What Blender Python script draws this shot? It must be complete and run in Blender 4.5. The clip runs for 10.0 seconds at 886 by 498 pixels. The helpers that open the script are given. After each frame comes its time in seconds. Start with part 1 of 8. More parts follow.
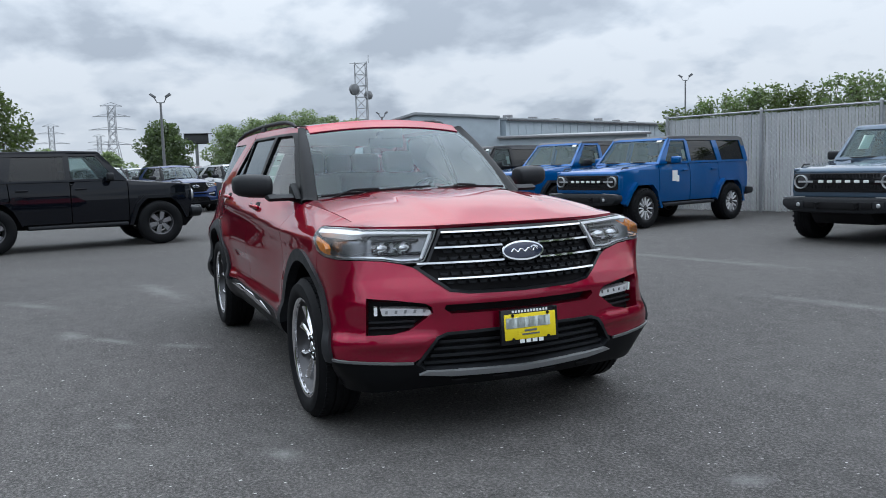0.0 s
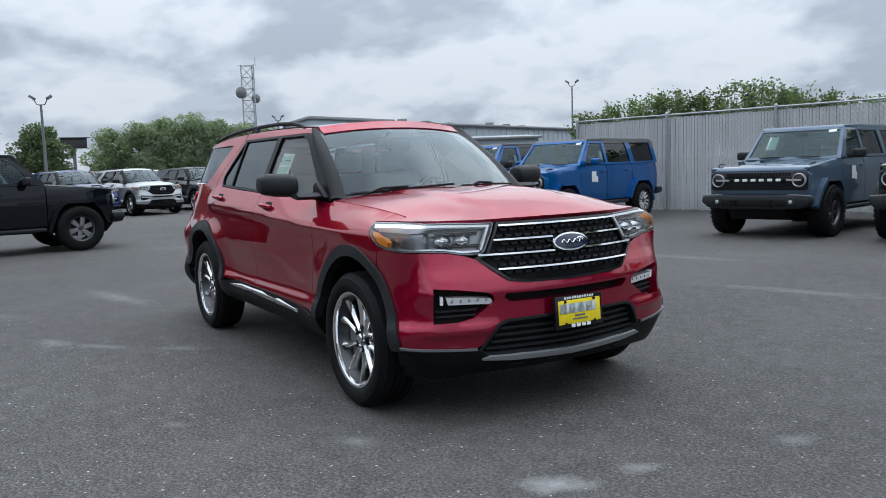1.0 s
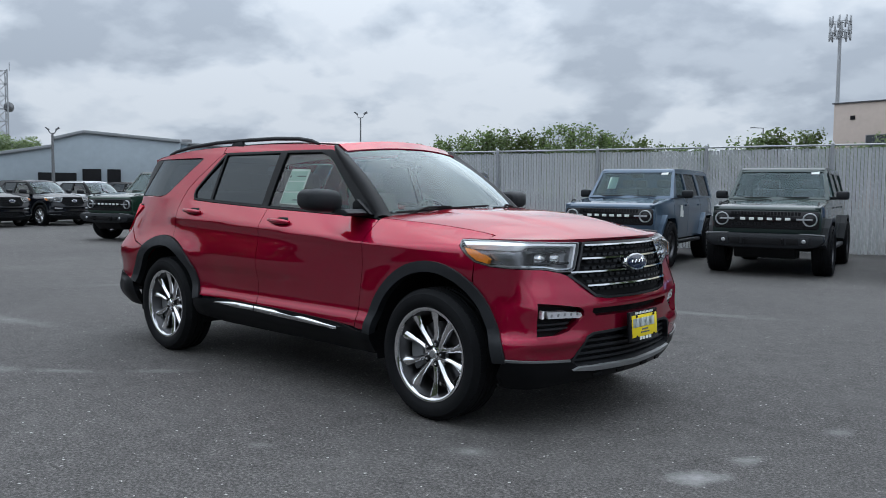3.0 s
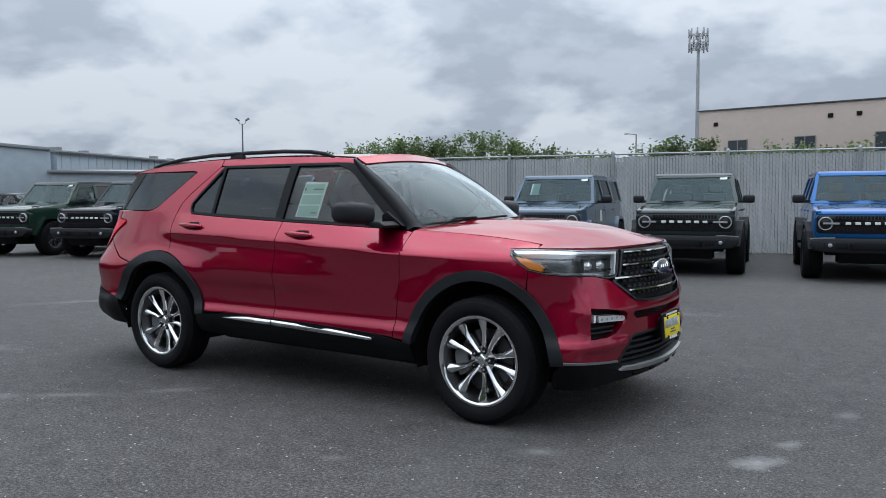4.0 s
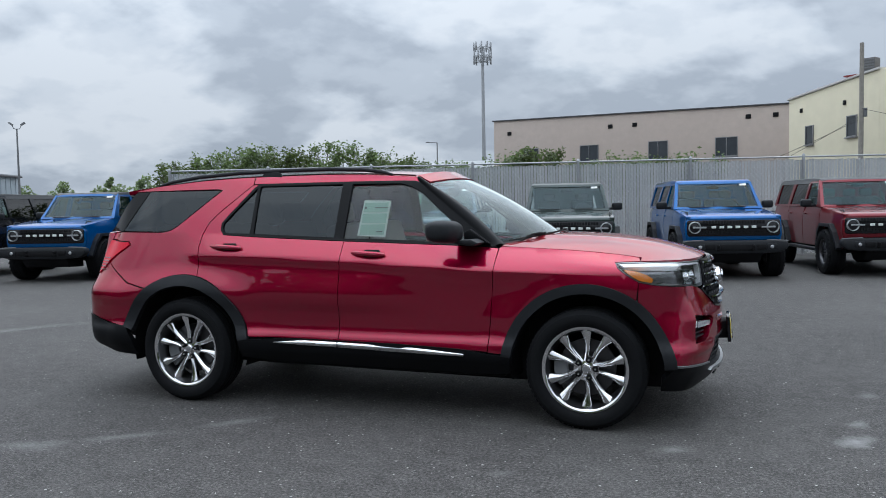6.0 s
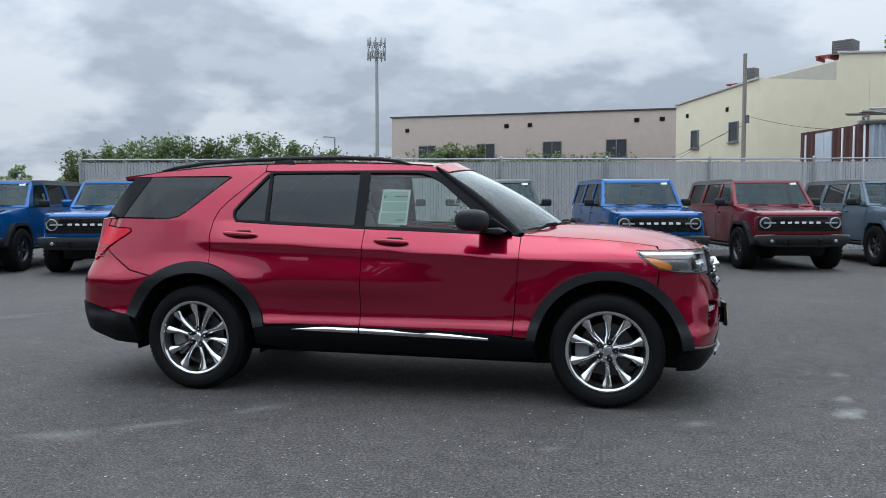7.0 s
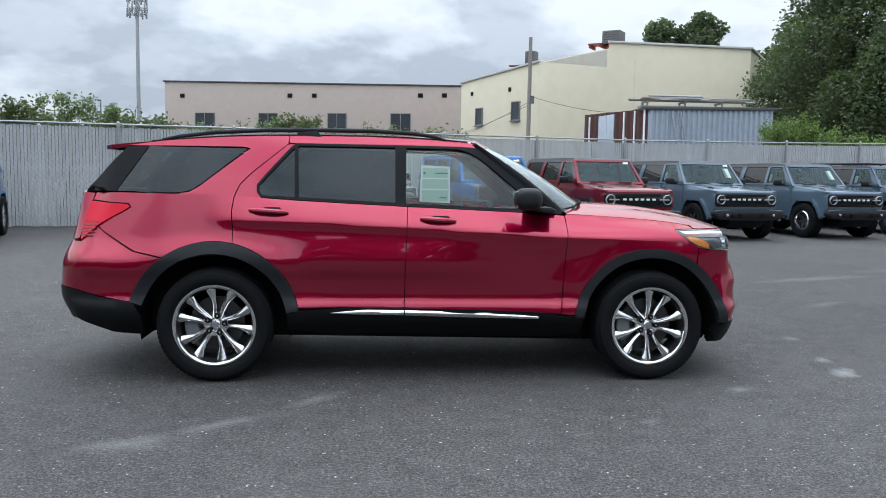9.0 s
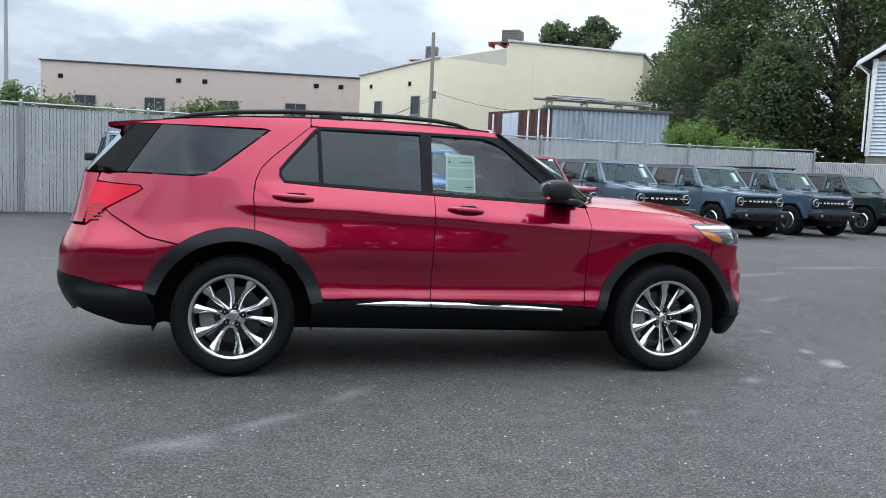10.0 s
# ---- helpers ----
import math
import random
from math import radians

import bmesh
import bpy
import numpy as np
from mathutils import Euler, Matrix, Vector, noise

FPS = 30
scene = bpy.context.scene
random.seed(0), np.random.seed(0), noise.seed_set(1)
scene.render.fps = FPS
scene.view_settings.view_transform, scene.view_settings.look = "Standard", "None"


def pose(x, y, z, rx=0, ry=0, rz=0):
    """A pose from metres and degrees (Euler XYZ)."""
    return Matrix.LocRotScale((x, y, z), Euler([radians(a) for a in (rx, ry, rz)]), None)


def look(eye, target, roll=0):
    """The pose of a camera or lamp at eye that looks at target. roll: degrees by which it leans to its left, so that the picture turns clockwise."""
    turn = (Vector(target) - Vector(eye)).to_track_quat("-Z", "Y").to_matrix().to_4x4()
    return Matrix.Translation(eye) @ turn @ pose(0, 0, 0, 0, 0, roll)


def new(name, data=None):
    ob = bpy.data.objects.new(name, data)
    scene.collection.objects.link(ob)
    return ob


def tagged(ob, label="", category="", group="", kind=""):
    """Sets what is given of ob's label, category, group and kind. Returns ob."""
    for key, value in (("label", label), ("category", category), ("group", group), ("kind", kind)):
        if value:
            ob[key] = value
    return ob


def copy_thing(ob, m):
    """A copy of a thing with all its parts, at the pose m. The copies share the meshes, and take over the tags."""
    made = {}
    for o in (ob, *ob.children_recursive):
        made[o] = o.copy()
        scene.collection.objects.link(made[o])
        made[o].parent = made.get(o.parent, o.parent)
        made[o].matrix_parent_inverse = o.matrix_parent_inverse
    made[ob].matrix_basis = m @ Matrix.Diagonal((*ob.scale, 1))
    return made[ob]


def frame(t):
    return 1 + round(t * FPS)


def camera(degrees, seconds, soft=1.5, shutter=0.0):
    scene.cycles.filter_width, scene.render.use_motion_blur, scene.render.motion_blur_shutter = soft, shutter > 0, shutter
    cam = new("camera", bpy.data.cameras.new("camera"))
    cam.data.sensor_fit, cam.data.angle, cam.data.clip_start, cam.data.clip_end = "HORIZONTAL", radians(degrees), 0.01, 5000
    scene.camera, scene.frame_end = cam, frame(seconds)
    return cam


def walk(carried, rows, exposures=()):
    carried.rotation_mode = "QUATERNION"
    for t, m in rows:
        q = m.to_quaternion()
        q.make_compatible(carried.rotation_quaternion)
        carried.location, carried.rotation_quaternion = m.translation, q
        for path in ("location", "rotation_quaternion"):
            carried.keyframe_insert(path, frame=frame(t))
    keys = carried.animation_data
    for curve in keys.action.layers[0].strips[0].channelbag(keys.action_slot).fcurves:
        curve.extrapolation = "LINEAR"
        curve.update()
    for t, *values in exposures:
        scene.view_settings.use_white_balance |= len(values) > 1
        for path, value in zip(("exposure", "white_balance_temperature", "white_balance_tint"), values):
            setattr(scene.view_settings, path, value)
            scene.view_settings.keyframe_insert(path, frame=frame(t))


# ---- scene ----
cam = camera(57.1, 10.0, soft=0.95)
PATH = [
    (0, (4.406, -1.975, 1.377), (2.581, -1.183, 1.172), -1.7),
    (0.5, (4.344, -2.45, 1.385), (2.577, -1.537, 1.177), -2.1),
    (1, (4.215, -2.865, 1.37), (2.516, -1.829, 1.166), -2.0),
    (1.5, (3.935, -3.267, 1.378), (2.316, -2.107, 1.191), -1.4),
    (2, (3.788, -3.707, 1.342), (2.261, -2.428, 1.17), -0.4),
    (2.5, (3.497, -4.079, 1.316), (2.068, -2.688, 1.161), 0.3),
    (2.7, (3.394, -4.161, 1.33), (1.994, -2.741, 1.184), 0.4),
    (3.8, (2.707, -4.956, 1.35), (1.548, -3.331, 1.219), 0.2),
    (4, (2.548, -5.079, 1.374), (1.434, -3.423, 1.25), -0.2),
    (4.5, (2.23, -5.46, 1.44), (1.226, -3.734, 1.318), -1.0),
    (5, (1.807, -5.706, 1.481), (0.916, -3.92, 1.357), -1.5),
    (5.2, (1.605, -5.777, 1.521), (0.76, -3.969, 1.397), -1.5),
    (6.3, (0.589, -6.191, 1.456), (0.011, -4.28, 1.344), -0.7),
    (6.5, (0.43, -6.284, 1.464), (-0.096, -4.358, 1.349), -0.5),
    (7, (-0.017, -6.481, 1.426), (-0.408, -4.523, 1.303), -0.1),
    (7.5, (-0.509, -6.497, 1.41), (-0.76, -4.518, 1.272), 0.1),
    (8, (-1.018, -6.565, 1.426), (-1.126, -4.575, 1.266), 0.2),
    (8.5, (-1.494, -6.565, 1.417), (-1.459, -4.573, 1.237), 0.5),
    (9, (-1.977, -6.469, 1.45), (-1.8, -4.486, 1.263), 1.0),
    (9.5, (-2.46, -6.425, 1.417), (-2.145, -4.459, 1.229), 1.7),
    (10, (-2.914, -6.204, 1.383), (-2.459, -4.266, 1.191), 2.6),
]
walk(cam, [(t, look(eye, target, roll)) for t, eye, target, roll in PATH], exposures=[(0.0, 0.57, 6220, 9), (2.5, 0.46, 6220, 9), (4.5, 0.38, 6220, 9), (7.5, 0.50, 6220, 9), (8.75, 0.68, 6220, 9), (10.0, 0.90, 6220, 9)])

# ---- world and light ----
world = bpy.data.worlds.new("overcast_sky")
scene.world = world
world.use_nodes = True
wn, wl = world.node_tree.nodes, world.node_tree.links
wn.clear()
SUN_EL, SUN_AZ = 64.0, 325.0
sky = wn.new("ShaderNodeTexSky")
sky.sky_type, sky.sun_disc = "NISHITA", False
sky.sun_elevation, sky.sun_rotation = radians(SUN_EL), radians(SUN_AZ)
sky.air_density, sky.dust_density = 1.2, 2.0
coord = wn.new("ShaderNodeTexCoord")
sep = wn.new("ShaderNodeSeparateXYZ")
wl.new(coord.outputs["Generated"], sep.inputs[0])


def wmath(op, a, b=None, clamp=False):
    n = wn.new("ShaderNodeMath")
    n.operation, n.use_clamp = op, clamp
    for k, v in enumerate((a, b)):
        if v is None:
            continue
        if isinstance(v, (int, float)):
            n.inputs[k].default_value = v
        else:
            wl.new(v, n.inputs[k])
    return n.outputs[0]


# the clouds lie on a high flat layer, so they crowd together towards the horizon
height = wmath("ADD", wmath("MAXIMUM", sep.outputs[2], 0.0), 0.36)
flat = wn.new("ShaderNodeCombineXYZ")
wl.new(wmath("DIVIDE", sep.outputs[0], height), flat.inputs[0])
wl.new(wmath("DIVIDE", sep.outputs[1], height), flat.inputs[1])


def cloud(scale, detail, rough, warp, lo, hi, seed):
    n = wn.new("ShaderNodeTexNoise")
    n.inputs["Scale"].default_value, n.inputs["Detail"].default_value = scale, detail
    n.inputs["Roughness"].default_value, n.inputs["Distortion"].default_value = rough, warp
    shift = wn.new("ShaderNodeVectorMath")
    shift.operation, shift.inputs[1].default_value = "ADD", (seed, seed * 0.7, seed * 0.3)
    wl.new(flat.outputs[0], shift.inputs[0])
    wl.new(shift.outputs[0], n.inputs["Vector"])
    m = wn.new("ShaderNodeMapRange")
    m.interpolation_type = "SMOOTHSTEP"
    m.inputs["From Min"].default_value, m.inputs["From Max"].default_value = lo, hi
    wl.new(n.outputs["Fac"], m.inputs["Value"])
    return m.outputs[0]


belly = cloud(2.4, 6.0, 0.50, 0.15, 0.44, 0.58, 4.6)
wisps = cloud(7.0, 5.0, 0.50, 0.0, 0.38, 0.64, 11.7)
gapmask = cloud(2.2, 4.0, 0.5, 0.1, 0.60, 0.78, 23.0)
tone = wmath("ADD", wmath("MULTIPLY", belly, 0.68), wmath("MULTIPLY", wisps, 0.32), True)
ramp = wn.new("ShaderNodeValToRGB")
ramp.color_ramp.elements[0].position, ramp.color_ramp.elements[0].color = 0.10, (0.655, 0.700, 0.755, 1)
ramp.color_ramp.elements[1].position, ramp.color_ramp.elements[1].color = 0.95, (0.390, 0.440, 0.510, 1)
mid = ramp.color_ramp.elements.new(0.5)
mid.color = (0.535, 0.590, 0.660, 1)
wl.new(tone, ramp.inputs[0])
skyscale = wn.new("ShaderNodeVectorMath")
skyscale.operation, skyscale.inputs[3].default_value = "SCALE", 0.10
wl.new(sky.outputs[0], skyscale.inputs[0])
blue = wn.new("ShaderNodeMix")
blue.data_type = "RGBA"
wl.new(wmath("MULTIPLY", gapmask, 0.16), blue.inputs["Factor"])
wl.new(ramp.outputs[0], blue.inputs["A"])
wl.new(skyscale.outputs[0], blue.inputs["B"])
back = wn.new("ShaderNodeBackground")
# an overcast sky grows brighter towards the zenith
up = wmath("MAXIMUM", sep.outputs[2], 0.0)
zenith = wmath("ADD", wmath("MULTIPLY", up, wmath("ADD", wmath("MULTIPLY", up, 1.00), 0.85)), 0.80)
# the veiled sun makes a broad soft glow round its place
toward = wn.new("ShaderNodeVectorMath")
toward.operation = "DOT_PRODUCT"
wl.new(coord.outputs["Generated"], toward.inputs[0])
toward.inputs[1].default_value = (math.sin(radians(SUN_AZ)) * math.cos(radians(SUN_EL)), math.cos(radians(SUN_AZ)) * math.cos(radians(SUN_EL)), math.sin(radians(SUN_EL)))
glow = wmath("POWER", wmath("MAXIMUM", toward.outputs["Value"], 0.0), 8.0)
wl.new(wmath("ADD", zenith, wmath("MULTIPLY", glow, 1.5)), back.inputs["Strength"])
# sky dimmed to the east, west and north, full southward, to balance exposure
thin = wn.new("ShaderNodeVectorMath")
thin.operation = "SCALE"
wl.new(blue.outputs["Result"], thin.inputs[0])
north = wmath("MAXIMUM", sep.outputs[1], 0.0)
dimming = wmath("ADD", wmath("MULTIPLY", wmath("MULTIPLY", sep.outputs[0], sep.outputs[0]), 0.16), wmath("MULTIPLY", wmath("MULTIPLY", north, north), 0.15))
wl.new(wmath("SUBTRACT", 1.00, dimming), thin.inputs[3])
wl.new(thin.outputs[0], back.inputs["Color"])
wout = wn.new("ShaderNodeOutputWorld")
wl.new(back.outputs[0], wout.inputs[0])

sun = new("sun", bpy.data.lights.new("sun", "SUN"))
sun.data.energy, sun.data.angle, sun.data.color = 0.5, radians(120), (1.0, 0.97, 0.93)
az, el = radians(SUN_AZ), radians(SUN_EL)
sun.matrix_world = look((0, 0, 0), (-math.sin(az) * math.cos(el), -math.cos(az) * math.cos(el), -math.sin(el)))


# ---- materials ----
def shader(name):
    m = bpy.data.materials.new(name)
    m.use_nodes = True
    return m, m.node_tree.nodes, m.node_tree.links, m.node_tree.nodes["Principled BSDF"]


def noise_node(nodes, links, scale, detail=4.0, rough=0.55, space="Object"):
    c = nodes.new("ShaderNodeTexCoord")
    n = nodes.new("ShaderNodeTexNoise")
    n.inputs["Scale"].default_value, n.inputs["Detail"].default_value, n.inputs["Roughness"].default_value = scale, detail, rough
    links.new(c.outputs[space], n.inputs["Vector"])
    return n


def ramp_node(nodes, links, value, stops):
    r = nodes.new("ShaderNodeValToRGB")
    while len(r.color_ramp.elements) < len(stops):
        r.color_ramp.elements.new(0.5)
    for e, (p, c) in zip(r.color_ramp.elements, stops):
        e.position, e.color = p, (*c, 1) if len(c) == 3 else c
    links.new(value, r.inputs[0])
    return r.outputs[0]


def mixc(nodes, links, fac, a, b, mode="MIX"):
    m = nodes.new("ShaderNodeMix")
    m.data_type, m.blend_type = "RGBA", mode
    for key, v in (("Factor", fac), ("A", a), ("B", b)):
        if isinstance(v, (int, float)):
            m.inputs[key].default_value = v
        elif isinstance(v, tuple):
            m.inputs[key].default_value = (*v, 1)
        else:
            links.new(v, m.inputs[key])
    return m.outputs["Result"]


def bump_node(nodes, links, value, strength, distance, bsdf):
    b = nodes.new("ShaderNodeBump")
    b.inputs["Strength"].default_value, b.inputs["Distance"].default_value = strength, distance
    links.new(value, b.inputs["Height"])
    links.new(b.outputs[0], bsdf.inputs["Normal"])
    return b


def paint(name, colour, metal=0.45, flake=0.06, rough=0.32, coat=1.0, ior=1.5):
    m, n, l, p = shader(name)
    big = noise_node(n, l, 3.0, 3)
    fl = n.new("ShaderNodeTexVoronoi")
    fl.inputs["Scale"].default_value = 900
    c = n.new("ShaderNodeTexCoord")
    l.new(c.outputs["Object"], fl.inputs["Vector"])
    tint = ramp_node(n, l, fl.outputs["Color"], [(0.0, tuple(v * (1 - flake * 3) for v in colour)), (1.0, tuple(min(1, v * (1 + flake * 4)) for v in colour))])
    l.new(tint, p.inputs["Base Color"])
    p.inputs["Metallic"].default_value, p.inputs["Roughness"].default_value = metal, rough
    p.inputs["Specular IOR Level"].default_value = 0.05
    p.inputs["Specular Tint"].default_value = (*(min(1.0, 0.12 + 2.2 * v) for v in colour), 1)
    p.inputs["Coat Weight"].default_value, p.inputs["Coat IOR"].default_value = coat, ior
    dust = ramp_node(n, l, big.outputs["Fac"], [(0.3, (0.01,) * 3), (0.8, (0.04,) * 3)])
    l.new(dust, p.inputs["Coat Roughness"])
    return m


def plain(name, colour, rough=0.5, metal=0.0, scale=30.0, vary=0.15, bump=0.0, dist=0.002, coat=0.0, spec=0.5):
    m, n, l, p = shader(name)
    a = noise_node(n, l, scale, 5)
    b = noise_node(n, l, scale * 0.07, 3)
    lo, hi = tuple(v * (1 - vary) for v in colour), tuple(min(1, v * (1 + vary)) for v in colour)
    fine = ramp_node(n, l, a.outputs["Fac"], [(0.3, lo), (0.7, hi)])
    l.new(mixc(n, l, b.outputs["Fac"], fine, colour), p.inputs["Base Color"])
    r = ramp_node(n, l, b.outputs["Fac"], [(0.3, (max(0, rough * 0.85),) * 3), (0.7, (min(1, rough * 1.12),) * 3)])
    l.new(r, p.inputs["Roughness"])
    p.inputs["Metallic"].default_value, p.inputs["Coat Weight"].default_value = metal, coat
    p.inputs["Specular IOR Level"].default_value = spec
    if bump:
        bump_node(n, l, a.outputs["Fac"], bump, dist, p)
    return m


def pane(name, tint, gloss=1.0, rough=0.0, sheen=(1.0, 1.0, 1.0), steep=0.0):
    """Thin glass: what lies behind it, tinted, with a clear reflection over it."""
    m, n, l, p = shader(name)
    n.remove(p)
    t = n.new("ShaderNodeBsdfTransparent")
    t.inputs[0].default_value = (*tint, 1)
    g = n.new("ShaderNodeBsdfGlossy")
    g.inputs["Roughness"].default_value = rough
    g.inputs["Color"].default_value = (*sheen, 1)
    f = n.new("ShaderNodeFresnel")
    f.inputs["IOR"].default_value = 1.55
    k = n.new("ShaderNodeMath")
    k.operation, k.use_clamp = "MULTIPLY", True
    rise = n.new("ShaderNodeMath")
    rise.operation = "MULTIPLY_ADD"
    rise.inputs[1].default_value, rise.inputs[2].default_value = steep, gloss
    l.new(f.outputs[0], rise.inputs[0])
    l.new(rise.outputs[0], k.inputs[1])
    l.new(f.outputs[0], k.inputs[0])
    x = n.new("ShaderNodeMixShader")
    l.new(k.outputs[0], x.inputs[0])
    l.new(t.outputs[0], x.inputs[1])
    l.new(g.outputs[0], x.inputs[2])
    l.new(x.outputs[0], n["Material Output"].inputs["Surface"])
    return m


RED = paint("red_metallic_paint", (0.295, 0.0018, 0.029), 0.78, 0.12, 0.32, 1.0, 1.58)
BLACK_PLASTIC = plain("grained_black_plastic", (0.013, 0.0145, 0.017), 0.55, 0, 160, 0.2, 0.25, 0.0008, spec=0.28)
DARK_PLASTIC = plain("matt_black_plastic", (0.006, 0.006, 0.007), 0.7, 0, 40, 0.2, spec=0.2)
GLOSS_BLACK = plain("gloss_black_trim", (0.010, 0.010, 0.012), 0.12, 0, 20, 0.1, coat=0.0, spec=0.4)
RUBBER = plain("tyre_rubber", (0.0065, 0.007, 0.008), 0.75, 0, 60, 0.25, 0.2, 0.001, spec=0.14)
ALLOY = plain("bright_machined_alloy", (0.80, 0.80, 0.81), 0.12, 1.0, 25, 0.05)
ALLOY_DARK = plain("dark_alloy", (0.10, 0.10, 0.105), 0.4, 0.9, 25, 0.1)
CHROME = plain("chrome", (0.82, 0.83, 0.84), 0.07, 1.0, 10, 0.03)
SATIN = plain("satin_silver_plastic", (0.33, 0.34, 0.35), 0.40, 0.6, 90, 0.1)
AMBER = plain("amber_reflector", (0.95, 0.30, 0.03), 0.25, 0, 120, 0.2, 0.3, 0.001, coat=1.0)
WHITE_LENS = plain("white_lamp_optic", (0.90, 0.91, 0.92), 0.25, 0.0, 140, 0.06, 0.4, 0.001, coat=0.6)
TAIL_RED = plain("red_lamp_plastic", (0.62, 0.003, 0.026), 0.35, 0, 70, 0.15, 0.2, 0.002, coat=0.15, spec=0.15)
BADGE_BLUE = plain("dark_blue_enamel", (0.007, 0.014, 0.045), 0.2, 0.2, 30, 0.1, coat=1.0)
PLATE_YELLOW = plain("yellow_card", (0.80, 0.62, 0.01), 0.45, 0, 60, 0.05)
PAPER = plain("white_paper", (0.76, 0.79, 0.76), 0.7, 0, 12, 0.05)
PAPER_GREEN = plain("pale_green_print", (0.42, 0.56, 0.50), 0.7, 0, 12, 0.05)
INK = plain("grey_ink", (0.10, 0.11, 0.11), 0.7)
GLASS_CLEAR = pane("clear_car_glass", (0.84, 0.92, 0.88), 1.0)
GLASS_SCREEN = pane("windscreen_glass", (0.68, 0.80, 0.79), 0.70, 0.0, (0.88, 0.97, 0.99), 2.2)
GLASS_DARK = pane("privacy_glass", (0.045, 0.053, 0.066), 0.9, 0.0, (0.88, 0.96, 1.0))
GLASS_LAMP = pane("lamp_lens", (0.93, 0.94, 0.95), 0.7)
INTERIOR = plain("light_grey_trim_cloth", (0.42, 0.41, 0.385), 0.8, 0, 80, 0.15, 0.2, 0.001)
INTERIOR_DARK = plain("charcoal_trim", (0.035, 0.036, 0.038), 0.65, 0, 80, 0.15, 0.2, 0.001)


STAINS = [
    (-3.25, -2.17, 0.40, 0.16, 25, 0.42), (-2.82, -1.85, 0.42, 0.10, 32, 0.40), (-2.30, -1.33, 0.36, 0.10, 42, 0.36), (1.59, -0.74, 0.20, 0.15, 60, 0.95), (1.67, -0.31, 0.16, 0.09, 75, 0.60), (1.83, 0.53, 0.15, 0.10, 80, 0.40), (0.56, -1.19, 0.15, 0.11, 30, 0.42),
    (-0.30, -1.87, 0.12, 0.07, 30, 0.3), (-5.6, -1.25, 1.3, 0.22, 12, 0.34), (-5.3, -2.6, 0.9, 0.16, 35, 0.30), (3.3, 2.48, 0.5, 0.14, 30, 0.30), (-0.85, 4.31, 1.4, 0.22, 15, 0.30), (-7.5, 1.5, 1.8, 0.22, 60, 0.28), (4.5, 4.8, 1.8, 0.24, 20, 0.28), (-10.0, -4.0, 2.0, 0.3, 20, 0.28), (7.0, 6.0, 2.0, 0.3, 12, 0.3), (-4.2, 5.6, 2.4, 0.22, 14, 0.26)]


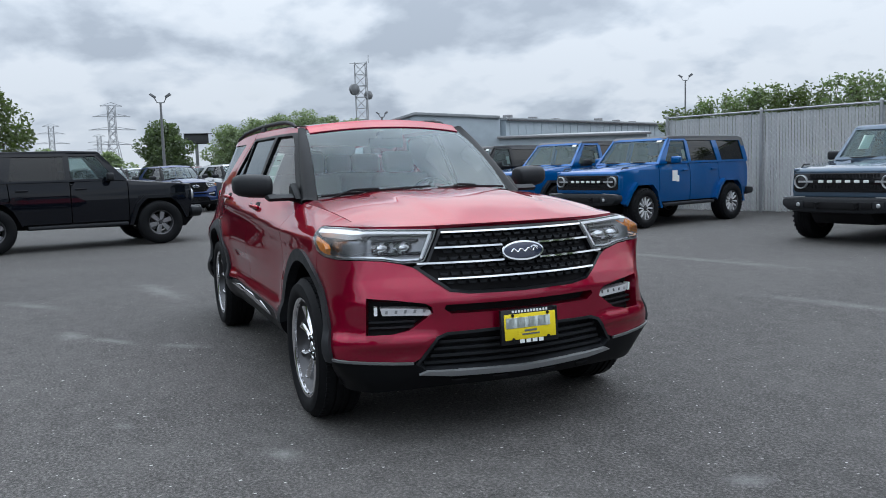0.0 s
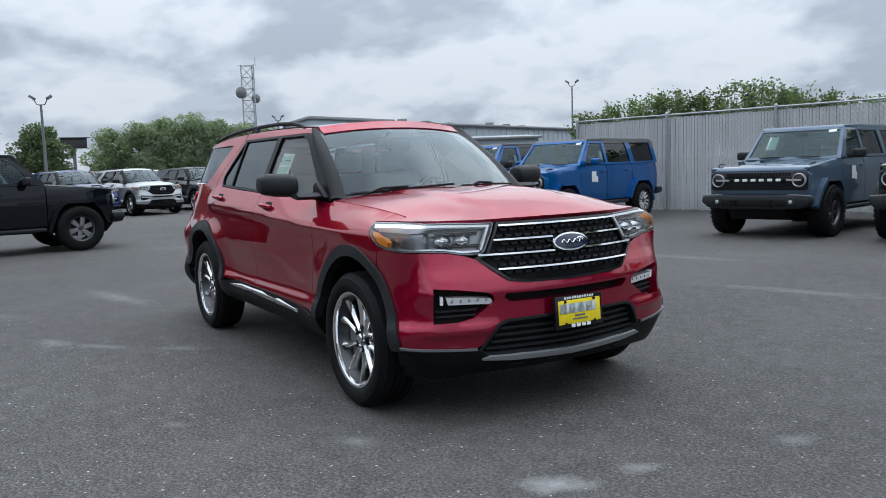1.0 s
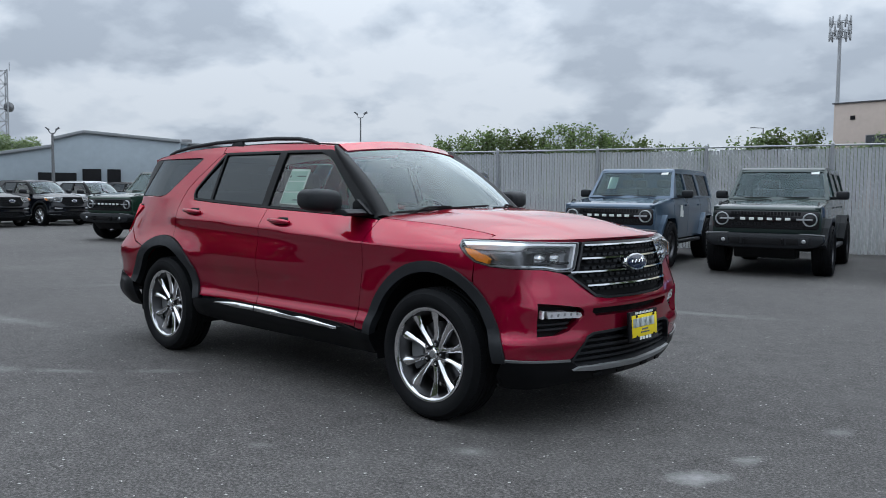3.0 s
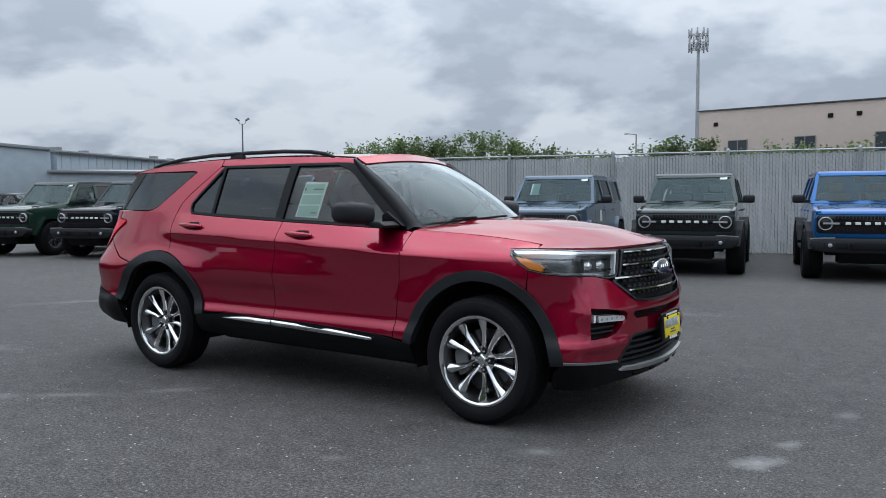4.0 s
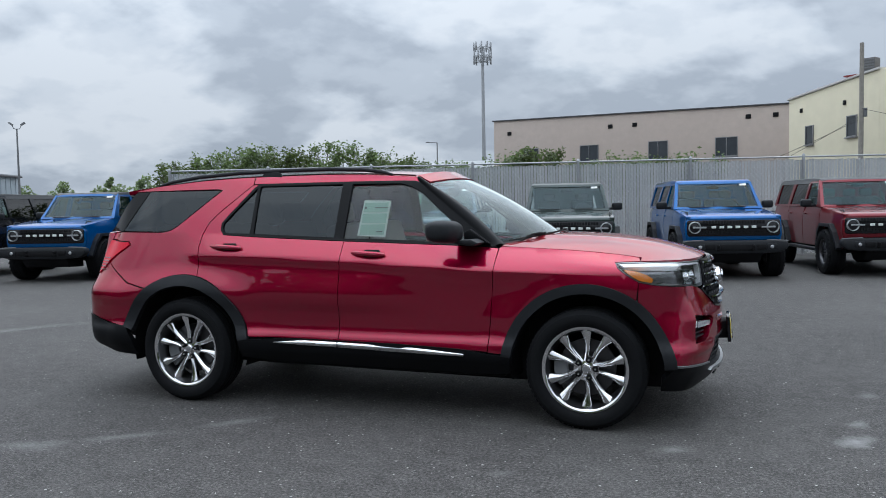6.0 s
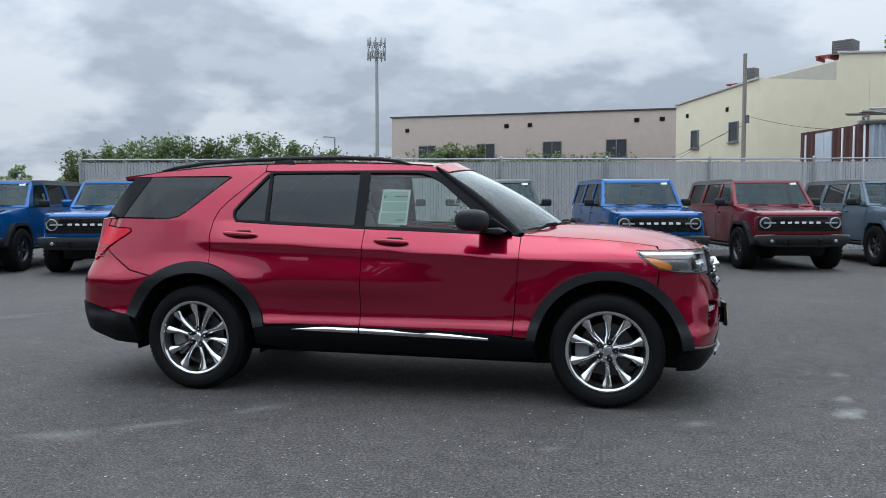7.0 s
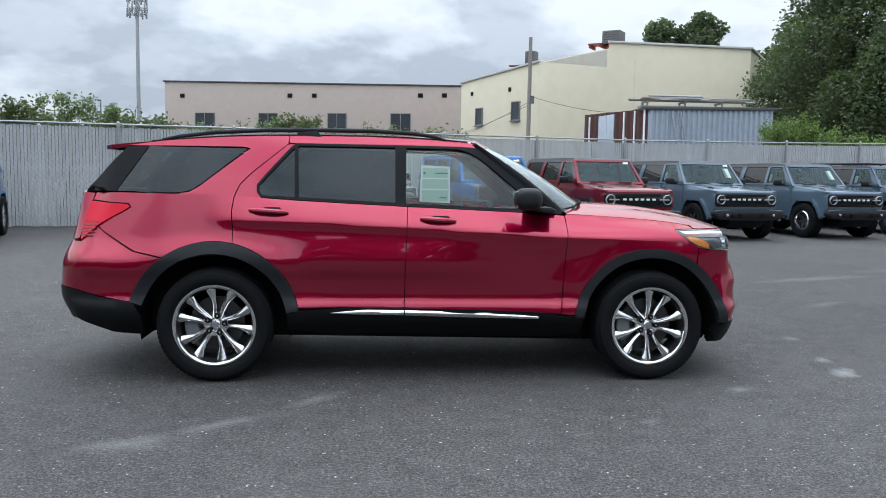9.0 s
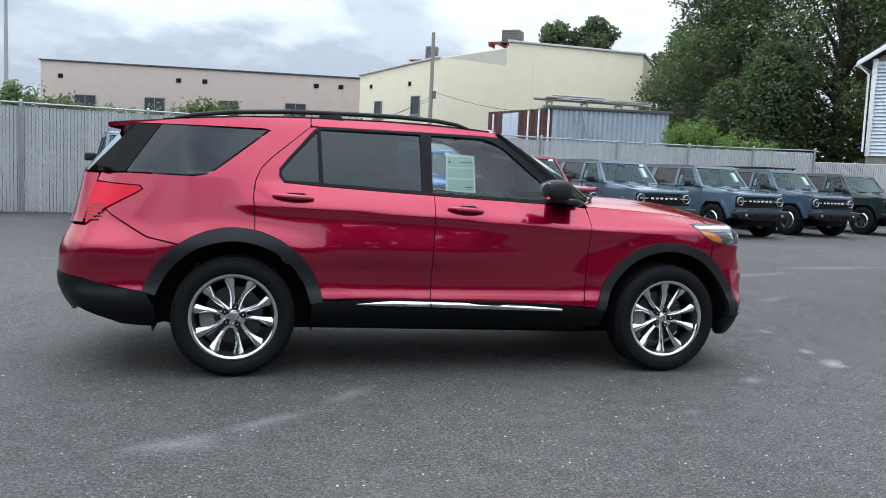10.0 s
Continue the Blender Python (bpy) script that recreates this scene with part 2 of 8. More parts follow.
def asphalt_material():
    m, n, l, p = shader("worn_asphalt")
    grit = noise_node(n, l, 52, 6, 0.9)
    mottle = noise_node(n, l, 7.0, 5, 0.75)
    cells = n.new("ShaderNodeTexVoronoi")
    cells.inputs["Scale"].default_value = 105
    c = n.new("ShaderNodeTexCoord")
    l.new(c.outputs["Object"], cells.inputs["Vector"])
    patch = noise_node(n, l, 0.55, 6, 0.62)
    wide = noise_node(n, l, 0.10, 4, 0.6)
    streak = noise_node(n, l, 1.6, 5, 0.6)
    streak.inputs["Distortion"].default_value = 1.2
    base = ramp_node(n, l, grit.outputs["Fac"], [(0.36, (0.008, 0.0075, 0.0070)), (0.50, (0.066, 0.0620, 0.0588)), (0.63, (0.210, 0.198, 0.188))])
    stones = ramp_node(n, l, cells.outputs["Color"], [(0.93, (0, 0, 0)), (0.965, (1, 1, 1))])
    a = mixc(n, l, stones, base, (0.58, 0.56, 0.53))
    a = mixc(n, l, 1.0, a, ramp_node(n, l, mottle.outputs["Fac"], [(0.34, (0.70, 0.70, 0.70)), (0.66, (1.18, 1.18, 1.18))]), "MULTIPLY")
    worn = ramp_node(n, l, patch.outputs["Fac"], [(0.48, (0, 0, 0)), (0.72, (0.45, 0.45, 0.45))])
    b = mixc(n, l, worn, a, (0.118, 0.113, 0.107))
    dirt = ramp_node(n, l, streak.outputs["Fac"], [(0.66, (0, 0, 0)), (0.80, (0.5, 0.5, 0.5))])
    d = mixc(n, l, dirt, b, (0.165, 0.158, 0.148))
    # dusty marks left by tyres and puddles: x, y, length, width, turn
    warp = noise_node(n, l, 5.0, 6, 0.7)
    for sx, sy, sl, sw, st, sd in STAINS:
        mp = n.new("ShaderNodeMapping")
        mp.vector_type = "TEXTURE"
        mp.inputs["Location"].default_value, mp.inputs["Rotation"].default_value, mp.inputs["Scale"].default_value = (sx, sy, 0), (0, 0, radians(st)), (sl, sw, 1)
        l.new(c.outputs["Object"], mp.inputs["Vector"])
        ln = n.new("ShaderNodeVectorMath")
        ln.operation = "LENGTH"
        l.new(mp.outputs[0], ln.inputs[0])
        sub = n.new("ShaderNodeMath")
        sub.operation = "MULTIPLY_ADD"
        l.new(warp.outputs["Fac"], sub.inputs[0])
        sub.inputs[1].default_value = 0.9
        half = n.new("ShaderNodeMath")
        half.operation = "MULTIPLY_ADD"
        half.inputs[1].default_value, half.inputs[2].default_value = 0.5, -0.30
        l.new(ln.outputs["Value"], half.inputs[0])
        l.new(half.outputs[0], sub.inputs[2])
        d = mixc(n, l, ramp_node(n, l, sub.outputs[0], [(0.12, (sd,) * 3), (0.58, (0, 0, 0))]), d, (0.30, 0.298, 0.29))
    dark = ramp_node(n, l, wide.outputs["Fac"], [(0.3, (0.62, 0.62, 0.63)), (0.7, (1.08, 1.08, 1.08))])
    l.new(mixc(n, l, 1.0, d, dark, "MULTIPLY"), p.inputs["Base Color"])
    p.inputs["Roughness"].default_value = 0.82
    p.inputs["Specular IOR Level"].default_value = 0.35
    add = n.new("ShaderNodeMath")
    add.operation = "ADD"
    l.new(grit.outputs["Fac"], add.inputs[0])
    l.new(cells.outputs["Distance"], add.inputs[1])
    bump_node(n, l, add.outputs[0], 0.7, 0.005, p)
    return m


ASPHALT = asphalt_material()


def leaf_material(name, colour):
    m, n, l, p = shader(name)
    g = n.new("ShaderNodeNewGeometry")
    big = noise_node(n, l, 0.7, 3)
    tint = ramp_node(n, l, g.outputs["Random Per Island"], [(0.0, tuple(v * 0.6 for v in colour)), (0.6, colour), (1.0, tuple(v * 1.5 for v in colour))])
    c = mixc(n, l, big.outputs["Fac"], tint, tuple(v * 0.8 for v in colour))
    l.new(c, p.inputs["Base Color"])
    p.inputs["Roughness"].default_value = 0.5
    t = n.new("ShaderNodeBsdfTranslucent")
    l.new(mixc(n, l, 1.0, c, (1.5, 1.6, 0.9), "MULTIPLY"), t.inputs[0])
    x = n.new("ShaderNodeMixShader")
    x.inputs[0].default_value = 0.4
    l.new(p.outputs[0], x.inputs[1])
    l.new(t.outputs[0], x.inputs[2])
    l.new(x.outputs[0], n["Material Output"].inputs["Surface"])
    return m


LEAF = leaf_material("tree_leaves", (0.085, 0.115, 0.045))
LEAF_DARK = leaf_material("dark_tree_leaves", (0.082, 0.114, 0.056))
LEAF_LIGHT = leaf_material("bright_shrub_leaves", (0.135, 0.182, 0.090))
# paler leaf colour: the haze over distant trees is mixed into it
LEAF_HAZED = leaf_material("hazed_tree_leaves", (0.205, 0.255, 0.160))
BARK = plain("bark", (0.075, 0.060, 0.048), 0.9, 0, 18, 0.35, 0.8, 0.02)
GALV = plain("galvanised_steel", (0.36, 0.37, 0.38), 0.5, 0.7, 12, 0.2)
POLE_GREY = plain("grey_painted_steel", (0.16, 0.165, 0.17), 0.6, 0.3, 8, 0.2)

# ---- mesh helpers ----
from mathutils import geometry


def thing(name, m, label, category, group="", kind=""):
    ob = new(name)
    ob.empty_display_size = 0.2
    ob.matrix_basis = m
    return tagged(ob, label, category, group, kind)


def finish(me, material, smooth=35):
    me.materials.append(material)
    if smooth:
        me.shade_smooth()
        me.set_sharp_from_angle(angle=radians(smooth))
    return me


def part(name, bm, material, parent, label="", smooth=35):
    """Links a bmesh, or a finished mesh, as one mesh object under a thing or a part."""
    if isinstance(bm, bpy.types.Mesh):
        me = bm
        if not me.materials:
            me.materials.append(material)
    else:
        me = bpy.data.meshes.new(name)
        bm.to_mesh(me)
        bm.free()
        finish(me, material, smooth)
    ob = new(name, me)
    ob.parent = parent
    return tagged(ob, label)


def top(name, bm, material, label, category, group="", kind="", smooth=35):
    ob = part(name, bm, material, None, "", smooth)
    return tagged(ob, label, category, group, kind)


def box(bm, c, s, bevel=0.0, m=None, seg=2):
    """A box with centre c and size s, its edges rounded."""
    made = bmesh.ops.create_cube(bm, size=1.0)["verts"]
    bmesh.ops.scale(bm, vec=s, verts=made)
    bmesh.ops.translate(bm, vec=c, verts=made)
    if bevel:
        edges = list({e for v in made for e in v.link_edges})
        r = bmesh.ops.bevel(bm, geom=edges, offset=bevel, segments=seg, profile=0.5, affect="EDGES")
        made = list({v for f in r["faces"] for v in f.verts} | {v for v in made if v.is_valid})
    if m is not None:
        bmesh.ops.transform(bm, matrix=m, verts=made)
    return made


def prism(bm, poly, a, b, axis="y", bevel=0.0, seg=2, m=None):
    """A polygon drawn out from a to b along an axis; poly holds the other two coordinates in x, y, z order."""
    def at(p, v):
        return {"y": (p[0], v, p[1]), "x": (v, p[0], p[1]), "z": (p[0], p[1], v)}[axis]
    lo, hi = [bm.verts.new(at(p, a)) for p in poly], [bm.verts.new(at(p, b)) for p in poly]
    k = len(poly)
    faces = [bm.faces.new(lo[::-1]), bm.faces.new(hi)]
    for i in range(k):
        faces.append(bm.faces.new((lo[i], lo[(i + 1) % k], hi[(i + 1) % k], hi[i])))
    bmesh.ops.recalc_face_normals(bm, faces=faces)
    verts = lo + hi
    if bevel:
        r = bmesh.ops.bevel(bm, geom=list({e for f in faces for e in f.edges}), offset=bevel, segments=seg, profile=0.5, affect="EDGES", clamp_overlap=True)
        verts = list({v for f in r["faces"] for v in f.verts} | {v for v in verts if v.is_valid})
    if m is not None:
        bmesh.ops.transform(bm, matrix=m, verts=verts)
    return verts


def tube(bm, pts, r, n=8, cap=True):
    """A round bar along points; r is one radius or one a point."""
    pts = [Vector(p) for p in pts]
    rs = r if isinstance(r, (list, tuple)) else [r] * len(pts)
    rings, side = [], None
    for i, p in enumerate(pts):
        way = (pts[min(i + 1, len(pts) - 1)] - pts[max(i - 1, 0)]).normalized()
        if side is None:
            side = way.orthogonal().normalized()
        side = (side - way * side.dot(way)).normalized()
        up = way.cross(side)
        rings.append([bm.verts.new(p + rs[i] * (math.cos(2 * math.pi * k / n) * side + math.sin(2 * math.pi * k / n) * up)) for k in range(n)])
    for a, b in zip(rings, rings[1:]):
        for k in range(n):
            bm.faces.new((a[k], a[(k + 1) % n], b[(k + 1) % n], b[k]))
    if cap:
        bm.faces.new(rings[0][::-1])
        bm.faces.new(rings[-1])


def lathe(bm, profile, n=48, closed=False):
    """Turns a profile of (radius, y) round the y axis."""
    rings = []
    for r, y in profile:
        rings.append([bm.verts.new((r * math.cos(2 * math.pi * k / n), y, r * math.sin(2 * math.pi * k / n))) for k in range(n)])
    pairs = list(zip(rings, rings[1:])) + ([(rings[-1], rings[0])] if closed else [])
    faces = []
    for a, b in pairs:
        for k in range(n):
            faces.append(bm.faces.new((a[k], a[(k + 1) % n], b[(k + 1) % n], b[k])))
    bmesh.ops.recalc_face_normals(bm, faces=faces)


def spline(xs, ys):
    """A smooth curve through points, with x rising."""
    xs, ys = np.array(xs, float), np.array(ys, float)
    if xs[0] > xs[-1]:
        xs, ys = xs[::-1], ys[::-1]
    d = np.diff(ys) / np.diff(xs)
    t = np.empty(len(xs))
    t[0], t[-1] = d[0], d[-1]
    h = np.diff(xs)
    for i in range(1, len(xs) - 1):
        t[i] = 0.0 if d[i - 1] * d[i] <= 0 else (h[i - 1] + h[i]) * 3 / ((2 * h[i] + h[i - 1]) / d[i - 1] + (h[i] + 2 * h[i - 1]) / d[i])

    def at(x):
        x = min(max(x, xs[0]), xs[-1])
        i = min(max(int(np.searchsorted(xs, x)) - 1, 0), len(xs) - 2)
        s = (x - xs[i]) / h[i]
        return float(ys[i] * (1 + 2 * s) * (1 - s) ** 2 + h[i] * t[i] * s * (1 - s) ** 2 + ys[i + 1] * s * s * (3 - 2 * s) + h[i] * t[i + 1] * s * s * (s - 1))
    return at


def smoothstep(a, b, x):
    s = min(max((x - a) / (b - a), 0.0), 1.0)
    return s * s * (3 - 2 * s)


def resample(poly, step):
    out = []
    for a, b in zip(poly, poly[1:] + poly[:1]):
        n = max(1, round(math.dist(a, b) / step))
        out += [(a[0] + (b[0] - a[0]) * i / n, a[1] + (b[1] - a[1]) * i / n) for i in range(n)]
    return out


def shrunk(poly, d):
    """The outline moved inwards by d."""
    area = sum(a[0] * b[1] - b[0] * a[1] for a, b in zip(poly, poly[1:] + poly[:1]))
    s, out, k = math.copysign(1, area), [], len(poly)
    for i in range(k):
        (ax, ay), (bx, by), (cx, cy) = poly[i - 1], poly[i], poly[(i + 1) % k]
        u, v = Vector((bx - ax, by - ay)).normalized(), Vector((cx - bx, cy - by)).normalized()
        n = Vector((-u.y - v.y, u.x + v.x))
        n = n.normalized() / max(0.4, math.sqrt(max(0.0, (1 + u.dot(v)) / 2))) if n.length > 1e-6 else Vector((0, 0))
        out.append((bx + s * d * n.x, by + s * d * n.y))
    return out


def within(px, py, poly):
    """Which of the points lie inside the outline."""
    hit = np.zeros(len(px), bool)
    for (ax, ay), (bx, by) in zip(poly, poly[1:] + poly[:1]):
        if ay != by:
            hit ^= ((ay > py) != (by > py)) & (px < (bx - ax) * (py - ay) / (by - ay) + ax)
    return hit


def near_edge(px, py, poly, d):
    close = np.zeros(len(px), bool)
    for (ax, ay), (bx, by) in zip(poly, poly[1:] + poly[:1]):
        l2 = (bx - ax) ** 2 + (by - ay) ** 2 + 1e-12
        t = np.clip(((px - ax) * (bx - ax) + (py - ay) * (by - ay)) / l2, 0, 1)
        close |= (px - ax - t * (bx - ax)) ** 2 + (py - ay - t * (by - ay)) ** 2 < d * d
    return close


def panel(name, outer, fn, material, step=0.05, holes=(), gap=0.0, depth=0.018, core=(-1.6, 0, 0.75), hole_depth=None):
    """A curved sheet: an outline in two parameters, with holes, laid on the surface fn(u, v), its edges turned in by depth.
    Its normals are those of the surface itself, so that reflections run smoothly."""
    if gap:
        outer = shrunk(outer, gap)
    loops = [resample(list(outer), step)] + [resample(list(h), step) for h in holes]
    pts, edges = [], []
    for loop in loops:
        k = len(pts)
        pts += loop
        edges += [(k + i, k + (i + 1) % len(loop)) for i in range(len(loop))]
    us, vs = [p[0] for p in loops[0]], [p[1] for p in loops[0]]
    gu, gv = np.meshgrid(np.arange(min(us) + step / 2, max(us), step), np.arange(min(vs) + step / 2, max(vs), step))
    gu, gv = gu.ravel(), gv.ravel()
    keep = within(gu, gv, loops[0]) & ~near_edge(gu, gv, loops[0], step * 0.4)
    for h in loops[1:]:
        keep &= ~within(gu, gv, h) & ~near_edge(gu, gv, h, step * 0.4)
    pts += list(zip(gu[keep].tolist(), gv[keep].tolist()))
    co, _, tris, *_ = geometry.delaunay_2d_cdt([Vector(p) for p in pts], edges, [], 0, 1e-6)
    co = [(p.x, p.y) for p in co]
    mid = np.array([[sum(co[i][k] for i in t) / 3 for k in (0, 1)] for t in tris])
    ok = within(mid[:, 0], mid[:, 1], loops[0])
    for h in loops[1:]:
        ok &= ~within(mid[:, 0], mid[:, 1], h)
    tris = [t for t, o in zip(tris, ok) if o]
    core, verts, norms, e = Vector(core), [], [], 0.004
    for u, v in co:
        p = Vector(fn(u, v))
        n = (Vector(fn(u + e, v)) - Vector(fn(u - e, v))).cross(Vector(fn(u, v + e)) - Vector(fn(u, v - e)))
        n = n.normalized() if n.length > 1e-12 else (p - core).normalized()
        verts.append(p)
        norms.append(-n if n.dot(p - core) < 0 else n)
    faces = []
    for t in tris:
        a, b, c = t
        w = (verts[b] - verts[a]).cross(verts[c] - verts[a])
        faces.append((a, b, c) if w.dot(norms[a] + norms[b] + norms[c]) > 0 else (a, c, b))
    if depth:
        count = {}
        for f in faces:
            for i in range(3):
                key = (f[i], f[(i + 1) % 3])
                count[tuple(sorted(key))] = count.get(tuple(sorted(key)), []) + [key]
        n0 = len(co)
        for key, some in count.items():
            if len(some) == 1:
                a, b = some[0]
                d = depth
                if hole_depth is not None and not near_edge(np.array([co[a][0]]), np.array([co[a][1]]), loops[0], 1e-4)[0]:
                    d = hole_depth
                out = (verts[b] - verts[a]).cross(norms[a]).normalized()
                k = len(verts)
                verts += [verts[a], verts[b], verts[b] - norms[b] * d, verts[a] - norms[a] * d]
                norms += [out] * 4
                faces.append((k + 1, k, k + 3, k + 2))
    me = bpy.data.meshes.new(name)
    me.from_pydata(verts, [], faces)
    me.materials.append(material)
    me.shade_smooth()
    me.normals_split_custom_set_from_vertices(norms)
    return me


def arc(cx, cz, r, a, b, n=24):
    return [(cx + r * math.cos(radians(a + (b - a) * i / n)), cz + r * math.sin(radians(a + (b - a) * i / n))) for i in range(n + 1)]


def mirrored(fn):
    return lambda u, v: (lambda p: (p[0], -p[1], p[2]))(fn(u, v))

# ---- the lot: ground, fence, buildings ----
bm = bmesh.new()
cells = [-1800, -300, -80, -30, -15, -8, -3, 3, 8, 15, 30, 80, 300, 1800]
grid = [[bm.verts.new((x - 1, y + 3, 0.0)) for y in cells] for x in cells]
for i in range(len(cells) - 1):
    for j in range(len(cells) - 1):
        bm.faces.new((grid[i][j], grid[i + 1][j], grid[i + 1][j + 1], grid[i][j + 1]))
ground = top("ground", bm, ASPHALT, "worn dark grey asphalt of the parking lot", "ground", kind="structure")

# the fence runs in one straight line behind the parked row
FENCE_A, FENCE_DIR = Vector((-13.2, 12.4, 0)), radians(15.23)
FENCE_POSTS = [-0.1, 2.6, 5.37, 8.06, 10.8, 13.67, 16.5, 19.42, 22.4, 25.5, 28.62, 31.9]
fence_top = spline([-1, 6, 14, 20, 25.5, 28.6, 32], [2.46, 2.48, 2.51, 2.53, 2.62, 2.68, 2.78])


def on_fence(s, back=0.0, z=0.0):
    c, k = math.cos(FENCE_DIR), math.sin(FENCE_DIR)
    return FENCE_A + Vector((s * c - back * k, s * k + back * c, z))


def fence_pose(s, back=0.0, z=0.0):
    return Matrix.Translation(on_fence(s, back, z)) @ Matrix.Rotation(FENCE_DIR, 4, "Z")


fence = thing("fence", Matrix(), "tall chain-link fence with grey privacy slats round the lot", "fence", kind="structure")
bm = bmesh.new()
tube(bm, [(0, 0, 0), (0, 0, 2.46)], 0.038, 10)
tube(bm, [(0, 0, 2.46), (0, 0, 2.49), (0, 0, 2.52)], [0.045, 0.04, 0.012], 10)
post = None
for s in FENCE_POSTS:
    if post is None:
        post = part("post", bm, GALV, fence)
    else:
        post = post.copy()
        scene.collection.objects.link(post)
    post.matrix_basis = fence_pose(s, -0.06) @ Matrix.Diagonal((1, 1, fence_top(s) / 2.46, 1))
for a, b in zip(FENCE_POSTS, FENCE_POSTS[1:]):
    bm = bmesh.new()
    tube(bm, [on_fence(a, -0.035, fence_top(a) - 0.02), on_fence(b, -0.035, fence_top(b) - 0.02)], 0.022, 8)
    part("top_rail", bm, GALV, fence)

SLAT = plain("faded_grey_slat", (0.445, 0.455, 0.46), 0.55, 0, 6, 0.2)
_n, _l = SLAT.node_tree.nodes, SLAT.node_tree.links
_info = _n.new("ShaderNodeObjectInfo")
_geo = _n.new("ShaderNodeNewGeometry")
_sum = _n.new("ShaderNodeMath")
_sum.operation = "ADD"
_l.new(_info.outputs["Random"], _sum.inputs[0])
_l.new(_geo.outputs["Random Per Island"], _sum.inputs[1])
_frac = _n.new("ShaderNodeMath")
_frac.operation = "FRACT"
_l.new(_sum.outputs[0], _frac.inputs[0])
_tone = ramp_node(_n, _l, _frac.outputs[0], [(0.0, (0.88, 0.89, 0.90)), (0.25, (0.96, 0.97, 0.97)), (0.8, (1.0, 1.0, 1.0)), (1.0, (1.10, 1.10, 1.09))])
_old = _n["Principled BSDF"].inputs["Base Color"].links[0].from_socket
_l.new(mixc(_n, _l, 1.0, _old, _tone, "MULTIPLY"), _n["Principled BSDF"].inputs["Base Color"])

# far houses and halls ----
TAN = plain("tan_rendered_wall", (0.46, 0.385, 0.335), 0.85, 0, 1.5, 0.08, 0.2, 0.01)
CREAM = plain("cream_painted_block", (0.68, 0.625, 0.465), 0.8, 0, 1.2, 0.07)
ROOFING = plain("dark_roof_edge", (0.07, 0.07, 0.075), 0.7, 0, 3)
WIN_DARK = plain("dark_window_pane", (0.030, 0.036, 0.042), 0.08, 0, 1, 0.3)
FRAME_GREY = plain("grey_window_frame", (0.20, 0.20, 0.205), 0.5, 0.2, 4)
SHEET = plain("blue_grey_sheet_metal", (0.34, 0.39, 0.425), 0.5, 0.25, 1.5, 0.1)
SHEET_ROOF = plain("pale_roof_sheet", (0.27, 0.285, 0.295), 0.55, 0.2, 1.5, 0.15)
RUST = plain("rusty_brown_sheet", (0.085, 0.035, 0.030), 0.8, 0.1, 4, 0.35)
PALE_COPING = plain("pale_metal_coping", (0.50, 0.49, 0.47), 0.5, 0.2, 4, 0.1)
CORR = plain("pale_corrugated_steel", (0.40, 0.45, 0.51), 0.45, 0.3, 3, 0.15)
CONC = plain("weathered_wood_pole", (0.27, 0.25, 0.22), 0.9, 0, 6, 0.3)
SIDING = plain("pale_blue_siding", (0.60, 0.66, 0.72), 0.6, 0, 4, 0.06)
WHITE_TRIM = plain("white_painted_trim", (0.80, 0.80, 0.80), 0.5, 0, 10, 0.05)


def wall_frame(a, b, z=0.0):
    """A pose whose x runs from a to b along a wall, y away from the viewer."""
    d = Vector((b[0] - a[0], b[1] - a[1], 0))
    return Matrix.Translation((a[0], a[1], z)) @ Matrix.Rotation(math.atan2(d.y, d.x), 4, "Z"), d.length


def window_part(house, m, x, z, w, h, panes=1):
    """A window let into a wall: a proud frame, a sill and dark panes behind the frame's face."""
    bm = bmesh.new()
    for k in range(panes + 1):
        box(bm, (x + w * k / panes, -0.03, z + h / 2), (0.07, 0.12, h + 0.07), 0.01)
    for zz in (z, z + h):
        box(bm, (x + w / 2, -0.03, zz), (w, 0.11, 0.07), 0.01)
    bmesh.ops.transform(bm, matrix=m, verts=bm.verts)
    frame_ob = part("window", bm, FRAME_GREY, house)
    bm = bmesh.new()
    box(bm, (x + w / 2, -0.012, z + h / 2), (w - 0.02, 0.04, h - 0.02))
    bmesh.ops.transform(bm, matrix=m, verts=bm.verts)
    part("pane", bm, WIN_DARK, frame_ob)
    bm = bmesh.new()
    box(bm, (x + w / 2, -0.10, z - 0.09), (w + 0.2, 0.2, 0.08), 0.01)
    bmesh.ops.transform(bm, matrix=m, verts=bm.verts)
    part("sill", bm, FRAME_GREY, frame_ob)


# long tan hall
tan_hall = thing("commercial_building", Matrix(), "long flat-roofed tan rendered hall beyond the fence", "building")
ta, tb = (-24.45, 85.6), (8.5, 76.2)
m, ln = wall_frame(ta, tb)
bm = bmesh.new()
prism(bm, [(0, 0), (ln, 0), (ln, 10.1), (0, 10.75)], 0, 24, "y", 0.05)
bmesh.ops.transform(bm, matrix=m, verts=bm.verts)
part("wall", bm, TAN, tan_hall)
bm = bmesh.new()
prism(bm, [(-0.15, 10.75), (ln + 0.15, 10.1), (ln + 0.15, 10.24), (-0.15, 10.89)], -0.15, 24.2, "y", 0.03)
bmesh.ops.transform(bm, matrix=m, verts=bm.verts)
part("roof", bm, ROOFING, tan_hall, "dark metal parapet cap")
for x in (2.1, 14.4, 17.1, 28.5, 31.0):
    bm = bmesh.new()
    box(bm, (x, 0.02, 9.25), (0.50, 0.2, 0.42), 0.02)
    bmesh.ops.transform(bm, matrix=m, verts=bm.verts)
    part("vent", bm, DARK_PLASTIC, tan_hall, "small dark square wall vent")
